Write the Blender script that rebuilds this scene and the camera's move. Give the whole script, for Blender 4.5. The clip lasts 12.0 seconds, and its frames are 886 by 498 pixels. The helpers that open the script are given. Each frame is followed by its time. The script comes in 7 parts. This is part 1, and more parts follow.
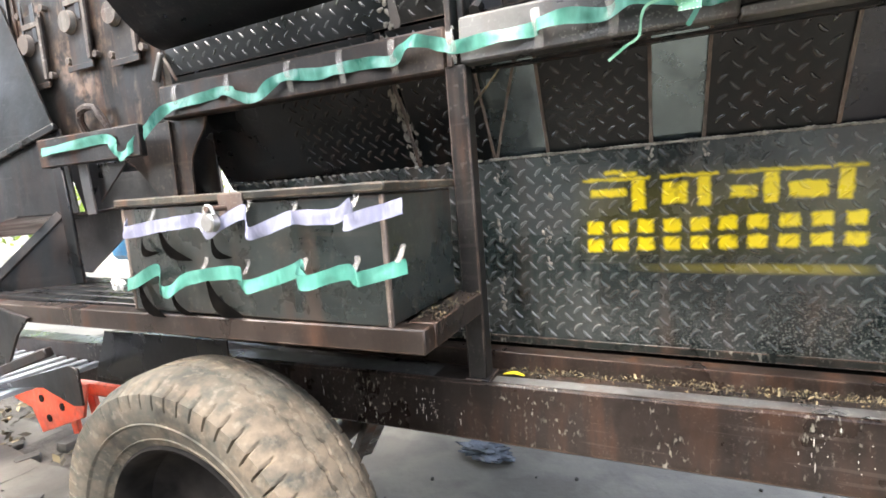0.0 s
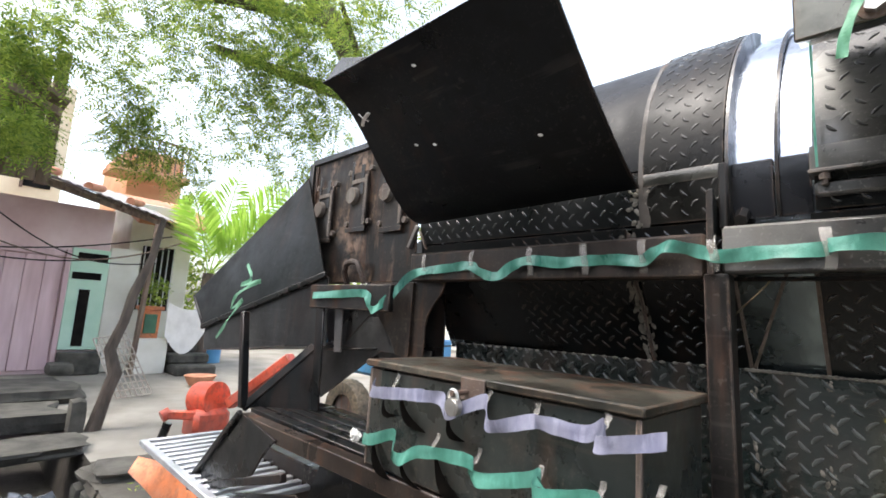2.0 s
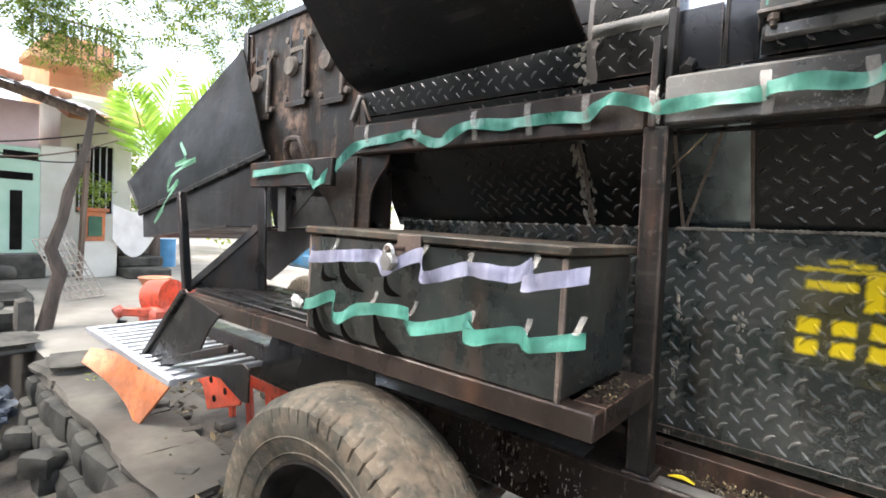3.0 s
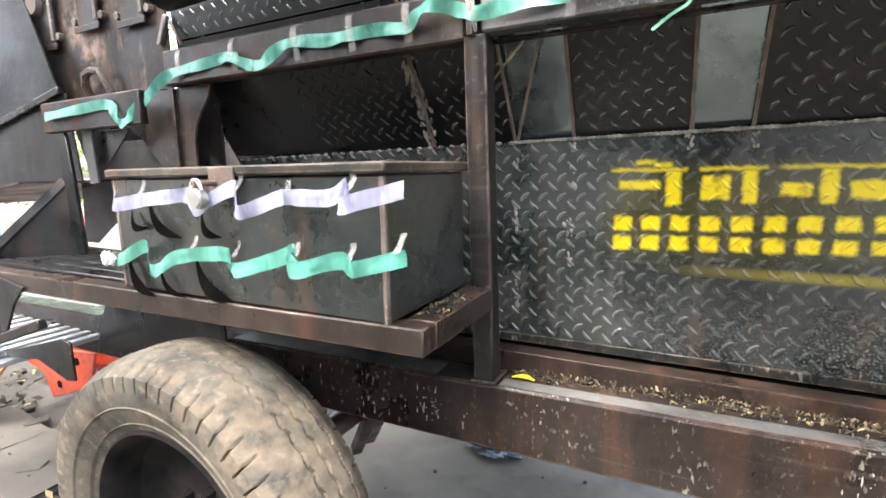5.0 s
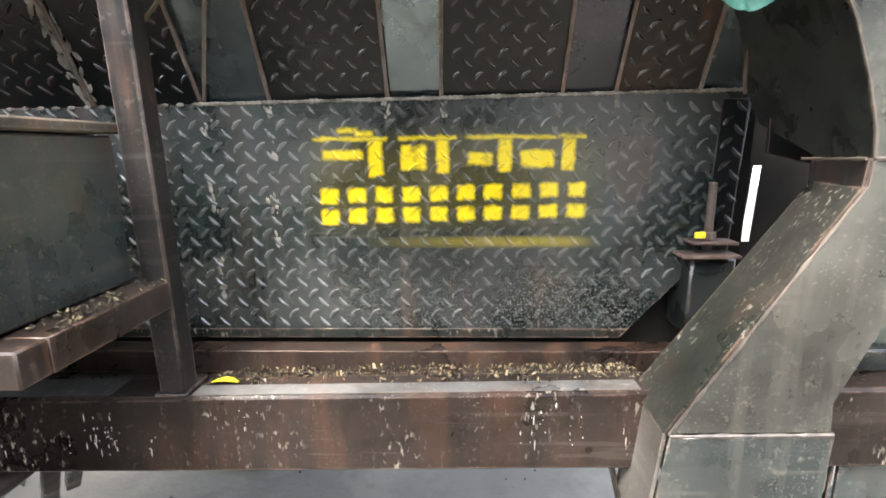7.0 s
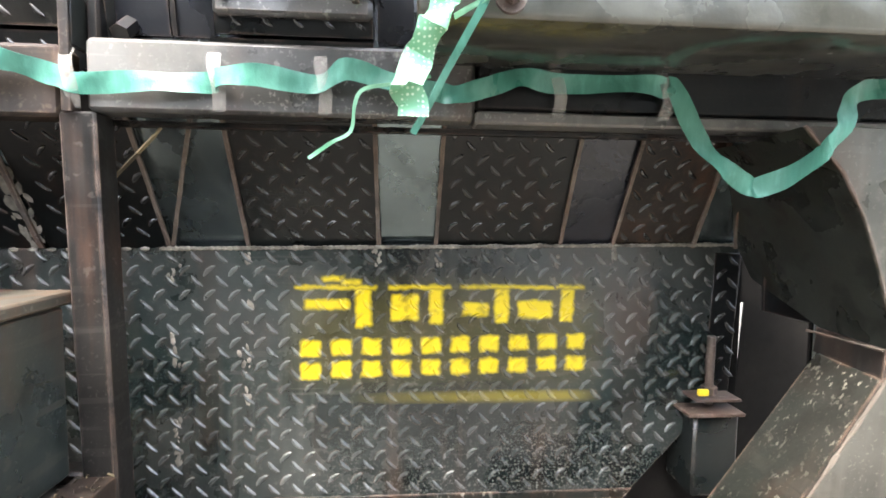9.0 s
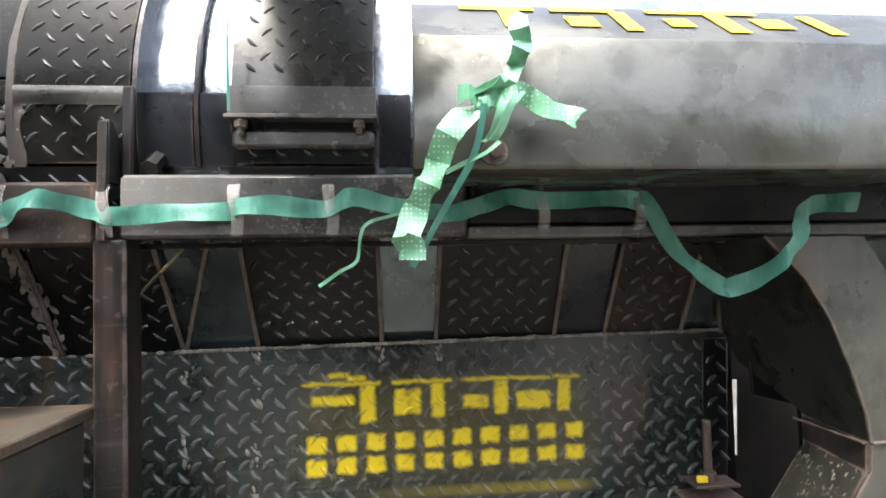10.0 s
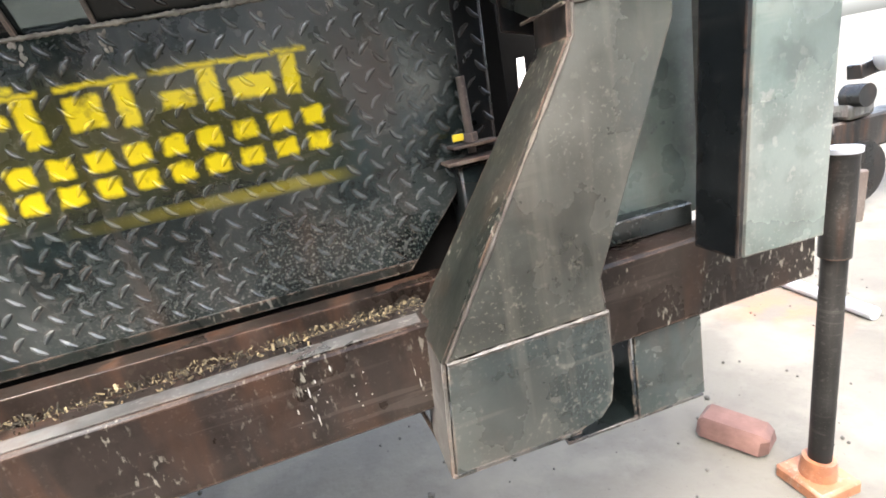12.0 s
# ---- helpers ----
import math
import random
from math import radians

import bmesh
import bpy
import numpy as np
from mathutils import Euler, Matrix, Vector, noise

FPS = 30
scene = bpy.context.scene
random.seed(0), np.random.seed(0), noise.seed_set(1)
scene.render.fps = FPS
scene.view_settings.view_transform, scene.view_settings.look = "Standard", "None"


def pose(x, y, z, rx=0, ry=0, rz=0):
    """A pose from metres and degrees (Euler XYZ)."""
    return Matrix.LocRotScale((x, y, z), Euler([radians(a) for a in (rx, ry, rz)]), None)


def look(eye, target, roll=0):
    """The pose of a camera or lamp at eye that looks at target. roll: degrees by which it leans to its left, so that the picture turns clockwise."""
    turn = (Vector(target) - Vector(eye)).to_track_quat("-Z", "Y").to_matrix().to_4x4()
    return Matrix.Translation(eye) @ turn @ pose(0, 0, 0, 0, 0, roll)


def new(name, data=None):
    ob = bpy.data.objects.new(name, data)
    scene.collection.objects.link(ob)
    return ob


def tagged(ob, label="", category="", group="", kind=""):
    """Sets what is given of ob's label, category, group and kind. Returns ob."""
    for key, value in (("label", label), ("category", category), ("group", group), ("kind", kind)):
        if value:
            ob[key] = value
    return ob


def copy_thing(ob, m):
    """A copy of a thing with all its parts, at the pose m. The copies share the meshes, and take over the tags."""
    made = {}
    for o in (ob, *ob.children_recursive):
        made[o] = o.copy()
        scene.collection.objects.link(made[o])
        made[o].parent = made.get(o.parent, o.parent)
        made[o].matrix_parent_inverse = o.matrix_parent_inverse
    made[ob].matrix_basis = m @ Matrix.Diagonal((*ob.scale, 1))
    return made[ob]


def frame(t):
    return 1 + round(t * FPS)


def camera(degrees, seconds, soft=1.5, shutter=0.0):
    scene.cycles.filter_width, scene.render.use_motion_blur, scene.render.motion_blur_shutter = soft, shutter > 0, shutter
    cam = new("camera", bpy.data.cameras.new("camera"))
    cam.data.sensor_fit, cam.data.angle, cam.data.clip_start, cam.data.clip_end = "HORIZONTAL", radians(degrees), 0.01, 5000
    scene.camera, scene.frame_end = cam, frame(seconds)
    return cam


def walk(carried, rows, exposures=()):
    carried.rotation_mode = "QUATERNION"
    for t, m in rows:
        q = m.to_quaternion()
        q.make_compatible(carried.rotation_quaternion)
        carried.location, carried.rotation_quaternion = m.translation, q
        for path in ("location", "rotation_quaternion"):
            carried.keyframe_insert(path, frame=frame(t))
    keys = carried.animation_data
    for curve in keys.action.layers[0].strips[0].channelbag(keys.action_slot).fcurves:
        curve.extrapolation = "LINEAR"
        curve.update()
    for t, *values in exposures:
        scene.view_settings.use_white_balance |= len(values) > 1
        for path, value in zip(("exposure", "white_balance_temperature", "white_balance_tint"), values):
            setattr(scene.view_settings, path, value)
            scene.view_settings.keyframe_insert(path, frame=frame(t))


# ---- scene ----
cam = camera(85.3, 12.0, soft=1.7)
PATH = [
    (0, (0.039, 0.015, 1.109), (-0.792, 1.816, 0.851), -3.6),
    (0.5, (-0.044, 0.017, 1.179), (-1.202, 1.648, 1.17), -0.0),
    (1, (-0.061, -0.007, 1.203), (-1.349, 1.517, 1.337), 1.4),
    (1.5, (-0.057, -0.039, 1.216), (-1.431, 1.393, 1.458), 2.3),
    (2, (-0.058, -0.054, 1.235), (-1.468, 1.337, 1.509), 3.5),
    (2.5, (-0.048, -0.044, 1.214), (-1.429, 1.395, 1.367), 4.1),
    (3, (-0.044, 0.011, 1.143), (-1.336, 1.534, 1.042), 3.2),
    (3.2, (-0.041, 0.031, 1.117), (-1.287, 1.583, 0.915), 3.1),
    (4.8, (0.0, 0.085, 1.094), (-0.963, 1.801, 0.732), -1.2),
    (5, (0.022, 0.102, 1.109), (-0.881, 1.856, 0.784), -1.2),
    (5.5, (0.043, 0.103, 1.132), (-0.716, 1.933, 0.857), -1.6),
    (6, (0.081, 0.111, 1.105), (-0.496, 1.993, 0.755), -1.6),
    (6.5, (0.145, 0.161, 1.08), (-0.154, 2.094, 0.662), -0.8),
    (7, (0.138, 0.226, 1.084), (0.085, 2.183, 0.671), -0.5),
    (7.5, (0.082, 0.264, 1.114), (0.179, 2.228, 0.746), 0.5),
    (7.7, (0.063, 0.277, 1.158), (0.168, 2.246, 0.825), 0.9),
    (9.3, (0.067, 0.307, 1.225), (0.223, 2.299, 1.137), 0.4),
    (9.5, (0.066, 0.295, 1.225), (0.225, 2.288, 1.187), -0.0),
    (10, (0.066, 0.255, 1.293), (0.211, 2.248, 1.386), -0.9),
    (10.5, (0.066, 0.249, 1.256), (0.234, 2.242, 1.264), -2.1),
    (10.7, (0.074, 0.255, 1.196), (0.282, 2.241, 1.092), -3.3),
    (11, (0.097, 0.261, 1.14), (0.399, 2.219, 0.868), -3.7),
    (11.5, (0.202, 0.279, 1.065), (0.579, 2.186, 0.594), -6.6),
    (12, (0.351, 0.323, 0.996), (0.741, 2.192, 0.401), -11.4),
]
EXPOSURE = [(0, 3.22), (0.5, 2.74), (1.0, 2.40), (1.5, 2.0), (2.5, 2.0), (3.2, 2.72), (4.8, 3.24), (6.2, 3.45), (7.7, 3.58), (9.5, 3.56), (10.0, 2.52), (10.5, 2.28), (11.0, 3.70), (12.0, 3.24)]
walk(cam, [(t, look(eye, target, roll)) for t, eye, target, roll in PATH], EXPOSURE)

# ---- light ----
SUN_ELEV, SUN_AZ = 62.0, 210.0
world = bpy.data.worlds.new("sky")
scene.world = world
world.use_nodes = True
wn = world.node_tree.nodes
sky = wn.new("ShaderNodeTexSky")
sky.sky_type = "NISHITA"
sky.sun_disc = False
sky.sun_elevation = radians(SUN_ELEV)
sky.sun_rotation = radians(SUN_AZ)
sky.air_density, sky.dust_density, sky.ozone_density = 1.0, 4.0, 1.0
pale = wn.new("ShaderNodeHueSaturation")
pale.inputs["Saturation"].default_value = 0.6
world.node_tree.links.new(sky.outputs[0], pale.inputs["Color"])
world.node_tree.links.new(pale.outputs[0], wn["Background"].inputs["Color"])
wn["Background"].inputs["Strength"].default_value = 0.15
sun_data = bpy.data.lights.new("sun", "SUN")
sun_data.energy, sun_data.angle, sun_data.color = 0.6, radians(18.0), (1.0, 0.975, 0.94)
sun = new("sun", sun_data)
az, el = radians(SUN_AZ), radians(SUN_ELEV)
sun.matrix_world = look((math.sin(az) * 20 * math.cos(el), math.cos(az) * 20 * math.cos(el), 20 * math.sin(el)), (0, 0, 0))


# ---- materials ----
class Mat:
    """A small builder for node materials."""

    def __init__(self, name, rough=0.6, metal=0.0, coat=0.0):
        self.m = bpy.data.materials.new(name)
        self.m.use_nodes = True
        self.t = self.m.node_tree
        self.b = self.t.nodes["Principled BSDF"]
        self.b.inputs["Roughness"].default_value = rough
        self.b.inputs["Metallic"].default_value = metal
        self.b.inputs["Coat Weight"].default_value = coat
        self.b.inputs["Coat Roughness"].default_value = 0.12
        self.co = self.t.nodes.new("ShaderNodeTexCoord").outputs["Object"]

    def node(self, kind, **values):
        n = self.t.nodes.new(kind)
        for key, v in values.items():
            n.inputs[key.replace("_", " ")].default_value = v
        return n

    def link(self, a, b):
        self.t.links.new(a, b)

    def noise(self, scale, detail=4.0, stretch=(1, 1, 1), rough=0.55):
        mp = self.node("ShaderNodeMapping", Scale=stretch)
        self.link(self.co, mp.inputs["Vector"])
        n = self.node("ShaderNodeTexNoise", Scale=scale, Detail=detail, Roughness=rough)
        self.link(mp.outputs[0], n.inputs["Vector"])
        return n.outputs["Fac"]

    def ramp(self, fac, lo, hi):
        n = self.node("ShaderNodeMapRange")
        n.inputs["From Min"].default_value, n.inputs["From Max"].default_value = lo, hi
        self.link(fac, n.inputs["Value"])
        return n.outputs["Result"]

    def math(self, op, a, b=None):
        n = self.t.nodes.new("ShaderNodeMath")
        n.operation = op
        for i, v in enumerate((a, b)):
            if v is None:
                continue
            if isinstance(v, (int, float)):
                n.inputs[i].default_value = v
            else:
                self.link(v, n.inputs[i])
        return n.outputs[0]

    def mix(self, fac, a, b):
        n = self.t.nodes.new("ShaderNodeMix")
        n.data_type = "RGBA"
        for i, v in ((0, fac), (6, a), (7, b)):
            if isinstance(v, (int, float)):
                n.inputs[i].default_value = v
            elif isinstance(v, tuple):
                n.inputs[i].default_value = (*v, 1.0)
            else:
                self.link(v, n.inputs[i])
        return n.outputs[2]

    def colour(self, c):
        if isinstance(c, tuple):
            self.b.inputs["Base Color"].default_value = (*c, 1.0)
        else:
            self.link(c, self.b.inputs["Base Color"])
        return self

    def rough(self, r):
        self.link(r, self.b.inputs["Roughness"])
        return self

    def bump(self, fac, strength=0.2, distance=0.002):
        n = self.node("ShaderNodeBump", Strength=strength, Distance=distance)
        self.link(fac, n.inputs["Height"])
        self.link(n.outputs[0], self.b.inputs["Normal"])
        return self

    def xyz(self):
        n = self.t.nodes.new("ShaderNodeSeparateXYZ")
        self.link(self.co, n.inputs[0])
        return n.outputs


def painted_steel(name, base, dust=(0.30, 0.28, 0.24), rust=(0.16, 0.07, 0.035), dusty=0.5, rusty=0.3, rough=0.38, coat=0.0, build=False, metal=0.0, edge=0.75, ior=1.6, spread=(0.55, 1.5)):
    """Hand-painted steel: two scales of tone, dust film, chips, rust runs and greasy smears."""
    m = Mat(name, rough, metal, coat)
    m.b.inputs["IOR"].default_value = ior
    tone = m.mix(m.ramp(m.noise(2.5, 6), 0.35, 0.65), tuple(v * spread[0] for v in base), tuple(v * spread[1] for v in base))
    tone = m.mix(m.math("MULTIPLY", m.ramp(m.noise(22, 6), 0.50, 0.62), 0.5), tone, tuple(v * 0.4 for v in base))
    runs = m.math("MULTIPLY", m.ramp(m.noise(12, 7, (1.4, 1.4, 0.22)), 0.50, 0.66), m.ramp(m.noise(2.2, 5), 0.42, 0.60))
    film = m.math("MULTIPLY", m.ramp(m.noise(3.5, 9), 0.44, 0.72), dusty)
    chips = m.math("MULTIPLY", m.ramp(m.noise(70, 4), 0.60, 0.66), m.ramp(m.noise(6, 5), 0.44, 0.60))
    c = m.mix(film, tone, dust)
    c = m.mix(m.math("MULTIPLY", runs, rusty), c, rust)
    c = m.mix(m.math("MULTIPLY", chips, 0.9 * dusty + 0.06), c, dust)
    # fine specks, long dust runs and bare worn edges
    specks = m.math("MULTIPLY", m.ramp(m.noise(190, 3), 0.60, 0.66), m.ramp(m.noise(8, 6), 0.43, 0.58))
    c = m.mix(m.math("MULTIPLY", specks, min(1.0, 0.04 + 0.5 * dusty)), c, tuple(min(0.5, v * 1.35) for v in dust))
    streak = m.math("MULTIPLY", m.ramp(m.noise(38, 6, (1, 1, 0.06)), 0.52, 0.64), m.ramp(m.noise(3, 5), 0.44, 0.58))
    c = m.mix(m.math("MULTIPLY", streak, 0.5 * dusty), c, dust)
    scratch = m.math("MULTIPLY", m.ramp(m.noise(26, 3, (0.12, 0.12, 2.2)), 0.60, 0.64), m.ramp(m.noise(5, 4), 0.46, 0.60))
    c = m.mix(m.math("MULTIPLY", scratch, 0.35 * dusty + 0.05), c, dust)
    if edge:
        round_n = m.node("ShaderNodeBevel", Radius=0.006)
        round_n.samples = 4
        geo = m.t.nodes.new("ShaderNodeNewGeometry")
        dot = m.t.nodes.new("ShaderNodeVectorMath")
        dot.operation = "DOT_PRODUCT"
        m.link(round_n.outputs[0], dot.inputs[0])
        m.link(geo.outputs["Normal"], dot.inputs[1])
        worn = m.ramp(dot.outputs["Value"], 0.985, 0.90)
        worn = m.math("MULTIPLY", worn, m.ramp(m.noise(28, 5), 0.42, 0.58))
        c = m.mix(m.math("MULTIPLY", worn, edge), c, m.mix(m.noise(20, 3), rust, dust))
    m.top = c
    m.rough(m.math("ADD", m.math("MULTIPLY", m.math("ADD", film, m.math("MULTIPLY", runs, rusty)), 0.6), m.math("ADD", m.math("MULTIPLY", m.ramp(m.noise(7, 7), 0.38, 0.64), 0.24), rough - 0.09)))
    m.bump(m.math("ADD", m.noise(60, 5), m.math("MULTIPLY", m.noise(4, 3), 6.0)), 0.16, 0.003)
    if not build:
        m.colour(c)
        return m.m
    return m


PAINT = painted_steel("green_black_paint", (0.006, 0.0090, 0.0090), dust=(0.17, 0.17, 0.15), dusty=0.14, rusty=0.22, rough=0.22)
# wide spread: mottled reflections on the duct are put into its tone
PAINT_SMOOTH = painted_steel("smooth_grey_green_sheet", (0.080, 0.083, 0.073), dust=(0.21, 0.19, 0.155), dusty=0.42, rusty=0.35, rough=0.20, metal=0.55, edge=0.5, spread=(0.32, 1.65))
COVERPAINT = painted_steel("smooth_cover_sheet", (0.105, 0.106, 0.092), dust=(0.20, 0.185, 0.15), dusty=0.14, rusty=0.10, rough=0.20, metal=0.6, edge=0.5, spread=(0.75, 1.3))
DRUMPAINT = painted_steel("polished_drum_sheet", (0.42, 0.46, 0.52), dust=(0.35, 0.35, 0.33), dusty=0.05, rusty=0.02, rough=0.13, metal=0.97, spread=(0.9, 1.1))
CASING_BLACK = painted_steel("casing_black_paint", (0.0048, 0.0062, 0.0062), dust=(0.08, 0.08, 0.075), dusty=0.04, rusty=0.08, rough=0.34, edge=0.4, ior=1.38)
RIBSHEET = painted_steel("glossy_green_sheet", (0.165, 0.205, 0.212), dust=(0.3, 0.29, 0.26), dusty=0.05, rusty=0.05, rough=0.14, metal=0.85, spread=(0.75, 1.35))
BLACK = painted_steel("black_paint", (0.0042, 0.0052, 0.0058), dust=(0.08, 0.08, 0.075), dusty=0.05, rusty=0.12, rough=0.28, edge=0.4, ior=1.40)
CHUTE_BLACK = painted_steel("dull_black_chute", (0.006, 0.0078, 0.0082), dust=(0.09, 0.09, 0.085), dusty=0.08, rusty=0.10, rough=0.40, edge=0.4, ior=1.24)
MINTSTEEL = painted_steel("pale_green_sheet", (0.105, 0.130, 0.116), dust=(0.28, 0.27, 0.24), dusty=0.35, rusty=0.15, rough=0.28, metal=0.2, edge=0.5)
FOOTPAINT = painted_steel("dark_green_foot", (0.026, 0.034, 0.033), dust=(0.24, 0.22, 0.18), dusty=0.25, rusty=0.25, rough=0.22, metal=0.2, edge=0.7)
SCROLL_BLACK = painted_steel("smooth_black_sheet", (0.058, 0.063, 0.054), dust=(0.14, 0.125, 0.10), dusty=0.18, rusty=0.12, rough=0.22, metal=0.45, edge=0.0, spread=(0.4, 1.6))
# wide spread colours in the cheek's mottled reflections
SCROLLPAINT = painted_steel("dark_olive_sheet", (0.058, 0.059, 0.050), dust=(0.18, 0.165, 0.135), dusty=0.35, rusty=0.3, rough=0.18, metal=0.5, edge=0.4, spread=(0.3, 1.7))
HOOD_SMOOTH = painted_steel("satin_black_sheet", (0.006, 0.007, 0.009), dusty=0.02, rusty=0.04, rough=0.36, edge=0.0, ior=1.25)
# pale blue base colour puts the reflected sky into the hopper wall
SKY_REFLECTION = painted_steel("sky_reflecting_sheet", (0.20, 0.27, 0.35), dusty=0.05, rusty=0.03, rough=0.3, metal=0.5, edge=0.0, spread=(0.85, 1.15))
HOOD_BLACK = painted_steel("matt_black_sheet", (0.0035, 0.0044, 0.006), dusty=0.006, rusty=0.05, rough=0.36, edge=0.0, ior=1.32)
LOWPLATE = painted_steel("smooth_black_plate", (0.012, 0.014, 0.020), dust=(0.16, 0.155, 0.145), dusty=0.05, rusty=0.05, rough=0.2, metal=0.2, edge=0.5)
ARCH_BLACK = painted_steel("matt_chequer_black", (0.005, 0.005, 0.0045), dust=(0.20, 0.19, 0.165), dusty=0.04, rusty=0.08, rough=0.32, edge=0.5, ior=1.25)
BROWN = painted_steel("brown_primer", (0.0215, 0.0150, 0.0118), dust=(0.15, 0.12, 0.095), dusty=0.12, rusty=0.50, rough=0.32, ior=1.40, spread=(0.4, 1.7))
GREYFACE = painted_steel("worn_grey_paint", (0.095, 0.094, 0.090), dust=(0.34, 0.33, 0.30), dusty=0.5, rusty=0.30, rough=0.30, metal=0.4)
RUSTY = painted_steel("rusted_plate", (0.009, 0.0080, 0.0072), dust=(0.13, 0.095, 0.07), dusty=0.18, rusty=0.35, rough=0.45, ior=1.38)
RUST = painted_steel("bare_rust", (0.060, 0.038, 0.028), dusty=0.4, rusty=0.8, rough=0.7)
WELD = painted_steel("weld_metal", (0.045, 0.036, 0.029), dust=(0.15, 0.125, 0.095), dusty=0.6, rusty=0.6, rough=0.5, edge=0.0)
BOXPAINT = painted_steel("toolbox_paint", (0.019, 0.0235, 0.0215), dust=(0.16, 0.13, 0.10), dusty=0.20, rusty=0.45, rough=0.28)
ORANGE = painted_steel("orange_red_paint", (0.62, 0.07, 0.025), dusty=0.25, rusty=0.2, rough=0.4)
ORANGE_WORN = painted_steel("worn_orange_paint", (0.60, 0.17, 0.05), dusty=0.3, rusty=0.4, rough=0.5)
BLUE = painted_steel("blue_paint", (0.03, 0.22, 0.42), dusty=0.3, rusty=0.1, rough=0.4)


def diamond_paint(crown=False):
    """The side panel's dark paint with crowns paler for their glint, lime splashes low down and yellow stencil bars."""
    if crown:
        # the lugs' highlights are put into a lighter crown colour
        m = painted_steel("stencilled_crown_glint", (0.070, 0.080, 0.077), dust=(0.34, 0.32, 0.28), dusty=0.16, rusty=0.2, rough=0.15, metal=0.35, ior=1.9, build=True, edge=0.0)
    else:
        m = painted_steel("stencilled_panel_paint", (0.012, 0.018, 0.017), dust=(0.17, 0.165, 0.145), dusty=0.20, rusty=0.16, rough=0.20, build=True, ior=1.55)
    x, y, z = m.xyz()[0:3]
    splash = m.math("MULTIPLY", m.ramp(m.noise(200, 6), 0.53, 0.66), m.ramp(m.math("ADD", m.noise(9, 6), m.math("MULTIPLY", m.ramp(z, 0.90, 0.72), m.ramp(x, -0.25, 0.15))), 0.60, 1.25))
    c = m.mix(m.math("MULTIPLY", splash, 0.30), m.top, (0.40, 0.38, 0.33))
    edge = m.math("MULTIPLY", m.math("SUBTRACT", m.noise(60, 4), 0.5), 0.012)

    def span(v, lo, hi, soft=0.0035):
        a = m.ramp(v, lo - soft, lo + soft)
        b = m.ramp(v, hi + soft, hi - soft)
        return m.math("MULTIPLY", a, b)

    xe, ze = m.math("ADD", x, edge), m.math("ADD", z, edge)
    marks = None
    # ten plain bars where a number stood, and plain blocks under a head bar where a word stood
    boxes = [(-0.110 + 0.0502 * i, -0.078 + 0.0502 * i, z0 + 0.0012 * i, z1 + 0.0009 * i) for i in range(10) for z0, z1 in ((0.946, 0.973), (0.984, 1.012))]
    boxes += [(-0.118, 0.015, 1.098, 1.104), (0.035, 0.140, 1.098, 1.104), (0.155, 0.372, 1.099, 1.105)]
    boxes += [(-0.074, -0.040, 1.112, 1.119), (-0.042, -0.010, 1.106, 1.113), (-0.020, 0.006, 1.034, 1.098), (-0.105, -0.030, 1.064, 1.080), (0.040, 0.085, 1.045, 1.088), (0.104, 0.126, 1.038, 1.098), (0.160, 0.205, 1.052, 1.074), (0.215, 0.238, 1.040, 1.098), (0.255, 0.315, 1.048, 1.078), (0.330, 0.352, 1.042, 1.098)]
    for x0, x1, z0, z1 in boxes:
        b = m.math("MULTIPLY", span(xe, x0, x1), span(ze, z0, z1))
        marks = b if marks is None else m.math("MAXIMUM", marks, b)
    spray = m.math("MULTIPLY", span(x, -0.08, 0.375, 0.03), span(z, 0.908, 0.914, 0.010))
    spray = m.math("MULTIPLY", spray, m.math("MULTIPLY", m.ramp(x, -0.04, 0.26), 0.65))
    halo = m.math("MULTIPLY", m.math("MULTIPLY", span(x, -0.12, 0.39, 0.03), span(z, 0.94, 1.10, 0.03)), 0.05)
    fac = m.math("MAXIMUM", m.math("MULTIPLY", marks, m.ramp(m.noise(40, 4), 0.15, 0.42)), m.math("MAXIMUM", spray, halo))
    m.colour(m.mix(fac, c, (0.56, 0.43, 0.008)))
    if crown:
        m.link(m.math("MULTIPLY", m.math("SUBTRACT", 1.0, m.ramp(fac, 0.0, 0.5)), 0.2), m.b.inputs["Metallic"])
    return m.m


def flecked(name, base, lo, hi, rough=0.28):
    """Dark paint with dense lime speckles and drips in places."""
    m = painted_steel(name, base, dust=(0.22, 0.18, 0.15), dusty=0.07, rusty=0.20, rough=rough, build=True, ior=1.26)
    fleck = m.math("MULTIPLY", m.ramp(m.noise(80, 5, (1.6, 1.6, 0.7)), 0.58, 0.66), m.ramp(m.noise(5, 5, (1, 1, 0.35)), lo, hi))
    m.colour(m.mix(m.math("MULTIPLY", fleck, 0.75), m.top, (0.40, 0.37, 0.30)))
    return m.m


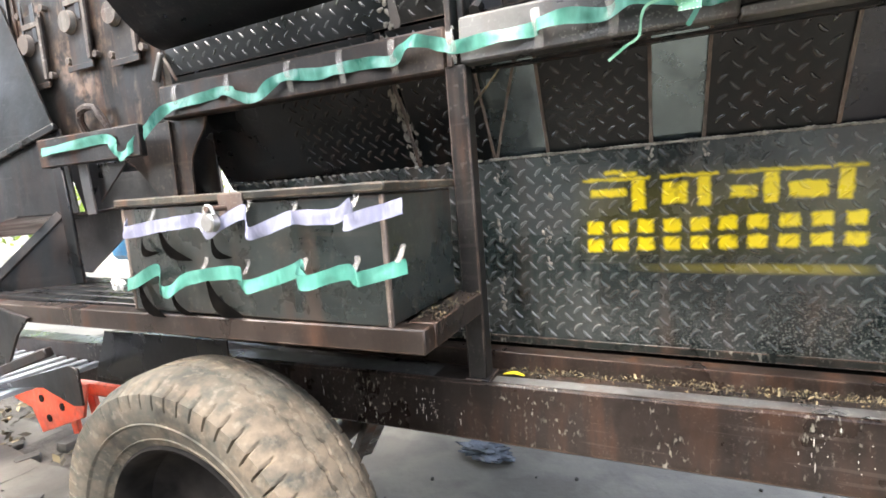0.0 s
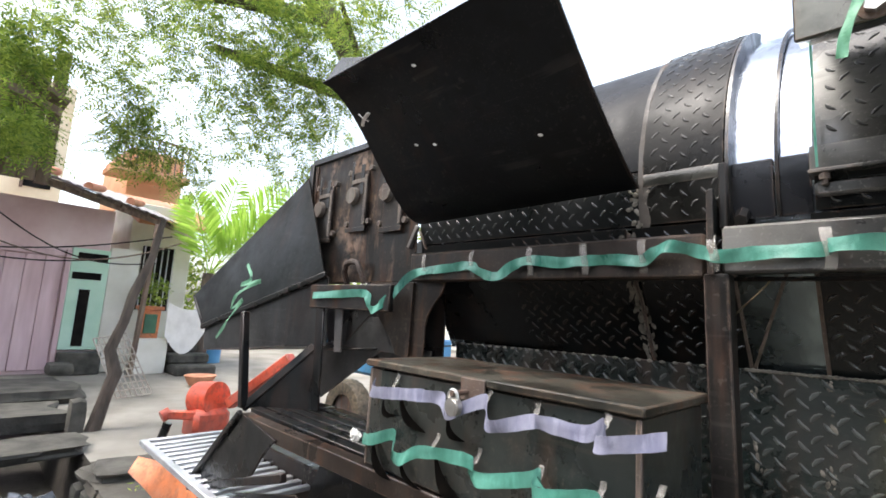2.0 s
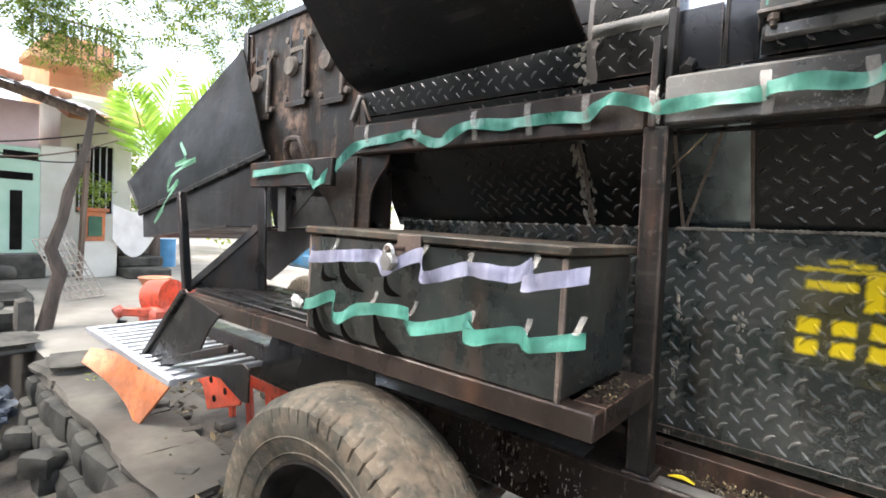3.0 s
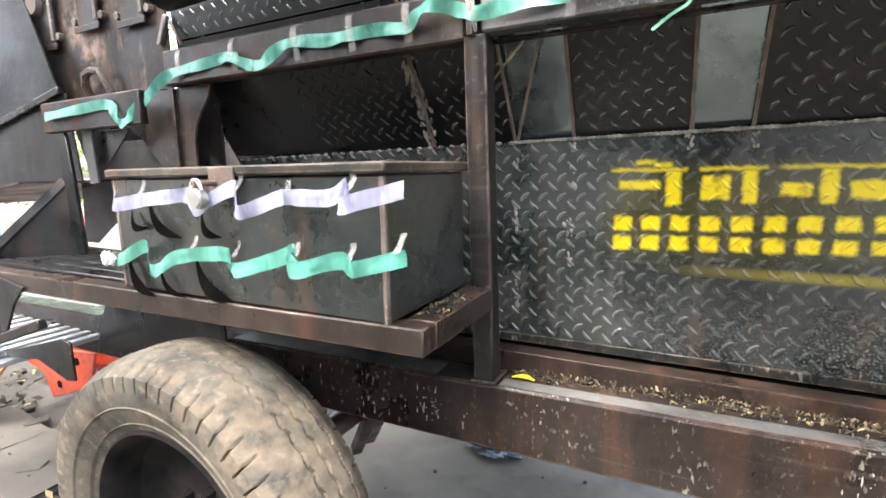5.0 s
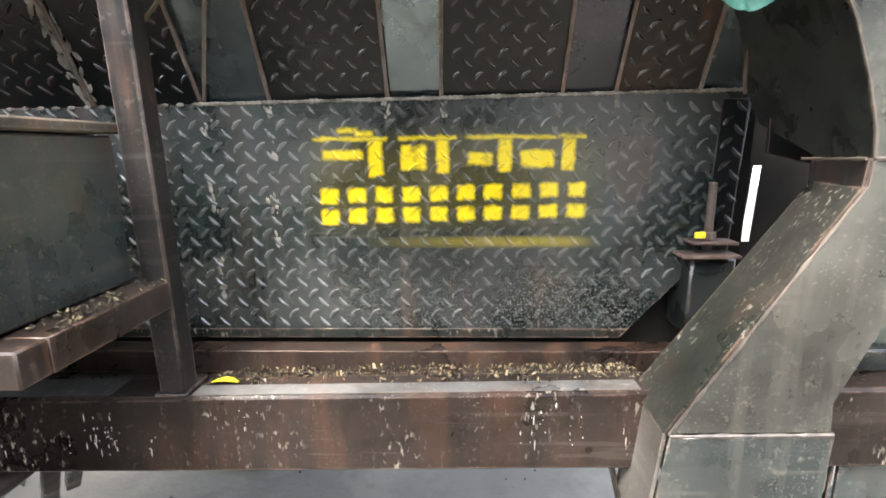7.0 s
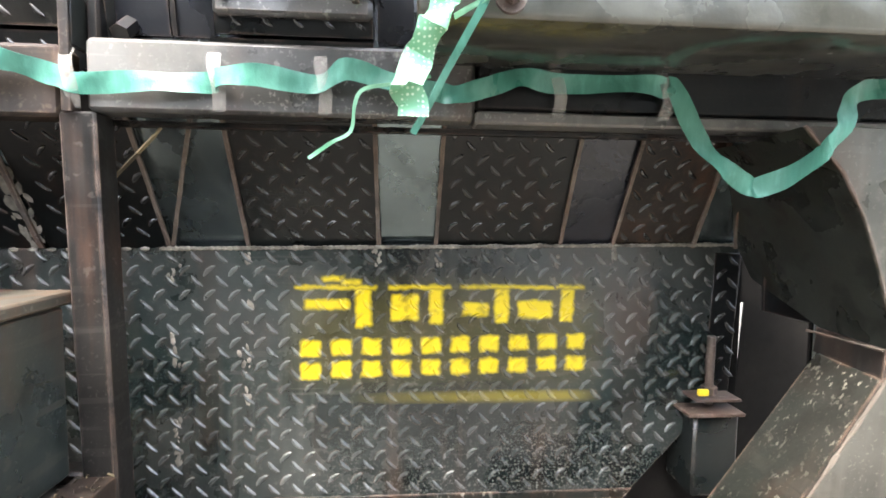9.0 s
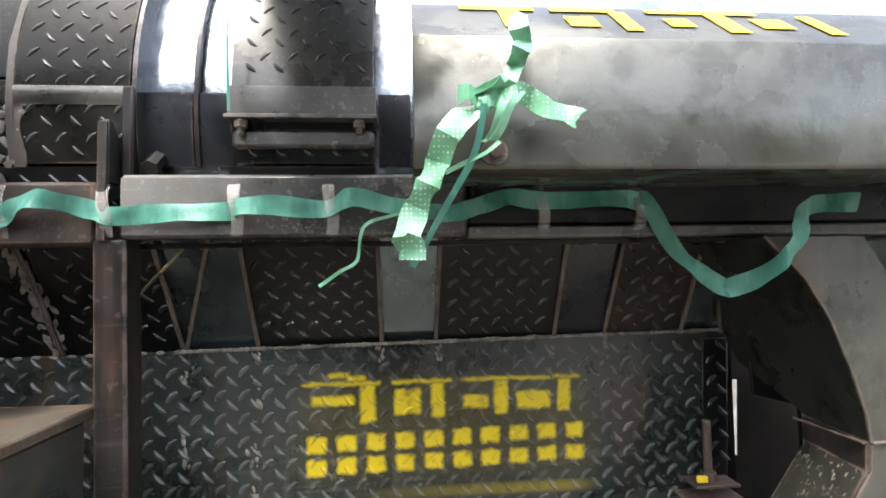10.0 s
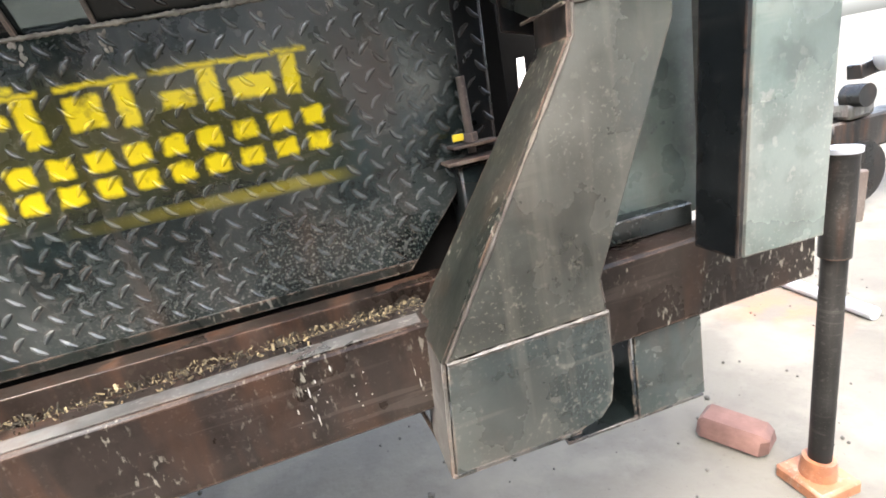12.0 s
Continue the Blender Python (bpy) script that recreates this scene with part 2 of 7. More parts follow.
def end_plate_paint():
    """Black plate with large pale rust patches that ran downwards."""
    m = painted_steel("rust_stained_black_plate", (0.007, 0.0062, 0.0055), dust=(0.12, 0.085, 0.06), dusty=0.16, rusty=0.5, rough=0.5, build=True, ior=1.35)
    run = m.math("MULTIPLY", m.ramp(m.noise(9, 7, (1, 1, 0.20)), 0.44, 0.55), m.ramp(m.math("ADD", m.noise(3.2, 6), m.math("MULTIPLY", m.ramp(m.xyz()[0], -1.80, -1.35), 0.26)), 0.50, 0.64))
    tint = m.mix(m.noise(30, 5), (0.13, 0.072, 0.045), (0.36, 0.25, 0.18))
    run = m.math("MULTIPLY", run, m.ramp(m.noise(34, 6), 0.38, 0.58))
    m.colour(m.mix(m.math("MULTIPLY", run, 0.8), m.top, tint))
    return m.m


BEAMPAINT = flecked("speckled_brown_primer", (0.0115, 0.0082, 0.0068), 0.50, 0.64)
FLECKED = flecked("flecked_green_black_paint", (0.012, 0.015, 0.013), 0.44, 0.58)
FLECKED_THIN = flecked("sparsely_flecked_paint", (0.016, 0.018, 0.015), 0.48, 0.64)
ENDPLATE = end_plate_paint()
PANEL = (diamond_paint(), diamond_paint(True))
# crown paints lighter than their plates, to colour in the lugs' glints
CROWN_DIM = painted_steel("painted_over_crowns", (0.024, 0.026, 0.026), dust=(0.16, 0.15, 0.14), dusty=0.08, rusty=0.1, rough=0.17, metal=0.2, ior=1.8, edge=0.0)
COVERPLATE = painted_steel("dusty_cover_plate", (0.034, 0.034, 0.030), dust=(0.26, 0.25, 0.22), dusty=0.30, rusty=0.1, rough=0.20, metal=0.25, edge=0.5)
CROWN = painted_steel("worn_crowns", (0.024, 0.024, 0.023), dust=(0.26, 0.25, 0.22), dusty=0.10, rusty=0.2, rough=0.24, metal=0.08, ior=1.42, edge=0.0)
CROWN_BLACK = painted_steel("dark_crowns", (0.025, 0.026, 0.026), dust=(0.14, 0.13, 0.12), dusty=0.10, rusty=0.25, rough=0.20, metal=0.3, ior=1.9, edge=0.0)


def plain(name, a, b, scale=6.0, rough=0.7, bump=0.2, dist=0.003, metal=0.0, fine=60.0, stretch=(1, 1, 1)):
    m = Mat(name, rough, metal)
    n = m.noise(scale, 6, stretch)
    m.colour(m.mix(m.ramp(n, 0.3, 0.7), a, b))
    m.bump(m.math("ADD", m.noise(fine, 5, stretch), n), bump, dist)
    return m.m


def concrete():
    m = Mat("yard_concrete", 0.85)
    big = m.noise(0.7, 6)
    c = m.mix(m.ramp(big, 0.35, 0.7), (0.082, 0.074, 0.060), (0.142, 0.129, 0.106))
    c = m.mix(m.math("MULTIPLY", m.ramp(m.noise(9, 8), 0.48, 0.66), 0.6), c, (0.085, 0.077, 0.066))
    c = m.mix(m.math("MULTIPLY", m.ramp(m.noise(90, 2), 0.66, 0.72), 0.6), c, (0.07, 0.06, 0.05))
    # a red earth stain and fine dark litter specks
    x, y, z = m.xyz()[0:3]
    dx, dy = m.math("SUBTRACT", x, 1.82), m.math("SUBTRACT", y, 1.64)
    away = m.math("SQRT", m.math("ADD", m.math("MULTIPLY", dx, dx), m.math("MULTIPLY", dy, dy)))
    stain = m.math("MULTIPLY", m.ramp(away, 0.26, 0.05), m.ramp(m.noise(9, 5), 0.38, 0.56))
    c = m.mix(m.math("MULTIPLY", stain, 0.8), c, (0.26, 0.10, 0.05))
    c = m.mix(m.math("MULTIPLY", m.ramp(m.noise(2.2, 9), 0.50, 0.58), 0.4), c, (0.190, 0.172, 0.138))
    # darker patches over the slab at the drain end
    drain_dark = m.math("MULTIPLY", m.math("MULTIPLY", m.ramp(x, -1.3, -2.2), m.ramp(x, -5.6, -4.2)), m.ramp(m.noise(1.6, 8), 0.36, 0.56))
    c = m.mix(m.math("MULTIPLY", drain_dark, 0.8), c, (0.046, 0.040, 0.032))
    m.colour(c)
    m.bump(m.math("ADD", m.noise(40, 6), m.math("MULTIPLY", m.noise(4, 5), 3)), 0.35, 0.006)
    return m.m


CONCRETE = concrete()
# paler copy of the yard concrete: the lane's sunlight is put into its colour
SUNLIT_CONCRETE = plain("sunlit_lane_concrete", (0.17, 0.155, 0.13), (0.33, 0.305, 0.265), 1.4, 0.9, 0.4, 0.006, fine=40)
STONE = plain("rough_stone", (0.026, 0.025, 0.021), (0.112, 0.104, 0.088), 5, 0.9, 0.6, 0.01, fine=30)
# darker than STONE, for stones in and along the drain
DRAINSTONE = plain("dark_drain_stone", (0.014, 0.014, 0.012), (0.066, 0.063, 0.052), 7, 0.75, 0.6, 0.01, fine=30)
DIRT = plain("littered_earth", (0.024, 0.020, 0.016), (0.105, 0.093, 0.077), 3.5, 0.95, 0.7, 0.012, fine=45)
EARTH = plain("wet_drain_earth", (0.02, 0.018, 0.015), (0.07, 0.06, 0.05), 5, 0.6, 0.6, 0.02, fine=25)


def rubber():
    """Dark rubber with caked tan dust in patches and scuffed greenish bare areas."""
    m = Mat("dusty_rubber", 0.85)
    m.b.inputs["IOR"].default_value = 1.3
    c = m.mix(m.ramp(m.noise(11, 7), 0.36, 0.64), (0.018, 0.021, 0.019), (0.050, 0.055, 0.048))
    cake = m.math("MULTIPLY", m.ramp(m.noise(4.0, 7), 0.32, 0.58), m.ramp(m.noise(30, 6), 0.22, 0.58))
    c = m.mix(m.math("MULTIPLY", cake, 0.80), c, (0.200, 0.152, 0.105))
    c = m.mix(m.math("MULTIPLY", m.ramp(m.noise(48, 6), 0.55, 0.66), 0.25), c, (0.28, 0.24, 0.18))
    m.colour(c)
    m.bump(m.math("ADD", m.noise(60, 5), m.math("MULTIPLY", m.noise(12, 5), 2.0)), 0.4, 0.004)
    return m.m


RUBBER = rubber()
# near-black rim: the shade inside the wheel's recess is put into the colour
RIM_SHADE = plain("rim_recess_shade", (0.005, 0.005, 0.005), (0.024, 0.021, 0.019), 12, 0.75)
RIM_SHADE.node_tree.nodes["Principled BSDF"].inputs["IOR"].default_value = 1.12
PINK = plain("pink_limewash", (0.66, 0.46, 0.47), (0.84, 0.67, 0.67), 2.0, 0.9, 0.3, 0.004)
PINKWOOD = plain("pink_painted_boards", (0.56, 0.38, 0.40), (0.74, 0.55, 0.58), 3, 0.7, 0.3, 0.004, stretch=(3, 3, 0.4))
MINT = plain("mint_paint", (0.46, 0.70, 0.55), (0.60, 0.80, 0.66), 3, 0.7)
CREAM = plain("cream_limewash", (0.62, 0.60, 0.52), (0.80, 0.78, 0.72), 2, 0.9)
TERRACOTTA = plain("terracotta", (0.35, 0.14, 0.08), (0.55, 0.26, 0.15), 8, 0.8)
ROOFSHEET = plain("grey_roof_sheet", (0.16, 0.15, 0.15), (0.34, 0.32, 0.31), 3, 0.7)
WOOD = plain("weathered_wood", (0.09, 0.06, 0.045), (0.22, 0.16, 0.12), 4, 0.85, 0.5, 0.006, stretch=(4, 4, 0.5))
BARK = plain("bark", (0.05, 0.04, 0.032), (0.13, 0.10, 0.08), 6, 0.9, 0.8, 0.02, fine=25, stretch=(2, 2, 0.6))
GREYSTEEL = plain("galvanised_bar", (0.42, 0.43, 0.46), (0.66, 0.67, 0.70), 9, 0.45, 0.1, metal=0.6)
STEEL = plain("bright_steel", (0.50, 0.48, 0.45), (0.72, 0.70, 0.66), 25, 0.35, 0.15, metal=0.9)
GRILLE = plain("cream_rusty_bar", (0.30, 0.25, 0.20), (0.55, 0.50, 0.43), 9, 0.7)
SPOUT = painted_steel("grey_spout_sheet", (0.060, 0.061, 0.063), dust=(0.22, 0.21, 0.20), dusty=0.3, rusty=0.15, rough=0.42, metal=0.3)
CLOTH = plain("white_cloth", (0.62, 0.60, 0.57), (0.80, 0.78, 0.75), 5, 0.9)
BLUEPLASTIC = plain("blue_plastic", (0.05, 0.20, 0.40), (0.10, 0.32, 0.55), 4, 0.45)
# near-black without gloss: shade of openings and interiors put into the colour
SHADE_BLACK = plain("interior_shade", (0.006, 0.006, 0.006), (0.02, 0.018, 0.016), 5, 0.8)
SHADE_BLACK.node_tree.nodes["Principled BSDF"].inputs["IOR"].default_value = 1.12
BRICK = plain("red_brick", (0.09, 0.045, 0.036), (0.18, 0.095, 0.075), 14, 0.9, 0.5, 0.004)


def chaff_mat():
    m = Mat("straw_chaff", 0.9)
    n = m.t.nodes.new("ShaderNodeNewGeometry")
    pick = m.math("POWER", n.outputs["Random Per Island"], 3.2)
    m.colour(m.mix(pick, (0.025, 0.019, 0.012), (0.34, 0.27, 0.15)))
    return m.m


DEBRIS = chaff_mat()
PADPAINT = painted_steel("dull_orange_pad", (0.26, 0.095, 0.04), dust=(0.30, 0.26, 0.21), dusty=0.6, rusty=0.6, rough=0.6)
PLASTICBAG = plain("crumpled_plastic", (0.025, 0.028, 0.034), (0.17, 0.19, 0.22), 10, 0.25)


def satin(name, a, b, sheen=0.3):
    """Woven satin: light and dark of folds coloured in across the strip, a fine weave and soft creases."""
    m = Mat(name, sheen)
    fold_shade = m.ramp(m.noise(26, 4, (1, 1, 0.25)), 0.36, 0.64)
    c = m.mix(fold_shade, a, b)
    c = m.mix(m.math("MULTIPLY", m.ramp(m.noise(60, 5, (1, 1, 0.3)), 0.52, 0.66), 0.35), c, tuple(min(0.9, v * 1.5 + 0.02) for v in b))
    m.colour(c)
    m.rough(m.math("ADD", sheen, m.math("MULTIPLY", fold_shade, 0.18)))
    m.bump(m.math("ADD", m.math("MULTIPLY", m.noise(45, 4, (1, 1, 0.4)), 5.0), m.noise(420, 2)), 0.35, 0.0012)
    return m.m


GREEN_RIBBON = satin("green_satin", (0.040, 0.175, 0.128), (0.095, 0.290, 0.222), 0.27)
LIGHT_RIBBON = satin("light_green_satin", (0.105, 0.31, 0.175), (0.19, 0.41, 0.26), 0.3)
WHITE_RIBBON = satin("lilac_white_satin", (0.170, 0.172, 0.245), (0.285, 0.285, 0.360), 0.28)
TAPE = satin("clear_tape", (0.40, 0.38, 0.34), (0.60, 0.57, 0.52), 0.12)
TAPE.node_tree.nodes["Principled BSDF"].inputs["Alpha"].default_value = 0.45
TAPE.node_tree.nodes["Principled BSDF"].inputs["Alpha"].default_value = 0.20


def dotted(name, a, b):
    m = Mat(name, 0.3)
    v = m.node("ShaderNodeTexVoronoi", Scale=230.0, Randomness=0.0)
    m.link(m.co, v.inputs["Vector"])
    m.colour(m.mix(m.ramp(v.outputs["Distance"], 0.34, 0.26), m.mix(m.noise(12, 3), a, b), (0.52, 0.66, 0.52)))
    return m.m


DOTTED_RIBBON = dotted("dotted_green_satin", (0.115, 0.335, 0.185), (0.20, 0.45, 0.27))


def leaf_mat(name, a, b):
    m = Mat(name, 0.5)
    n = m.t.nodes.new("ShaderNodeNewGeometry")
    m.colour(m.mix(n.outputs["Random Per Island"], a, b))
    tr = m.t.nodes.new("ShaderNodeBsdfTranslucent")
    m.link(m.b.inputs["Base Color"].links[0].from_socket, tr.inputs["Color"])
    mixer = m.t.nodes.new("ShaderNodeMixShader")
    mixer.inputs[0].default_value = 0.55
    m.link(m.b.outputs[0], mixer.inputs[1])
    m.link(tr.outputs[0], mixer.inputs[2])
    m.link(mixer.outputs[0], m.t.nodes["Material Output"].inputs["Surface"])
    return m.m


LEAF = leaf_mat("neem_leaf", (0.09, 0.17, 0.03), (0.36, 0.44, 0.08))
DARKLEAF = leaf_mat("mango_leaf", (0.012, 0.030, 0.008), (0.045, 0.085, 0.022))
PALM = leaf_mat("palm_leaf", (0.26, 0.46, 0.05), (0.45, 0.64, 0.12))


# ---- mesh helpers ----
def part(name, bm, material, parent=None, label="", smooth=False):
    me = bpy.data.meshes.new(name)
    bmesh.ops.recalc_face_normals(bm, faces=bm.faces)
    if smooth:
        for f in bm.faces:
            f.smooth = True
    bm.to_mesh(me)
    bm.free()
    for m in material if isinstance(material, tuple) else (material,):
        me.materials.append(m)
    me.set_sharp_from_angle(angle=radians(38))
    ob = new(name, me)
    ob.parent = parent
    if parent and parent.type == "EMPTY":
        ob.matrix_parent_inverse = Matrix.Translation(-parent.location)
    if label:
        tagged(ob, label)
    return ob


def thing(name, label, category, group="", kind="", at=(0, 0, 0)):
    ob = new(name)
    ob.location = at
    ob.empty_display_size = 0.1
    return tagged(ob, label, category, group, kind)


def box(x0, x1, y0, y1, z0, z1, bevel=0.004, bm=None):
    own = bmesh.new()
    bmesh.ops.create_cube(own, size=1.0, matrix=Matrix.LocRotScale(((x0 + x1) / 2, (y0 + y1) / 2, (z0 + z1) / 2), None, (x1 - x0, y1 - y0, z1 - z0)))
    if bevel:
        bmesh.ops.bevel(own, geom=own.edges[:], offset=min(bevel, 0.3 * min(x1 - x0, y1 - y0, z1 - z0)), segments=1, affect="EDGES")
    return join(bm, own)


def join(bm, own):
    if bm is None:
        return own
    vs = [bm.verts.new(v.co) for v in own.verts]
    own.verts.index_update()
    for f in own.faces:
        bm.faces.new([vs[v.index] for v in f.verts]).smooth = f.smooth
    own.free()
    return bm


def bar(a, b, w, h=None, bevel=0.003, bm=None, up=(0, 0, 1)):
    """A rectangular bar from a to b, w across and h along up."""
    a, b, h = Vector(a), Vector(b), h or w
    d = (b - a).normalized()
    side = d.cross(Vector(up))
    side = side.normalized() if side.length > 1e-4 else d.cross(Vector((0, 1, 0))).normalized()
    top = side.cross(d)
    own = bmesh.new()
    m = Matrix((side, d, top)).transposed().to_4x4()
    m.translation = (a + b) / 2
    bmesh.ops.create_cube(own, size=1.0, matrix=m @ Matrix.Diagonal((w, (b - a).length, h, 1)))
    if bevel:
        bmesh.ops.bevel(own, geom=own.edges[:], offset=min(bevel, 0.3 * min(w, h)), segments=1, affect="EDGES")
    return join(bm, own)


def rod(a, b, r, r2=None, seg=16, bm=None):
    a, b = Vector(a), Vector(b)
    own = bmesh.new()
    q = (b - a).to_track_quat("Z", "Y").to_matrix().to_4x4()
    q.translation = (a + b) / 2
    bmesh.ops.create_cone(own, cap_ends=True, segments=seg, radius1=r, radius2=r if r2 is None else r2, depth=(b - a).length, matrix=q)
    for f in own.faces:
        f.smooth = len(f.verts) == 4
    return join(bm, own)


def prism(points, axis, lo, hi, bevel=0.003, bm=None):
    """An outline in the two other axes, pushed along axis from lo to hi."""
    place = {"x": lambda p, k: (k, p[0], p[1]), "y": lambda p, k: (p[0], k, p[1]), "z": lambda p, k: (p[0], p[1], k)}[axis]
    own = bmesh.new()
    lower = [own.verts.new(place(p, lo)) for p in points]
    upper = [own.verts.new(place(p, hi)) for p in points]
    own.faces.new(lower)
    own.faces.new(upper[::-1])
    n = len(points)
    for i in range(n):
        own.faces.new((lower[i], lower[(i + 1) % n], upper[(i + 1) % n], upper[i]))
    bmesh.ops.recalc_face_normals(own, faces=own.faces)
    if bevel:
        bmesh.ops.bevel(own, geom=own.edges[:], offset=bevel, segments=1, affect="EDGES")
    return join(bm, own)


def tube(points, r, seg=8, bm=None):
    """One bent round bar through points (x, y, z) or (x, y, z, radius)."""
    own = bmesh.new() if bm is None else bm
    pts = [Vector(q[:3]) for q in points]
    rings = []
    for i, p in enumerate(pts):
        d = (pts[min(i + 1, len(pts) - 1)] - pts[max(i - 1, 0)]).normalized()
        a = d.orthogonal().normalized() if not rings else None
        if a is None:
            a = keep_dir - d * keep_dir.dot(d)
            a.normalize()
        keep_dir = a
        b = d.cross(a)
        k = points[i][3] if len(points[i]) > 3 else r
        rings.append([own.verts.new(p + a * k * math.cos(2 * math.pi * j / seg) + b * k * math.sin(2 * math.pi * j / seg)) for j in range(seg)])
    for u, v in zip(rings, rings[1:]):
        for j in range(seg):
            own.faces.new((u[j], u[(j + 1) % seg], v[(j + 1) % seg], v[j])).smooth = True
    own.faces.new(rings[0])
    own.faces.new(rings[-1])
    return own


def sheet(f, us, vs, thick, bm=None, smooth=True):
    """A curved sheet: f(u, v) gives a point; thick is its thickness against the normal."""
    own = bmesh.new()
    rows = [[own.verts.new(f(u, v)) for v in vs] for u in us]
    for i in range(len(us) - 1):
        for j in range(len(vs) - 1):
            own.faces.new((rows[i][j], rows[i + 1][j], rows[i + 1][j + 1], rows[i][j + 1])).smooth = smooth
    own.normal_update()
    if thick:
        bmesh.ops.solidify(own, geom=own.faces[:], thickness=thick)
    return join(bm, own)


def lugs(bm, f, us, vs, keep=None, size=0.027, pitch=0.0396, high=0.0034):
    """Raised diamond-plate lugs in two crossing directions over the surface f(u, v) (u, v in metres along it)."""
    for k, (du, turn) in enumerate(((0.0, 1), (0.5, -1))):
        i0, i1 = math.ceil(us[0] / pitch - du), math.floor(us[1] / pitch - du)
        j0, j1 = math.ceil(vs[0] / pitch - du), math.floor(vs[1] / pitch - du)
        for i in range(i0, i1 + 1):
            for j in range(j0, j1 + 1):
                u, v = (i + du) * pitch, (j + du) * pitch
                if keep and not keep(u, v):
                    continue
                p = Vector(f(u, v))
                eu = (Vector(f(u + 0.004, v)) - p).normalized()
                ev = (Vector(f(u, v + 0.004)) - p).normalized()
                n = eu.cross(ev)
                if n.y > 0:
                    n = -n
                a = (eu * 0.72 + ev * turn * -0.70)
                b = (eu * 0.70 + ev * turn * 0.72)
                L, W = size / 2, size * 0.155
                turns = [math.pi * 2 * q / 8 for q in range(8)]
                rings = []
                for k1, k2, up in ((1.0, 1.0, 0.0), (0.84, 0.52, high * 0.78)):
                    rings.append([bm.verts.new(p + n * up + a * (L * k1 * math.cos(t)) + b * (W * k2 * math.sin(t) + 0.20 * L * math.cos(t) ** 2)) for t in turns])
                top = bm.verts.new(p + n * high + b * 0.03 * L)
                for q in range(8):
                    r = (q + 1) % 8
                    for face in ((rings[0][q], rings[0][r], rings[1][r], rings[1][q]), (rings[1][q], rings[1][r], top)):
                        made = bm.faces.new(face)
                        made.smooth, made.material_index = True, 1
    return bm


def ribbon(name, points, width, material, label, category="ribbon", tilt=(0, 0, 1), steps=6, group="", square=1.0, notch=0.0):
    """A satin strip through points, smoothed between them."""
    pts = [Vector(p) for p in points]
    line = []
    for i in range(len(pts) - 1):
        p0, p1, p2, p3 = pts[max(i - 1, 0)], pts[i], pts[i + 1], pts[min(i + 2, len(pts) - 1)]
        for s in range(steps):
            t = s / steps
            line.append(0.5 * ((2 * p1) + (p2 - p0) * t + (2 * p0 - 5 * p1 + 4 * p2 - p3) * t * t + (3 * p1 - p0 - 3 * p2 + p3) * t ** 3))
    line.append(pts[-1])
    own = bmesh.new()
    up = Vector(tilt)
    rows = []
    for i, p in enumerate(line):
        d = (line[min(i + 1, len(line) - 1)] - line[max(i - 1, 0)]).normalized()
        w = up - d * up.dot(d) * square
        w = w.normalized() if w.length > 0.05 else Vector((0, 0, 1))
        rumple = noise.noise((p.x * 28, p.z * 28, 3.0))
        lean = Vector((0, (0.38 if square > 0.5 else 0.18) * math.sin(i * 0.55) + 0.35 * rumple, 0))
        w = (w + lean).normalized() * width / 2 * (0.96 + 0.10 * rumple)
        row = []
        for k in (-1, -0.5, 0, 0.5, 1):
            fold = 0.10 * width * noise.noise((p.x * 60, p.z * 60, k * 1.3))
            row.append(own.verts.new(p + w * k + Vector((0, fold, 0.4 * fold))))
        if notch and i == len(line) - 1:
            for k, v in enumerate(row):
                v.co -= d * width * notch * (1 - abs(k - 2) / 2)
        rows.append(row)
    for a, b in zip(rows, rows[1:]):
        for k in range(4):
            own.faces.new((a[k], b[k], b[k + 1], a[k + 1])).smooth = True
    own.normal_update()
    bmesh.ops.solidify(own, geom=own.faces[:], thickness=0.0006)
    ob = part(name, own, material)
    return tagged(ob, label, category, group)


# ---- ground ----
def make_ground():
    xs = [-600, -120, -40, -20, -14, -11] + [-9.0 + 0.25 * i for i in range(28)] + [-2.1, -1.5, -0.5, 1, 2.5, 5, 10, 30, 120, 600]
    ys = [-600, -120, -40, -15, -8, -4, -2, -1, -0.3, -0.06, 0.0] + [0.06 + 0.1 * i for i in range(7)] + [0.76, 0.80, 0.90, 1.0, 1.3, 1.8, 2.4, 3.2, 4.5, 7, 12, 25, 60, 150, 600]
    bm = bmesh.new()

    def height(x, y):
        if -8.8 < x < -2.35 and -0.01 < y < 0.77:
            return -0.50 + 0.06 * noise.noise((x * 2, y * 3, 0))
        far = min(1.0, abs(x) / 60 + abs(y) / 60)
        return 0.02 * noise.noise((x * 0.7, y * 0.7, 3)) * (1 - far) if x < -2.6 else 0.0

    grid = [[bm.verts.new((x, y, height(x, y))) for y in ys] for x in xs]
    for i in range(len(xs) - 1):
        for j in range(len(ys) - 1):
            bm.faces.new((grid[i][j], grid[i + 1][j], grid[i + 1][j + 1], grid[i][j + 1]))
    for f in bm.faces:
        c = f.calc_center_median()
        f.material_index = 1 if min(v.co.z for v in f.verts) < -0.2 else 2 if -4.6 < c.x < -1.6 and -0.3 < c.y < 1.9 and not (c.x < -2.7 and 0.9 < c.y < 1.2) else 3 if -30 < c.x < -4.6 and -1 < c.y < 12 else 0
    ob = part("ground", bm, (CONCRETE, EARTH, DIRT, SUNLIT_CONCRETE))
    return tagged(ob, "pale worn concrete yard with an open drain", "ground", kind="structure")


make_ground()

FLAKE = plain("flaking_plaster", (0.06, 0.053, 0.044), (0.29, 0.265, 0.22), 45, 0.9)

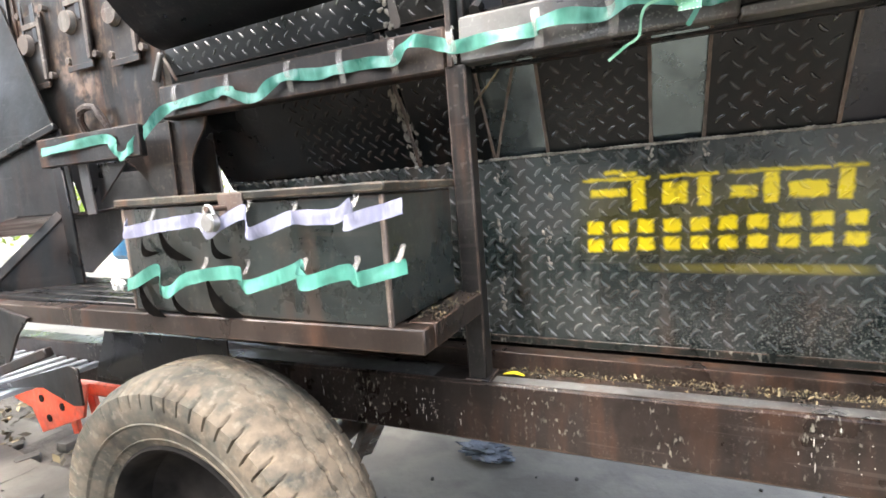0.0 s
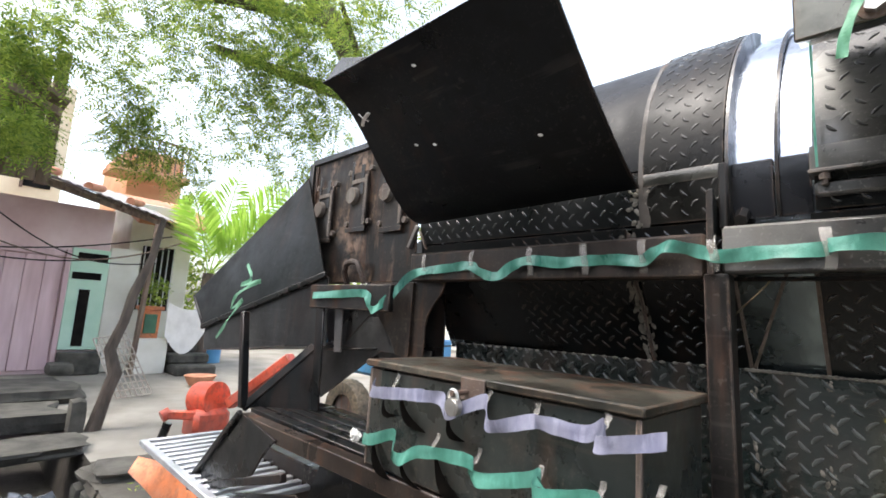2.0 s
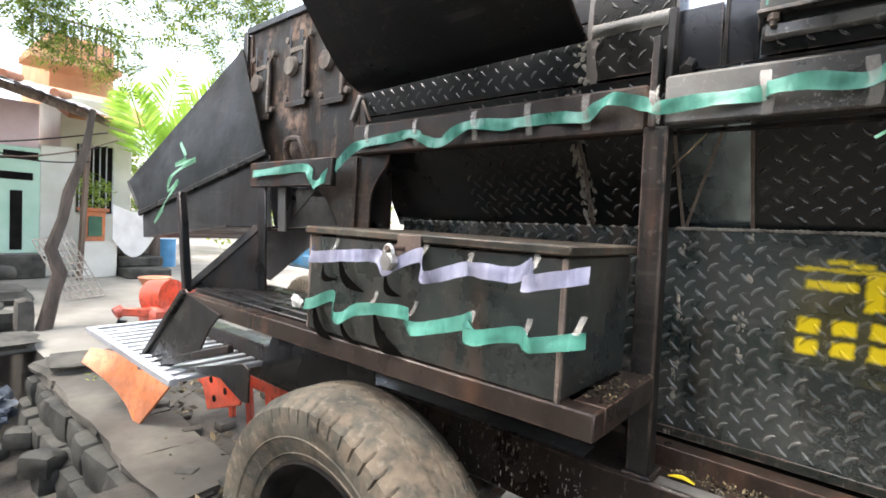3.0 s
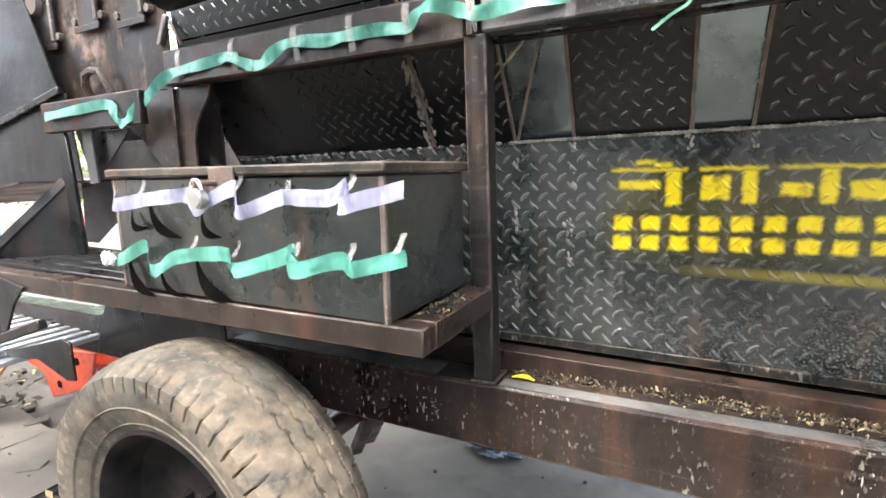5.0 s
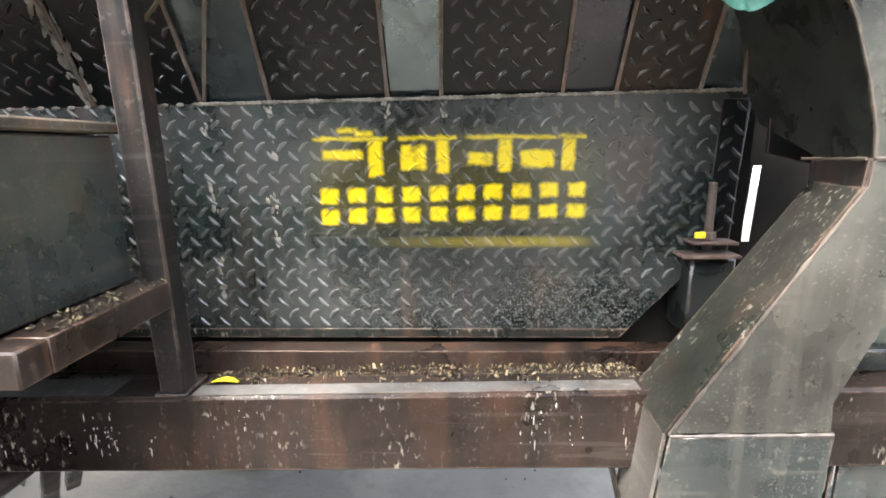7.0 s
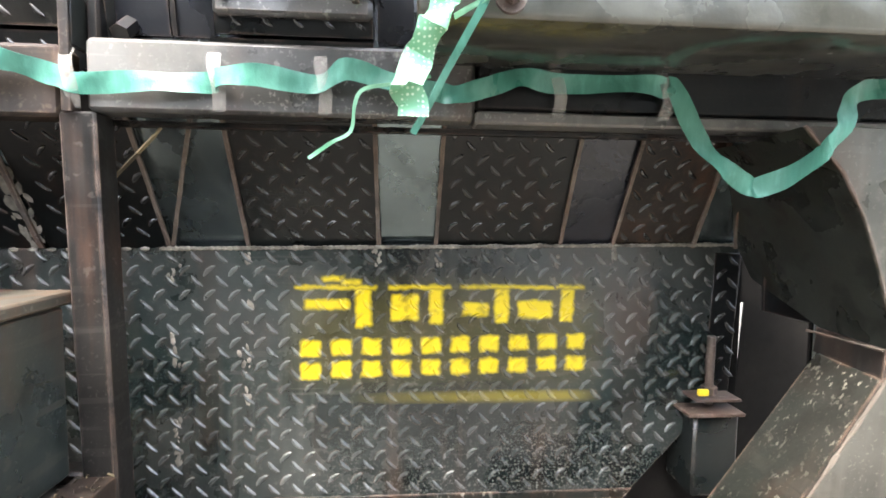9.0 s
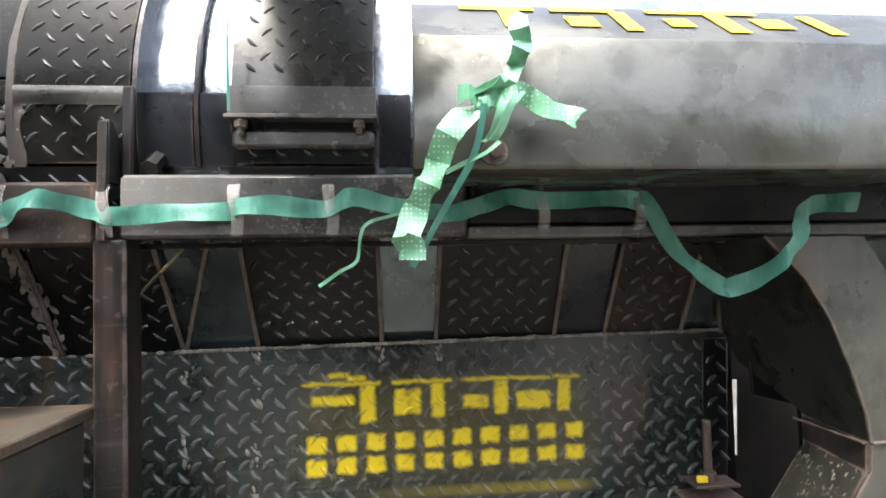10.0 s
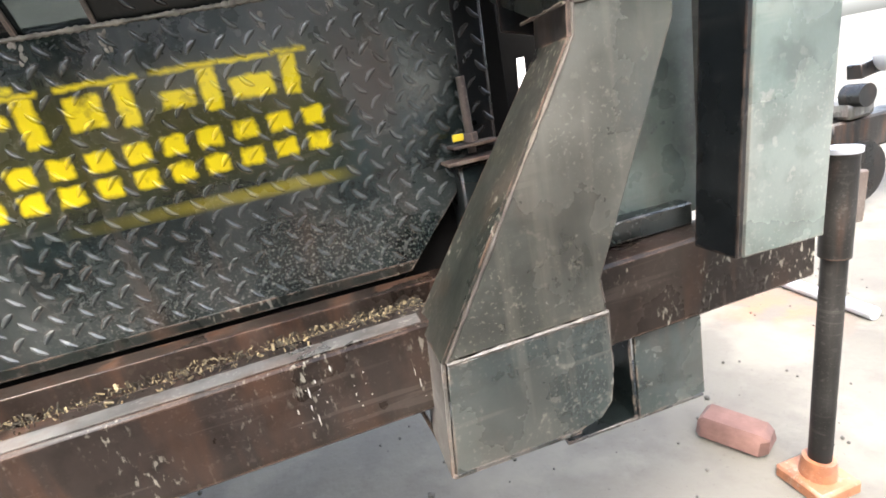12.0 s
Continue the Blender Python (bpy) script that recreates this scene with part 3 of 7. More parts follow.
# ---- the threshing machine ----
thresher = thing("threshing_machine", "dark green-black painted steel threshing machine on a wheeled chassis", "threshing machine", at=(-0.4, 1.2, 0))
PY = 1.11                       # face of the side panel
DC, DR = (1.395, 1.55), 0.432   # the drum's axis (y, z) and radius
FLAT = -0.153                   # below this arc length the casing runs straight down to the panel


def panel_inside(x, z, rim=0.016):
    if not (-1.15 + rim < x < 0.650 - rim and 0.722 + rim < z < 1.168 - rim):
        return False
    return x < 0.454 + (z - 0.722) * 0.90 - rim


def side_panel():
    outline = [(-1.15, 0.72), (0.454, 0.72), (0.587, 0.868), (0.640, 0.885), (0.654, 1.180), (-1.15, 1.152)]
    bm = prism(outline, "y", PY, PY + 0.006, 0.0015)
    lugs(bm, lambda u, v: (u + 0.0, PY, v), (-1.15, 0.66), (0.72, 1.17), panel_inside)
    ob = part("side_panel", bm, PANEL, thresher, "dark chequered steel panel with yellow stencilled bars")
    seams = ((-0.312, 1.158, 0.80), (-0.196, 1.160, 0.86), (0.018, 1.165, 1.12), (0.114, 1.165, 1.13), (0.322, 1.168, 1.10), (0.416, 1.170, 1.02))
    rnd = random.Random(31)
    for x, top, low in seams:
        own = bmesh.new()
        for i in range(int((top - low) / 0.0042)):
            z = rnd.uniform(low, top)
            if noise.noise((x * 30, z * 22, 0)) < 0.10 * rnd.random() - 0.12:
                continue
            r = rnd.choice((0.0012, 0.0018, 0.0028, 0.0042))
            m = Matrix.LocRotScale((x + 0.010 * noise.noise((x * 7, z * 9, 1)) + rnd.gauss(0, 0.0035), PY - 0.0008, z), Euler((0, rnd.uniform(-0.6, 0.6), 0)), (r, 0.0014, r * rnd.uniform(1.0, 2.6)))
            bmesh.ops.create_icosphere(own, subdivisions=1, radius=1.0, matrix=m)
        tagged(part("weld_seam", own, FLAKE, ob, "scuffed bare weld seam"), kind="stuff")
    part("panel_foot", prism([(-1.148, 0.7225), (0.452, 0.7225), (0.468, 0.7405), (-1.148, 0.7405)], "y", PY - 0.0052, PY - 0.0006, 0.0008), FLECKED, ob, "dark lime-flecked foot strip of the panel")
    # bare top edge with chipped paint and the folded return at the end
    own = bmesh.new()
    for i in range(190):
        x = -1.15 + 1.80 * i / 190
        if x < -0.33 and i % 3:
            continue
        r = 0.004 + 0.003 * noise.noise((x * 40, 0, 2))
        bmesh.ops.create_icosphere(own, subdivisions=1, radius=1.0, matrix=Matrix.LocRotScale((x, PY - 0.001, 1.168 + 0.0155 * x), None, (0.008, 0.004, r)))
    tagged(part("top_edge_weld", own, FLAKE, ob, "chipped pale weld along the top edge"), kind="stuff")
    part("end_return", prism([(0.640, 0.885), (0.650, 1.178), (0.656, 1.178), (0.646, 0.885)], "y", PY + 0.008, PY + 0.10, 0.001), PAINT, ob)
    # panel past the fold: black paint stands for the glare ending there
    part("edge_strip", lugs(prism([(0.592, 0.90), (0.638, 0.905), (0.648, 1.163), (0.602, 1.163)], "y", PY - 0.004, PY - 0.0005, 0.001), lambda u, v: (u, PY - 0.004, v), (0.59, 0.65), (0.90, 1.165), lambda u, v: 0.604 < u - (v - 0.9) * 0.036 < 0.632 and 0.91 < v < 1.155), (BLACK, CROWN_BLACK), ob, "chequered panel edge past the fold, its missing glare painted dark")
    return ob


side_panel()
part("sieve_body", prism([(-1.14, 0.70), (0.44, 0.70), (0.575, 0.868), (0.630, 0.885), (0.640, 1.16), (-1.14, 1.16)], "y", PY + 0.02, 1.84, 0.004), SHADE_BLACK, thresher, "sieve box body, its inner shade as near-black colour")


def drum_point(x, s, r=DR):
    """A point of the drum's shell: s is the arc's length from its foremost line, upwards."""
    a = max(s, FLAT) / DR
    d = max(0.0, FLAT - s)
    return (x, DC[0] - r * math.cos(a) + 0.505 * d, DC[1] + r * math.sin(a) - 0.863 * d)


def drum_shell():
    S0, S1 = -0.46, 1.10
    bm = sheet(lambda x, s: drum_point(x, s, DR if s < FLAT else DR - 0.016 * min(1.0, (s - FLAT) / 0.05)), [-1.20, -0.8, -0.4, 0.0, 0.4, 0.64], [S0 + (S1 - S0) * i / 40 for i in range(41)], 0.006)
    for face in bm.faces:
        face.material_index = 1 if face.calc_center_median().z < 1.45 else 0
    drum = part("drum_casing", bm, (DRUMPAINT, RIBSHEET), thresher, "smooth polished sheet steel curved drum casing")
    # end ring
    ring = sheet(lambda r, a: (-1.20, DC[0] - r * math.cos(a), DC[1] + r * math.sin(a)), [0.06, DR], [2 * math.pi * i / 48 for i in range(49)], 0.006)
    part("drum_end", ring, BLACK, drum)

    def band(name, edges, s0, s1, label, material=CASING_BLACK, raised=0.006, steps=14, crown=None, start=-9.0):
        """A chequered plate on the casing. edges(s) gives its two ends."""
        def f(t, s):
            a, b = edges(s)
            return drum_point(a + (b - a) * t, s, DR + raised)
        bm2 = sheet(f, [0, 0.25, 0.5, 0.75, 1], [s0 + (s1 - s0) * i / steps for i in range(steps + 1)], 0.004)
        lo = min(min(edges(s0)), min(edges(s1)))
        hi = max(max(edges(s0)), max(edges(s1)))
        lugs(bm2, lambda u, v: drum_point(u, v, DR + raised), (lo, hi), (s0, s1), lambda u, v: max(start, edges(v)[0] + 0.014) < u < edges(v)[1] - 0.014 and s0 + 0.014 < v < s1 - 0.014, high=0.0028 if s1 < -0.096 else 0.0017, size=0.025 if s1 < -0.096 else 0.021)
        return part(name, bm2, (material, crown or (CROWN if material is ARCH_BLACK else CROWN_BLACK)), drum, label)

    low = -0.428
    line = lambda b, t: (lambda s: b + (t - b) * (s + 0.416) / 0.187)
    e = {k: line(*v) for k, v in {"s0": (-0.319, -0.321), "s1l": (-0.312, -0.244), "s1r": (-0.194, -0.193), "s2l": (0.018, 0.018), "s2r": (0.113, 0.117), "s3l": (0.325, 0.323), "s3r": (0.417, 0.418), "s4l": (0.562, 0.554)}.items()}
    band("chequer_band", lambda s: (-1.19, -0.522), low, -0.10, "black plate on the drum casing, chequered towards its end", crown=CASING_BLACK, start=-0.86)
    band("chequer_band", lambda s: (-0.508, e["s0"](s)), low, -0.10, "black chequered plate on the drum casing", crown=CROWN_DIM)
    band("chequer_band", lambda s: (e["s1r"](s), e["s2l"](s)), low, -0.10, "black chequered plate on the drum casing", crown=CROWN_DIM)
    band("chequer_band", lambda s: (e["s2r"](s), e["s3l"](s)), low, -0.10, "black chequered plate on the drum casing", crown=CROWN_DIM)
    band("chequer_band", lambda s: (e["s3r"](s), e["s4l"](s)), low, -0.10, "black chequered plate on the drum casing", RUSTY, crown=CROWN_DIM)
    band("chequer_band", lambda s: (-1.19, -0.488), -0.095, 0.02, "black chequered strip under the raised hood")
    band("arch_band", lambda s: (-0.478, -0.322), -0.095, 0.60, "chequered arch band with chalky scuffs", ARCH_BLACK, 0.012, 24)
    band("chequer_band", lambda s: (-0.184, 0.018), -0.095, -0.035, "black chequered plate on the drum casing")
    band("chequer_band", lambda s: (-0.184, 0.018), 0.01, 0.50, "dusty chequered cover plate on the drum casing", COVERPLATE, 0.010, 20, crown=CROWN)
    # rib edges: rusty welds along the ends of the plates
    def seam(edge, s0, s1, w=0.004, mat=RUST):
        f = lambda t, s: drum_point(edge(s) + (t - 0.5) * 2 * w, s, DR + 0.0125 + 0.002 * noise.noise((edge(s) * 9, s * 60, t)))
        part("rib_weld", sheet(f, [0, 0.5, 1], [s0 + (s1 - s0) * i / 24 for i in range(25)], 0.004), mat, drum, "rusty weld along a rib")
    for k in e:
        seam(e[k], low, -0.11, 0.003)
    seam(lambda s: 0.640 - 0.3 * (s + 0.416), low, -0.30, 0.003)
    seam(lambda s: -0.516 + 0.006 * noise.noise((s * 12, 0, 0)), low, -0.11, 0.004, RUST)
    # pale flakes of old paint along the seams, and a plaster crust beside the arch
    rnd = random.Random(23)
    flakes = bmesh.new()
    for k in range(95):
        s = rnd.uniform(low, -0.11)
        x, y, z = drum_point(-0.518 + rnd.gauss(-0.006, 0.011), s, DR + 0.0075)
        r = rnd.uniform(0.002, 0.009)
        bmesh.ops.create_icosphere(flakes, subdivisions=1, radius=1, matrix=Matrix.LocRotScale((x, y, z), Euler((0.5, rnd.uniform(-0.8, 0.8), 0)), (r * 0.7, 0.0012, r * 1.5)))
    for k in range(34):
        s = rnd.uniform(-0.10, -0.02)
        x, y, z = drum_point(-0.484 + rnd.gauss(0, 0.012), s, DR + 0.010)
        r = rnd.uniform(0.002, 0.007)
        bmesh.ops.create_icosphere(flakes, subdivisions=1, radius=1, matrix=Matrix.LocRotScale((x, y, z), Euler((0, rnd.uniform(-1, 1), 0)), (r, 0.003, r)))
    for k in range(36):
        x = rnd.uniform(-0.465, -0.325)
        x, y, z = drum_point(x, -0.006 + rnd.gauss(0, 0.005), DR + 0.0122)
        bmesh.ops.create_icosphere(flakes, subdivisions=1, radius=1, matrix=Matrix.LocRotScale((x, y, z), Euler((0, rnd.uniform(-0.2, 0.2), 0)), (rnd.uniform(0.002, 0.010), 0.0006, rnd.uniform(0.0008, 0.003))))
    tagged(part("paint_flake", flakes, FLAKE, drum, "pale flaking paint and plaster crust"), kind="stuff")
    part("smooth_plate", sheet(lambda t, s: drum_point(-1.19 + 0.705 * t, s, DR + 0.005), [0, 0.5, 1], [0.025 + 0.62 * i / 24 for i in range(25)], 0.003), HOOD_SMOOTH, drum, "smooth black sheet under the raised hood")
    # a painted plate over one of the bright strips
    part("smooth_plate", sheet(lambda t, s: drum_point(e["s3l"](s) + (e["s3r"](s) - e["s3l"](s)) * t, s, DR + 0.003), [0, 0.5, 1], [low + 0.32 * i / 10 for i in range(11)], 0.002), LOWPLATE, drum, "smooth dark plate on the drum casing")
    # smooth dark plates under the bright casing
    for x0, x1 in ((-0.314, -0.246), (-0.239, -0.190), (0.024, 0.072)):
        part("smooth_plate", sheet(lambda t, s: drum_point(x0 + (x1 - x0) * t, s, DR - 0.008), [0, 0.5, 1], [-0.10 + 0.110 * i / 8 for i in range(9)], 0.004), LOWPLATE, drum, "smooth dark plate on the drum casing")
    seam(lambda s: -0.482, -0.09, 0.55, 0.005, WELD)
    seam(lambda s: -0.474 + 0.01 * noise.noise((s * 30, 1, 0)), -0.10, 0.01, 0.008, WELD)
    part("arch_ridge", sheet(lambda t, s: drum_point(-0.476 + 0.150 * t, s, DR + 0.0135 + 0.002 * math.sin((s + 0.016) / 0.026 * math.pi)), [0, 0.5, 1], [-0.016 + 0.026 * i / 6 for i in range(7)], 0.003), COVERPLATE, drum, "worn bright ridge across the arch band")
    # raised ring flange at the arch's end and the clamp ring of the bare casing
    flange = sheet(lambda r, s: drum_point(-0.319, s, r), [DR - 0.02, DR + 0.013], [-0.12 + 0.75 * i / 30 for i in range(31)], 0.006)
    part("arch_flange", flange, PAINT, drum)
    bm4 = sheet(lambda t, s: drum_point(-0.242 + 0.006 * t, s, DR - 0.004), [0, 1], [-0.1 + 0.7 * i / 30 for i in range(31)], 0.008)
    part("clamp_ring", bm4, BLACK, drum)
    # angle ledge with two bolts
    part("joint_ledge", box(-0.190, 0.024, 0.937, 0.985, 1.513, 1.519, 0.001), GREYFACE, drum, "worn angle ledge with two bolts")
    part("joint_flange", sheet(lambda t, s: drum_point(-0.188 + 0.210 * t, s, DR + 0.016), [0, 0.5, 1], [-0.034 + 0.046 * i / 5 for i in range(6)], 0.004), GREYFACE, drum, "worn bright flange over the ledge")
    part("joint_lip", box(-0.184, 0.018, 0.953, 0.975, 1.474, 1.502, 0.006), GREYFACE, drum)
    for x in (-0.168, -0.002):
        own = rod((x, 0.947, 1.520), (x, 0.947, 1.492), 0.005, seg=8)
        rod((x, 0.947, 1.511), (x, 0.947, 1.501), 0.009, seg=6, bm=own)
        part("bolt", own, RUST, drum)
    part("bracket", prism([(0.925, 1.42), (0.925, 1.505), (0.934, 1.505), (0.985, 1.44), (0.985, 1.42)], "x", -0.341, -0.334, 0.001), PAINT, drum)
    part("bracket", box(-0.330, -0.314, 0.945, 0.975, 1.43, 1.56, 0.003), BLACK, drum)
    part("nut", rod((-0.296, 0.955, 1.445), (-0.296, 0.98, 1.465), 0.012, seg=6), BLACK, drum)


drum_shell()


def open_hood():
    """The feeding hopper's outer sheet: it rises and leans out towards the viewer."""
    def f(u, v):
        # v: 0 at the hinge line, 1 at the lip; the far edge bows more than the near one
        rise = (1 - u) * v * v * (3 - 2 * v) + u * v ** 1.22
        return (-1.180 + 0.693 * u, 0.945 - 0.387 * v, 1.516 + 0.014 * u + (0.321 - 0.011 * u) * rise)
    bm = sheet(f, [i / 12 for i in range(13)], [1.0 * i / 16 for i in range(17)], 0.004)
    hood = part("feed_hood", bm, HOOD_BLACK, thresher, "large matt black curved feeding hood sheet")
    part("hood_bead", sheet(lambda t, v: tuple(a + b for a, b in zip(f(1, v), (0.006 * t, -0.002, 0))), [0, 1], [1.0 * i / 16 for i in range(17)], 0.004), BLACK, hood)
    # bent flap at the lip's corner; hopper wall with sky reflection as colour
    part("lip_flap", prism([(-1.190, 1.840), (-1.110, 1.890), (-0.995, 1.850)], "y", 0.566, 0.570, 0.001), COVERPLATE, hood, "grey bent flap at the hood lip")
    own = sheet(lambda u, v: (-1.2 + 0.90 * u, 1.24 + 0.35 * v, 1.93 + 0.75 * v), [0, 0.5, 1], [0, 0.5, 1], 0.004)
    part("hopper_wall", own, SKY_REFLECTION, hood, "smooth hopper wall, sky reflection as pale blue colour")
    part("hopper_side", prism([(0.97, 1.43), (1.7, 1.43), (1.7, 1.9), (1.3, 1.9), (0.96, 1.515)], "x", -1.192, -1.186, 0.001), HOOD_BLACK, hood)
    # paper scraps and paint chips stuck on the sheet
    star = bmesh.new()
    for k, (r, w) in enumerate(((0.030, 0.009), (0.020, 0.007), (0.024, 0.008), (0.015, 0.006))):
        a = 0.35 + 1.75 * k
        bar((-1.055, 0.616, 1.722), (-1.055 + r * math.cos(a), 0.616 - 0.6 * r * math.sin(a), 1.722 + 0.7 * r * math.sin(a)), w, 0.002, 0, star)
    part("paper_scrap", star, CLOTH, hood, "torn white paper scrap")
    for u, v in ((0.28, 0.52), (0.37, 0.50), (0.46, 0.86), (0.80, 0.42)):
        x, y, z = f(u, v)
        own = bmesh.new()
        bmesh.ops.create_icosphere(own, subdivisions=1, radius=0.005, matrix=Matrix.LocRotScale((x, y - 0.004, z - 0.006), Euler((0.6, 0.3, 0.4)), (1.5, 0.15, 0.7)))
        part("paint_chip", own, CLOTH, hood)


open_hood()


def front_cover():
    """The second hopper's folded cover at the other end, with its bolt."""
    prof = [(0.935, 1.412), (0.740, 1.397), (0.738, 1.403), (0.740, 1.537), (0.828, 1.620), (0.834, 1.615), (0.748, 1.531), (0.746, 1.406), (0.935, 1.420)]
    bm = prism(prof, "x", 0.073, 1.05, 0.0012)
    cover = part("feed_cover", bm, COVERPAINT, thresher, "smooth grey-green folded cover that mirrors the yard")
    part("cover_end", prism([(0.742, 1.40), (0.744, 1.535), (0.828, 1.615), (0.93, 1.615), (0.93, 1.41)], "x", 0.075, 0.081, 0.001), PAINT_SMOOTH, cover)
    own = rod((0.155, 0.740, 1.414), (0.155, 0.734, 1.414), 0.014, seg=20)
    part("washer", own, RUST, cover, "rusty washer")
    own = rod((0.155, 0.735, 1.414), (0.155, 0.726, 1.414), 0.0075, seg=6)
    part("bolt", own, RUST, cover)
    # plain yellow bars on the sloping face where a word is painted
    def f(x, t):
        return (x, 0.7405 + 0.088 * t - 0.002, 1.5385 + 0.083 * t)
    for x0, x1, t0, t1 in ((0.13, 0.22, 0.78, 0.9), (0.175, 0.20, 0.25, 0.78), (0.24, 0.32, 0.78, 0.9), (0.25, 0.285, 0.3, 0.6), (0.31, 0.33, 0.2, 0.78), (0.36, 0.50, 0.78, 0.9), (0.37, 0.40, 0.35, 0.6), (0.43, 0.455, 0.2, 0.78), (0.48, 0.52, 0.35, 0.65), (0.55, 0.57, 0.2, 0.78)):
        part("painted_bar", sheet(f, [x0, x1], [t0, t1], 0.0006), YELLOW, cover, "yellow painted bar")
    part("inner_board", box(0.09, 1.0, 0.975, 0.99, 1.40, 1.48, 0.002), BLACK, cover)
    for x in (0.30, 0.50):
        part("patch", box(x, x + 0.08, 0.967, 0.973, 1.422, 1.462, 0.001), PAINT_SMOOTH, cover)


def second_hood():
    """Lip and underside of the second feeding hood, above the folded cover."""
    lip = part("hood_lip", box(-0.145, 0.03, 0.548, 0.554, 1.553, 1.700, 0.0015), COVERPAINT, thresher, "grey-green lip of the second feeding hood")
    part("lip_bolt", rod((-0.078, 0.548, 1.567), (-0.078, 0.538, 1.567), 0.0095, seg=6), STEEL, lip)
    part("lip_washer", rod((-0.078, 0.5485, 1.567), (-0.078, 0.546, 1.567), 0.015, seg=16), RUST, lip)
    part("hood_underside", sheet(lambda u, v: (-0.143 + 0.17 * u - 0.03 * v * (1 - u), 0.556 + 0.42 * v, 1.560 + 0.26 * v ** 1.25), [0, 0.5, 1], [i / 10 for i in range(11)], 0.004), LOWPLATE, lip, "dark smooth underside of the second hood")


second_hood()


YELLOW = plain("yellow_paint", (0.55, 0.40, 0.02), (0.78, 0.60, 0.03), 20, 0.5)
front_cover()


DRIP = plain("dried_lime", (0.20, 0.18, 0.15), (0.42, 0.40, 0.36), 40, 0.9)


def chassis():
    beam = part("chassis_beam", prism([(-2.3, 0.528), (1.10, 0.590), (1.10, 0.726), (-2.3, 0.660)], "y", 0.913, 0.985, 0.005), BEAMPAINT, thresher, "brown primed steel chassis beam with white drips")
    part("inner_angle", prism([(1.055, 0.672), (1.055, 0.716), (1.10, 0.716), (1.10, 0.711), (1.061, 0.711), (1.061, 0.672)], "x", -1.6, 0.56, 0.001), BROWN, thresher, "brown steel angle under the panel")
    part("inner_web", box(-1.6, 0.60, 1.00, 1.10, 0.64, 0.668, 0.003), BROWN, thresher)
    part("beam_flange", prism([(-0.284, 0.7003), (0.425, 0.7141), (0.425, 0.7149), (-0.284, 0.7011)], "y", 0.9182, 0.950, 0), GREYFACE, thresher, "worn grey top flange of the beam")
    # thin paler strip: lime and the sky-lit sheen of the beam's top
    part("beam_flange", prism([(-1.02, 0.6860), (-0.42, 0.6977), (-0.42, 0.6985), (-1.02, 0.6868)], "y", 0.920, 0.980, 0), LIMED_SHEEN, thresher, "lime-spattered top of the beam, sky sheen in its pale colour")
    part("far_beam", box(-2.3, 1.08, 1.85, 1.93, 0.556, 0.69, 0.006), BROWN, thresher, "far chassis beam")
    part("cross_beam", box(-0.5, -0.42, 0.99, 1.85, 0.58, 0.66, 0.004), BROWN, thresher)
    for y in (1.02, 1.10):
        part("brace", bar((-0.62, y, 0.60), (-1.00, y + 0.35, 0.12), 0.035), BROWN, thresher, "slanting brown brace under the chassis")
    part("axle", rod((-0.85, 0.75, 0.39), (-0.85, 2.3, 0.39), 0.035), BROWN, thresher)
    part("axle_mount", box(-0.92, -0.78, 0.93, 0.985, 0.40, 0.556, 0.004), BROWN, thresher)
    # white drips that ran down the beam
    rnd = random.Random(4)
    own = bmesh.new()
    for k in range(30):
        x = rnd.choice((rnd.gauss(-0.43, 0.03), rnd.gauss(0.34, 0.07), rnd.uniform(-0.7, 0.42), rnd.gauss(-0.9, 0.2)))
        z = rnd.uniform(0.62, 0.685) + 0.018 * x
        for q in range(rnd.randint(1, 5)):
            h = rnd.choice((0.002, 0.004, 0.012)) * rnd.uniform(0.6, 1.4)
            bmesh.ops.create_icosphere(own, subdivisions=1, radius=1, matrix=Matrix.LocRotScale((x + rnd.gauss(0, 0.003), 0.9128, z), None, (rnd.uniform(0.0005, 0.0013), 0.0006, h * 0.6)))
            z -= h + rnd.uniform(0.002, 0.018)
            if z < 0.580:
                break
    tagged(part("lime_drips", own, DRIP, beam, "white splashes and drips on the beam"), kind="stuff")
    # shelf frame for the toolbox
    shelf = part("shelf_bar", prism([(-1.70, 0.826), (-0.300, 0.846), (-0.300, 0.888), (-1.70, 0.872)], "y", 0.660, 0.7005, 0.0025), BROWN, thresher, "brown steel shelf bar in front of the toolbox")
    part("shelf_end", box(-0.350, -0.300, 0.7006, 0.9215, 0.846, 0.888, 0.0012), BROWN, thresher, "brown shelf end bar")
    part("shelf_back", box(-1.98, -0.352, 0.946, 0.980, 0.835, 0.880, 0.004), BROWN, thresher)
    part("shelf_tray", box(-1.015, -0.352, 0.702, 0.944, 0.858, 0.866, 0.001), BROWN, thresher)
    for k in range(5):
        y = 0.706 + 0.048 * k
        part("slat", box(-1.72, -1.015, y, y + 0.037, 0.868, 0.884, 0.002), BLACK, thresher, "black painted shelf slat")
    # posts and rails
    part("post", prism([(-0.338, 0.698), (-0.296, 0.698), (-0.309, 1.342), (-0.352, 1.342)], "y", 0.922, 0.962, 0.003), RUSTY_BLACK, thresher, "black painted post with chipped paint")
    part("post_foot", box(-0.342, -0.290, 0.914, 0.984, 0.6985, 0.704, 0.002), RUSTY_BLACK, thresher)
    part("post_strap", box(-0.343, -0.331, 0.915, 0.9205, 1.340, 1.500, 0.001), RUSTY_BLACK, thresher, "narrow worn strap on the post")
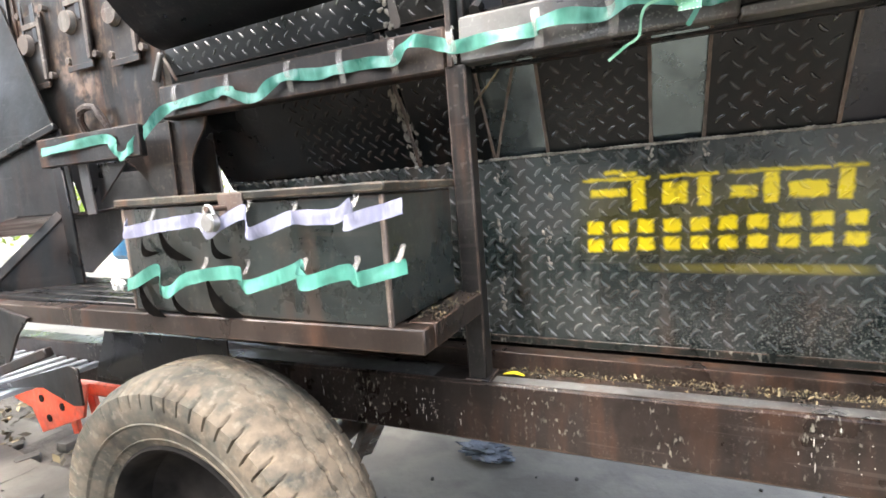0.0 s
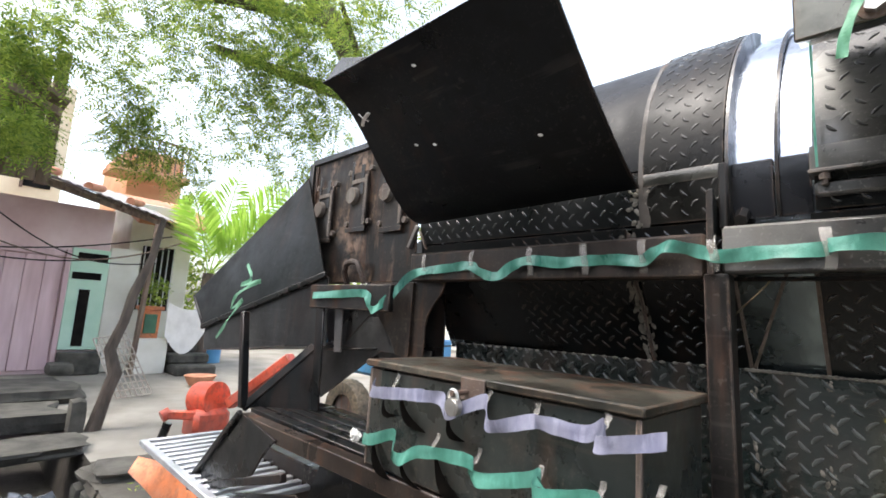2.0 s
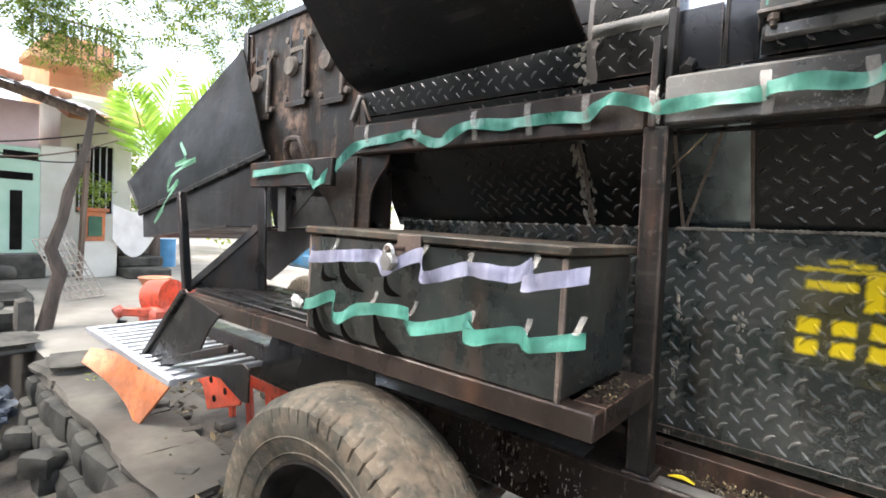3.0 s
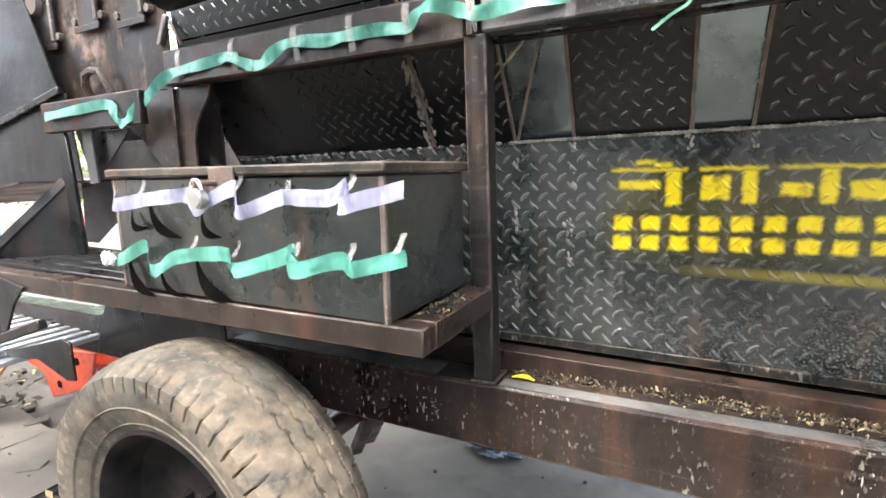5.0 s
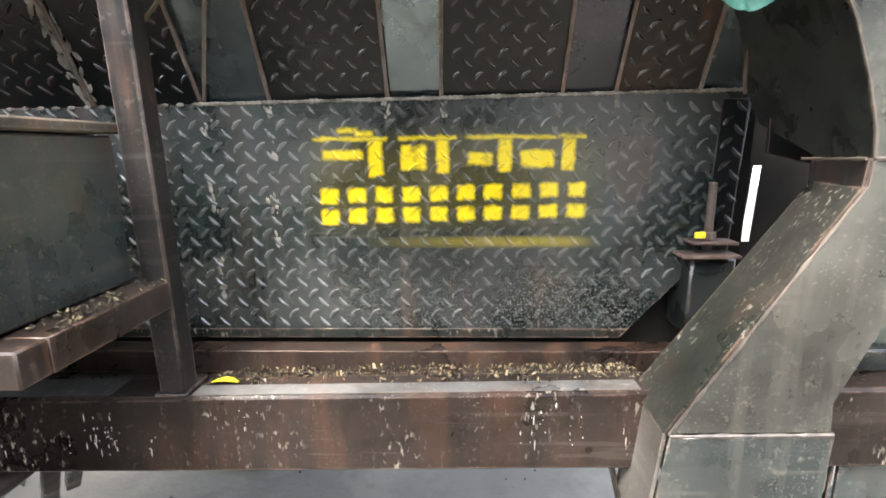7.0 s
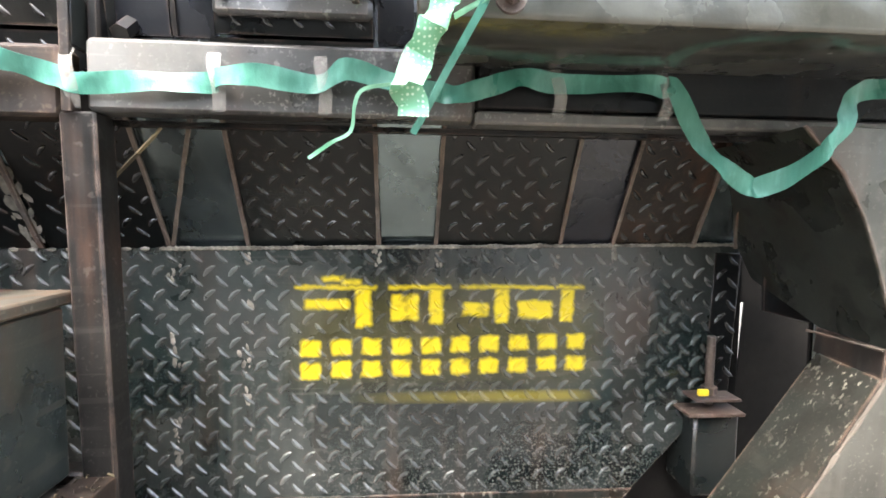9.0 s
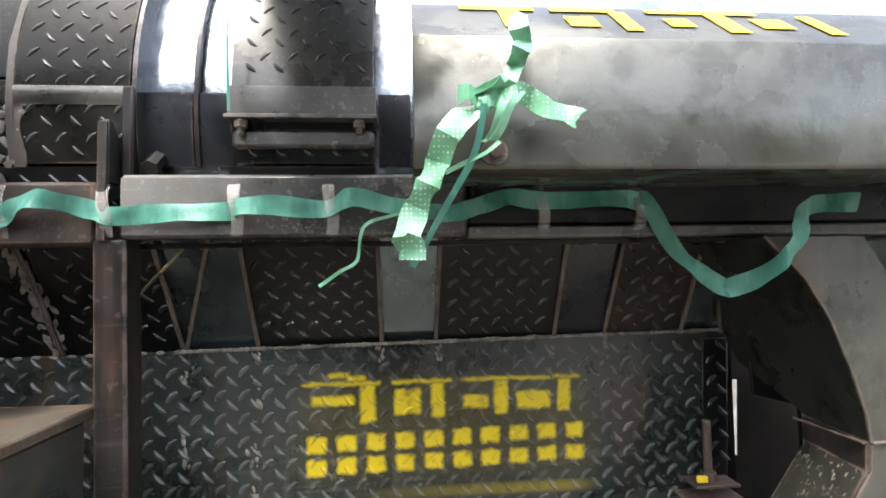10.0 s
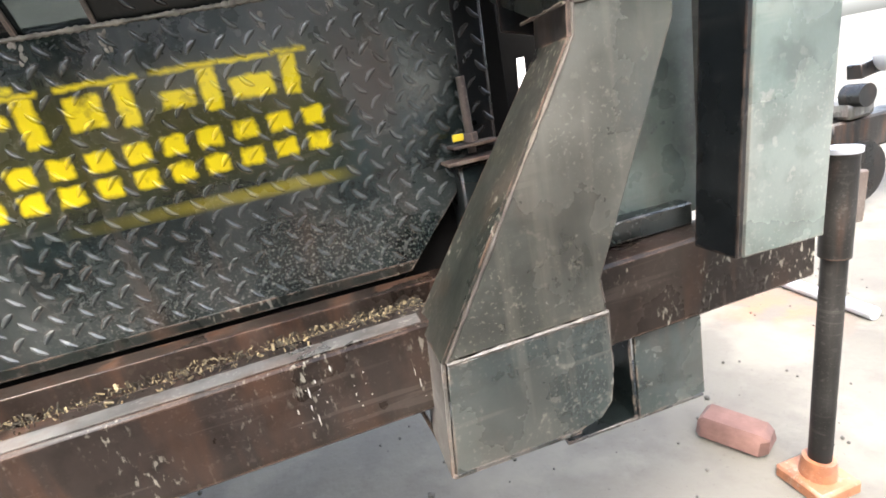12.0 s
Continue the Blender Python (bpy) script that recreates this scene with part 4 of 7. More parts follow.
    part("top_rail", box(-0.320, 0.150, 0.924, 0.966, 1.343, 1.430, 0.005), GREYFACE, thresher, "worn grey steel top rail")
    part("top_rail", box(0.1505, 0.96, 0.925, 0.966, 1.356, 1.425, 0.005), BLACK, thresher, "black painted top rail under the cover")
    part("rail_ledge", box(0.1505, 0.96, 0.919, 0.966, 1.339, 1.3555, 0.003), GREYFACE, thresher, "worn grey ledge along the rail")
    part("top_rail", box(-1.19, -0.348, 0.922, 0.964, 1.334, 1.420, 0.005), BROWN_DARK, thresher, "dark rusty top rail above the toolbox")
    part("rail_lip", box(-0.310, 0.96, 0.957, 0.970, 1.331, 1.3385, 0.001), BLACK, thresher)


RUSTY_BLACK = painted_steel("chipped_black_post", (0.009, 0.0082, 0.0078), dust=(0.22, 0.20, 0.175), dusty=0.10, rusty=0.45, rough=0.40, ior=1.33)
BROWN_DARK = painted_steel("dark_rusty_rail", (0.013, 0.0105, 0.0090), dust=(0.17, 0.13, 0.10), dusty=0.22, rusty=0.5, rough=0.38, ior=1.38)
LIMED_SHEEN = painted_steel("limed_sky_sheen", (0.024, 0.025, 0.025), dust=(0.17, 0.165, 0.15), dusty=0.4, rusty=0.2, rough=0.4, edge=0.0)
chassis()


def blower_duct():
    """The folded duct at the end: straight part, foot and scroll."""
    y0, y1 = 0.836, 0.952
    duct = part("blower_duct", prism([(0.434, 0.690), (0.656, 0.694), (0.652, 0.738), (0.777, 1.035), (0.776, 1.066), (0.650, 1.064), (0.648, 1.032)], "y", y0, y0 + 0.006, 0.0015), PAINT_SMOOTH, thresher, "smooth grey-green blower duct with welded folds")
    part("duct_side", sheet(lambda u, v: (0.4275 + 0.214 * u + 0.022 * u * v - 0.004 * v, y0 + 0.002 + 0.114 * v, 0.690 + 0.341 * u + 0.010 * (1 - u) * v), [0, 0.5, 1], [0, 0.5, 1], 0.006), FLECKED_THIN, duct, "narrow flecked edge of the duct")
    part("duct_collar", sheet(lambda u, v: (0.6415 + 0.003 * u + 0.020 * v, y0 + 0.002 + 0.122 * v, 1.031 + 0.036 * u), [0, 1], [0, 0.5, 1], 0.006), RUSTY_BLACK, duct, "rusty bent collar between duct and scroll")
    part("duct_back", prism([(0.656, 0.694), (0.652, 0.738), (0.775, 1.035), (0.780, 1.03), (0.657, 0.737), (0.661, 0.694)], "y", y0 + 0.007, y1, 0.0008), PAINT, duct)
    # foot box with a rounded corner
    foot = [(0.434, 0.686), (0.416, 0.528), (0.60, 0.528), (0.632, 0.536), (0.650, 0.556), (0.656, 0.590), (0.656, 0.690)]
    part("duct_foot", prism(foot, "y", y0 - 0.003, y0 + 0.002, 0.0012), FOOTPAINT, duct, "lower plate of the duct with a rounded corner")
    part("foot_side", prism([(0.4275, 0.690), (0.4095, 0.520), (0.4155, 0.520), (0.4335, 0.690)], "y", y0 + 0.003, 0.955, 0.001), WELD_PAINT, duct)
    part("foot_bottom", prism([(0.412, 0.520), (0.60, 0.520), (0.60, 0.527), (0.412, 0.527)], "y", y0 - 0.001, 0.955, 0.001), PAINT, duct)
    # pale welds along the folds
    def weld(a, b, r=0.004):
        a, b = Vector(a), Vector(b)
        n = max(3, int((b - a).length / 0.005))
        pts = [(*a.lerp(b, i / n), r * (0.7 + 0.5 * noise.noise(a.lerp(b, i / n) * 70))) for i in range(n + 1)]
        own = tube(pts, r, 6)
        part("fold_weld", own, WELD, duct, "pale weld along a fold")
    weld((0.434, y0, 0.690), (0.648, y0, 1.032), 0.0032)
    weld((0.648, y0, 1.032), (0.650, y0, 1.064), 0.0028)
    weld((0.643, y0 + 0.004, 1.066), (0.643, y1, 1.064), 0.0028)
    weld((0.434, y0 - 0.002, 0.688), (0.656, y0 - 0.002, 0.692))
    weld((0.650, y0, 1.066), (0.776, y0, 1.068), 0.0036)
    weld((0.656, y0, 0.694), (0.656, y0, 0.60))
    # scroll above: front cheek and its curved left face
    arc = [(0.650, 1.067), (0.646, 1.10), (0.628, 1.16), (0.603, 1.225), (0.572, 1.278), (0.520, 1.331)]
    outer = [(0.655, 1.331), (0.672, 1.305), (0.695, 1.265), (0.722, 1.222), (0.742, 1.185), (0.757, 1.145), (0.769, 1.10), (0.776, 1.067)]
    cheek = arc + outer
    part("scroll_rim", sheet(lambda k, w: (outer[k][0] - 0.001, y0 + 0.007 + 0.11 * w, outer[k][1]), list(range(len(outer))), [0, 1], 0.004), SCROLL_BLACK, duct, "outer curved sheet of the scroll")
    part("scroll_cheek", prism(cheek, "y", y0, y0 + 0.006, 0.001), SCROLLPAINT, duct, "curved cheek of the blower scroll")
    own = bmesh.new()
    rows = [[own.verts.new((x, y0 + 0.001, z)), own.verts.new((x + 0.016, y1, z - 0.002)), own.verts.new((x + 0.018, 1.104, max(z, 1.119 + 0.2 * (z - 1.067))))] for x, z in arc]
    for a, b in zip(rows, rows[1:]):
        for k in range(2):
            own.faces.new((a[k], b[k], b[k + 1], a[k + 1])).smooth = True
    bmesh.ops.solidify(own, geom=own.faces[:], thickness=0.005)
    part("scroll_face", own, SCROLL_BLACK, duct, "dark curved face of the blower scroll")
    for a, b in zip(arc, arc[1:]):
        weld((a[0], y0, a[1]), (b[0], y0, b[1]), 0.003)
    part("scroll_back", prism([(0.656, 1.17), (0.66, 1.07), (0.78, 1.04), (0.90, 1.20), (0.90, 1.38), (0.656, 1.38)], "y", 1.06, 1.066, 0.001), BLACK, duct)
    # near-black sheets added to close the view through; their colour stands for shade
    part("throat_floor", box(0.445, 0.70, 1.170, 1.178, 0.46, 1.15, 0.001), SHADE_BLACK, duct)
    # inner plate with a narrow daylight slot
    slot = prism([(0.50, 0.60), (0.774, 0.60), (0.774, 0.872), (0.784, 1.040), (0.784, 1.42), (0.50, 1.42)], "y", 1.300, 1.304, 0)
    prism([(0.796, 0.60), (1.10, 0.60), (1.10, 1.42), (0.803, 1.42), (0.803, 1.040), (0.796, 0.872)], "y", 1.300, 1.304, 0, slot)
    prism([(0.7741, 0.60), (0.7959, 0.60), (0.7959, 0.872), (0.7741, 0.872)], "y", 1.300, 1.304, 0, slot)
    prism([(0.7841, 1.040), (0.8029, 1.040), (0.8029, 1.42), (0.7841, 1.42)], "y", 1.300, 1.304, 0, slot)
    part("throat_side", slot, SHADE_BLACK, duct, "inner plate with a narrow slot, shade as near-black colour")
    part("throat_wall", prism([(0.70, 0.70), (0.90, 0.70), (0.90, 1.34), (0.70, 1.34)], "y", 1.008, 1.014, 0.001), SHADE_BLACK, duct)
    part("throat_web", prism([(0.42, 0.58), (0.84, 0.58), (0.84, 1.38), (0.658, 1.38), (0.658, 1.18), (0.42, 1.18)], "y", 1.845, 1.851, 0.001), SHADE_BLACK, duct)
    # foot plate beyond the duct, hung from the beam
    part("hanger_plate", prism([(0.752, 0.59), (0.878, 0.59), (0.882, 0.430), (0.752, 0.426)], "y", 0.925, 0.932, 0.001), FOOTPAINT, thresher, "grey-green hanger plate under the beam")
    part("hanger_side", prism([(0.744, 0.585), (0.749, 0.585), (0.751, 0.424), (0.746, 0.424)], "y", 0.93, 1.10, 0.001), PAINT, thresher)
    part("hanger_bottom", box(0.62, 0.884, 0.93, 1.08, 0.418, 0.424, 0.001), PAINT, thresher)
    part("strut", bar((0.40, 0.96, 0.56), (0.43, 0.96, 0.44), 0.03, 0.006), BROWN, thresher)
    # bearing column behind the panel's corner
    part("spindle", rod((0.592, 1.09, 0.90), (0.592, 1.09, 1.02), 0.007, seg=10), RUST, thresher, "rusty adjusting spindle")
    part("bearing_plate", box(0.54, 0.64, 1.06, 1.14, 0.888, 0.894, 0.001), RUST, thresher)
    part("bearing_plate", box(0.555, 0.635, 1.065, 1.13, 0.912, 0.917, 0.001), RUST, thresher)
    part("bearing_block", box(0.56, 0.64, 1.075, 1.16, 0.74, 0.886, 0.004), PAINT, thresher)
    part("nut", rod((0.592, 1.09, 0.918), (0.592, 1.09, 0.932), 0.013, seg=6), RUST, thresher)
    part("yellow_tag", box(0.555, 0.573, 1.060, 1.066, 0.925, 0.936, 0.001), YELLOW, thresher)


WELD_PAINT = painted_steel("scraped_paint", (0.040, 0.034, 0.029), dust=(0.18, 0.165, 0.14), dusty=0.5, rusty=0.4, rough=0.45)
blower_duct()


def second_box():
    """The upright box past the blower, and the parts behind it."""
    ob = part("grain_box", prism([(0.816, 0.738), (0.942, 0.735), (0.968, 1.36), (0.850, 1.36)], "y", 0.780, 0.80, 0.002), MINTSTEEL, thresher, "upright grey-green sheet box")
    part("grain_box_side", prism([(0.808, 0.738), (0.816, 0.738), (0.850, 1.36), (0.842, 1.36)], "y", 0.782, 0.852, 0.001), BLACK, ob, "black side of the sheet box")
    part("slotted_column", box(0.900, 0.985, 0.93, 0.95, 0.69, 1.36, 0.002), GREYFACE, thresher, "slotted grey upright")
    for k in range(5):
        part("slot", box(0.914, 0.919, 0.927, 0.931, 0.95 + 0.08 * k, 0.975 + 0.08 * k, 0.001), SHADE_BLACK, thresher)
    part("reflective_panel", box(0.70, 1.06, 1.00, 1.006, 0.73, 1.36, 0.002), MINTSTEEL, thresher, "smooth green panel behind the duct")
    own = tube([(0.950 + 0.016 * math.cos(2 * math.pi * i / 20), 0.988, 1.172 + 0.016 * math.sin(2 * math.pi * i / 20)) for i in range(21)], 0.0075, 8)
    rod((0.934, 0.990, 1.172), (0.905, 1.0, 1.174), 0.008, seg=8, bm=own)
    part("ring_bolt", own, RUST, thresher, "rusty ring on the green panel")
    part("foot_rail", box(0.70, 0.905, 0.965, 0.998, 0.722, 0.760, 0.003), PAINT, thresher)
    part("rear_guard", box(-1.1, 1.0, 1.94, 1.95, 0.72, 1.3, 0.002), BLACK, thresher)


second_box()


def wheel():
    cx, cz, y0 = -0.841, 0.387, 0.588
    w, R, rb = 0.170, 0.390, 0.240
    n = 756
    own = bmesh.new()

    prof = []
    for i in range(25):
        q = i / 24
        prof.append((0.012 - 0.030 * math.sin(q * math.pi * 0.62), rb + (R - 0.028 - rb) * q, 0))
    crown = 65
    for i in range(crown):
        q = i / (crown - 1)
        prof.append((0.004 + (w - 0.008) * q, R - 0.016 * (2 * q - 1) ** 4, 1))
    for i in range(9):
        q = 1 - i / 8
        prof.append((w - 0.012 + 0.030 * math.sin(q * math.pi * 0.62), rb + (R - 0.028 - rb) * q, 0))
    rings = []
    for k in range(n):
        a = 2 * math.pi * k / n
        ring = []
        for y, r, tread in prof:
            rr = r
            if tread:
                for g in (0.40, 0.60, 0.80):
                    zig = 0.0030 * (abs((k / 6.0) % 2 - 1) * 2 - 1)
                    if abs(y - (w * g + zig)) < 0.0024:
                        rr -= 0.007
                if (y < 0.010 or w - y < 0.010) and k % 12 < 2:
                    rr -= 0.004
            elif R - 0.056 < r and k % 12 == 0:
                y = y + (0.010 if y < w / 2 else -0.010)
            rr += 0.001 * noise.noise((math.cos(a) * 6, math.sin(a) * 6, y * 30))
            ring.append(own.verts.new((cx + rr * math.cos(a), y0 + y, cz + rr * math.sin(a))))
        rings.append(ring)
    for k in range(n):
        a, b = rings[k], rings[(k + 1) % n]
        for j in range(len(prof) - 1):
            own.faces.new((a[j], b[j], b[j + 1], a[j + 1])).smooth = True
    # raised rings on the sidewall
    tyre_ob = part("wheel", rim_mesh(cx, cz, y0, rb), RIM_SHADE, thresher, "steel wheel rim with hub nuts, recess shade as near-black colour")
    part("tyre", own, RUBBER, tyre_ob, "worn dusty tractor-trailer tyre with ribbed tread")
    for r in (0.262, 0.300):
        ring = bmesh.new()
        vs = []
        for k in range(96):
            a = 2 * math.pi * k / 96
            q = (r - rb) / (R - 0.028 - rb)
            y = y0 + 0.012 - 0.030 * math.sin(q * math.pi * 0.62)
            vs.append([ring.verts.new((cx + (r + d) * math.cos(a), y - h, cz + (r + d) * math.sin(a))) for d, h in ((-0.004, -0.001), (0, 0.003), (0.004, -0.001))])
        for k in range(96):
            a, b = vs[k], vs[(k + 1) % 96]
            for j in (0, 1):
                ring.faces.new((a[j], b[j], b[j + 1], a[j + 1])).smooth = True
        part("sidewall_ring", ring, RUBBER, tyre_ob)
    for k in range(6):
        a = 2 * math.pi * (k + 0.3) / 6
        x, z = cx + 0.075 * math.cos(a), cz + 0.075 * math.sin(a)
        part("wheel_nut", rod((x, y0 + 0.095, z), (x, y0 + 0.065, z), 0.014, seg=6), RIM_SHADE, tyre_ob)
    # far wheel of the same axle
    far = copy_thing(tyre_ob, Matrix.Translation((0, 1.75, 0)))
    return far


def rim_mesh(cx, cz, y0, rb):
    prof = [(0.010, rb + 0.004), (0.004, rb - 0.002), (0.012, rb - 0.012), (0.030, rb - 0.020), (0.075, rb - 0.030), (0.095, rb - 0.060), (0.100, 0.11), (0.092, 0.095), (0.092, 0.050), (0.060, 0.046), (0.050, 0.030), (0.050, 0.0)]
    own = bmesh.new()
    n = 64
    rings = [[own.verts.new((cx + r * math.cos(2 * math.pi * k / n), y0 + y, cz + r * math.sin(2 * math.pi * k / n))) for k in range(n)] for y, r in prof[:-1]]
    for a, b in zip(rings, rings[1:]):
        for k in range(n):
            own.faces.new((a[k], a[(k + 1) % n], b[(k + 1) % n], b[k])).smooth = True
    own.faces.new(rings[-1])
    return own


wheel()


def rear_end():
    """Sacking platform, straw chute and the rusted end plate."""
    part("end_plate", box(-1.905, -1.205, 0.955, 0.961, 1.335, 1.835, 0.002), ENDPLATE, thresher, "rust-stained end plate with slide latches")
    part("end_plate_frame", box(-1.922, -1.890, 0.945, 0.9545, 1.325, 1.848, 0.002), BLACK, thresher)
    part("end_plate_frame", box(-1.890, -1.21, 0.943, 0.968, 1.836, 1.860, 0.002), BLACK, thresher)
    part("end_plate_frame", box(-1.872, -1.858, 0.949, 0.9548, 1.57, 1.83, 0.001), RUSTY, thresher)
    for k, (x, z) in enumerate(((-1.765, 1.628), (-1.535, 1.655), (-1.330, 1.640))):
        latch = part("slide_latch", box(x - 0.050, x + 0.052, 0.943, 0.9545, z - 0.125, z + 0.095, 0.003), RUSTY, thresher, "rusty slide latch with a round knob")
        part("knob", rod((x - 0.026, 0.942, z + 0.004), (x - 0.026, 0.926, z + 0.004), 0.034, 0.030, seg=18), RUST, latch, "round rusty knob")
        part("slot", box(x + 0.012, x + 0.034, 0.939, 0.9425, z + 0.005, z + 0.120, 0.001), BLACK, latch)
        part("slot", box(x - 0.046, x - 0.034, 0.939, 0.9425, z + 0.040, z + 0.140, 0.001), BLACK, latch)
        part("guide", box(x - 0.060, x + 0.062, 0.937, 0.9425, z - 0.135, z - 0.118, 0.001), RUSTY, latch)
        part("guide", box(x - 0.040, x + 0.058, 0.937, 0.9425, z + 0.050, z + 0.066, 0.001), RUST, latch)
        part("guide", box(x + 0.044, x + 0.058, 0.935, 0.9425, z - 0.110, z + 0.075, 0.001), RUST, latch)
        for dx, dz in ((-0.064, -0.10), (0.070, -0.10), (-0.064, 0.10), (0.070, 0.10)):
            part("bolt", rod((x + dx, 0.955, z + dz), (x + dx, 0.940, z + dz), 0.011, seg=6), RUST, latch)
    own = tube([(-1.566, 0.950, 1.325), (-1.564, 0.930, 1.372), (-1.550, 0.926, 1.400), (-1.515, 0.924, 1.408), (-1.478, 0.926, 1.402), (-1.462, 0.930, 1.374), (-1.458, 0.950, 1.330)], 0.011, 8)
    part("pull_handle", own, RUST, thresher, "rusty bent pull handle")
    part("stay", bar((-1.232, 0.950, 1.445), (-1.198, 0.952, 1.515), 0.015), GREYFACE, thresher)
    part("stay", bar((-1.190, 0.952, 1.50), (-1.150, 0.952, 1.435), 0.008), RUST, thresher)
    # corner sheets below the plate
    part("corner_sheet", prism([(-1.426, 1.333), (-1.420, 1.25), (-1.370, 1.220), (-1.295, 1.150), (-1.261, 1.100), (-1.135, 1.100), (-1.133, 1.20), (-1.124, 1.235), (-1.095, 1.273), (-1.070, 1.300), (-1.057, 1.333)], "y", 0.950, 0.956, 0.001), BROWN_DARK, thresher, "dark rusty corner sheet with a curved cut")
    part("corner_rib", box(-1.205, -1.190, 0.940, 0.9495, 1.105, 1.332, 0.001), RUSTY, thresher)
    part("sacking_rail", box(-1.645, -1.185, 0.847, 0.868, 1.236, 1.318, 0.003), RUSTY_BLACK, thresher, "dark sacking rail")
    part("leg", bar((-1.588, 0.862, 1.236), (-1.565, 0.862, 0.885), 0.050, 0.008, up=(0, 1, 0)), BLACK, thresher, "black angle-iron leg")
    part("leg_flange", bar((-1.609, 0.875, 1.236), (-1.586, 0.875, 0.885), 0.008, 0.030, up=(0, 1, 0)), BLACK, thresher)
    part("leg", bar((-1.842, 0.700, 1.205), (-1.770, 0.700, 0.875), 0.030, 0.026, up=(0, 1, 0)), BLACK, thresher, "black angle-iron leg")
    part("strap_hanger", bar((-1.505, 0.885, 1.240), (-1.492, 0.885, 1.090), 0.045, 0.006, up=(0, 1, 0)), SPOUT, thresher)
    part("cross_bar", bar((-1.56, 0.884, 1.093), (-1.36, 0.950, 1.112), 0.012, 0.008), BLACK, thresher)
    part("corner_web", prism([(-1.475, 1.238), (-1.330, 1.238), (-1.480, 1.125)], "y", 0.905, 0.910, 0.001), BLACK, thresher)
    foot, top, heel = Vector((-1.772, 0.700, 0.872)), Vector((-1.618, 0.868, 1.098)), Vector((-1.575, 0.868, 0.886))
    part("sack_gusset", sheet(lambda u, v: tuple(foot.lerp(top.lerp(heel, v), u)), [0.02, 0.35, 0.7, 1], [0, 0.5, 1], 0.005), BLACK, thresher, "triangular black gusset")
    part("gusset_edge", bar(foot, top, 0.030, 0.014, up=(0, 1, 0.3)), BLACK, thresher)
    # straw chute
    quad = [Vector(q) for q in ((-2.582, 0.760, 1.260), (-1.922, 0.948, 1.785), (-1.640, 0.900, 1.357), (-2.411, 0.760, 1.127))]
    chute = part("straw_chute", sheet(lambda u, v: tuple(quad[0].lerp(quad[1], u).lerp(quad[3].lerp(quad[2], u), v) - Vector((0, 0.012 * math.sin(3.1 * u) * math.sin(3.1 * v), 0))), [i / 6 for i in range(7)], [0, 0.25, 0.5, 0.75, 1], 0.006), CHUTE_BLACK, thresher, "black sheet-metal straw chute")
    part("chute_fold", bar((-2.22, 0.848, 1.470), (-1.83, 0.925, 1.435), 0.004, 0.006), CHUTE_BLACK, chute)
    part("chute_side", prism([(-1.925, 1.33), (-1.60, 1.33), (-1.640, 1.357), (-1.922, 1.785)], "y", 0.962, 0.967, 0.001), CHUTE_BLACK, chute)
    low = [Vector(q) for q in ((-2.405, 0.765, 1.120), (-1.620, 0.905, 1.352), (-1.600, 0.910, 1.100), (-2.390, 0.765, 1.016))]
    part("chute_lower_sheet", sheet(lambda u, v: tuple(low[0].lerp(low[1], u).lerp(low[3].lerp(low[2], u), v)), [0, 0.33, 0.66, 1], [0, 0.5, 1], 0.005), GREYBLACK, chute, "grey-black lower sheet of the chute")
    part("chute_edge", bar((-2.420, 0.752, 1.118), (-1.625, 0.893, 1.360), 0.016, 0.022), BLACK, chute)
    part("chute_edge", bar((-2.582, 0.755, 1.260), (-2.411, 0.755, 1.122), 0.012, 0.014), BLACK, chute)
    part("chute_far_wall", sheet(lambda u, v: (-2.55 + 0.8 * u, 1.75, 1.02 + 0.35 * u + 0.42 * v), [0, 1], [0, 1], 0.005), BLACK, chute)
    part("chute_floor", sheet(lambda u, v: (-2.4 + 0.75 * u, 0.77 + 1.0 * v, 1.02 + 0.08 * u), [0, 1], [0, 1], 0.005), GREYBLACK, chute)
    # sheets of the grain spout behind the legs
    part("spout_sheet", prism([(-1.84, 1.095), (-1.355, 1.14), (-1.790, 0.885), (-1.86, 0.885)], "y", 1.02, 1.026, 0.001), SPOUT, thresher, "dull grey spout sheet")
    part("spout_sheet", prism([(-1.715, 1.100), (-1.63, 1.195), (-1.53, 1.215), (-1.30, 1.215), (-1.22, 1.10), (-1.40, 1.10)], "y", 1.00, 1.006, 0.001), SPOUT, thresher)
    part("spout_back", prism([(-1.80, 1.08), (-1.14, 1.04), (-1.14, 1.335), (-1.90, 1.335)], "y", 1.04, 1.046, 0.001), BLACK, thresher)
    part("spout_sheet", prism([(-1.50, 1.12), (-1.18, 1.12), (-1.18, 0.95), (-1.42, 1.05)], "y", 1.028, 1.034, 0.001), SPOUT, thresher)
    # triangular foot plate of the platform and the lower slatted tray
    part("platform_cheek", prism([(-1.668, 0.880), (-2.055, 0.560), (-1.960, 0.548), (-1.640, 0.660), (-1.545, 0.720), (-1.486, 0.795), (-1.42, 0.845)], "y", 0.652, 0.659, 0.001), BLACK, thresher, "black triangular cheek plate")
    tray = part("tray_frame", box(-2.53, -1.62, 0.592, 0.622, 0.592, 0.617, 0.003), GREYSTEEL, thresher, "pale steel frame of a slatted tray")
    part("tray_frame", box(-2.53, -2.505, 0.6225, 1.05, 0.592, 0.617, 0.003), GREYSTEEL, thresher)
    for k in range(14):
        x = -2.465 + 0.062 * k
        part("tray_bar", box(x, x + 0.030, 0.6225, 1.05, 0.598, 0.614, 0.003), GREYSTEEL, tray, "pale steel tray bar")
    part("tray_frame", box(-2.53, -1.62, 1.0505, 1.075, 0.592, 0.617, 0.003), GREYSTEEL, thresher)
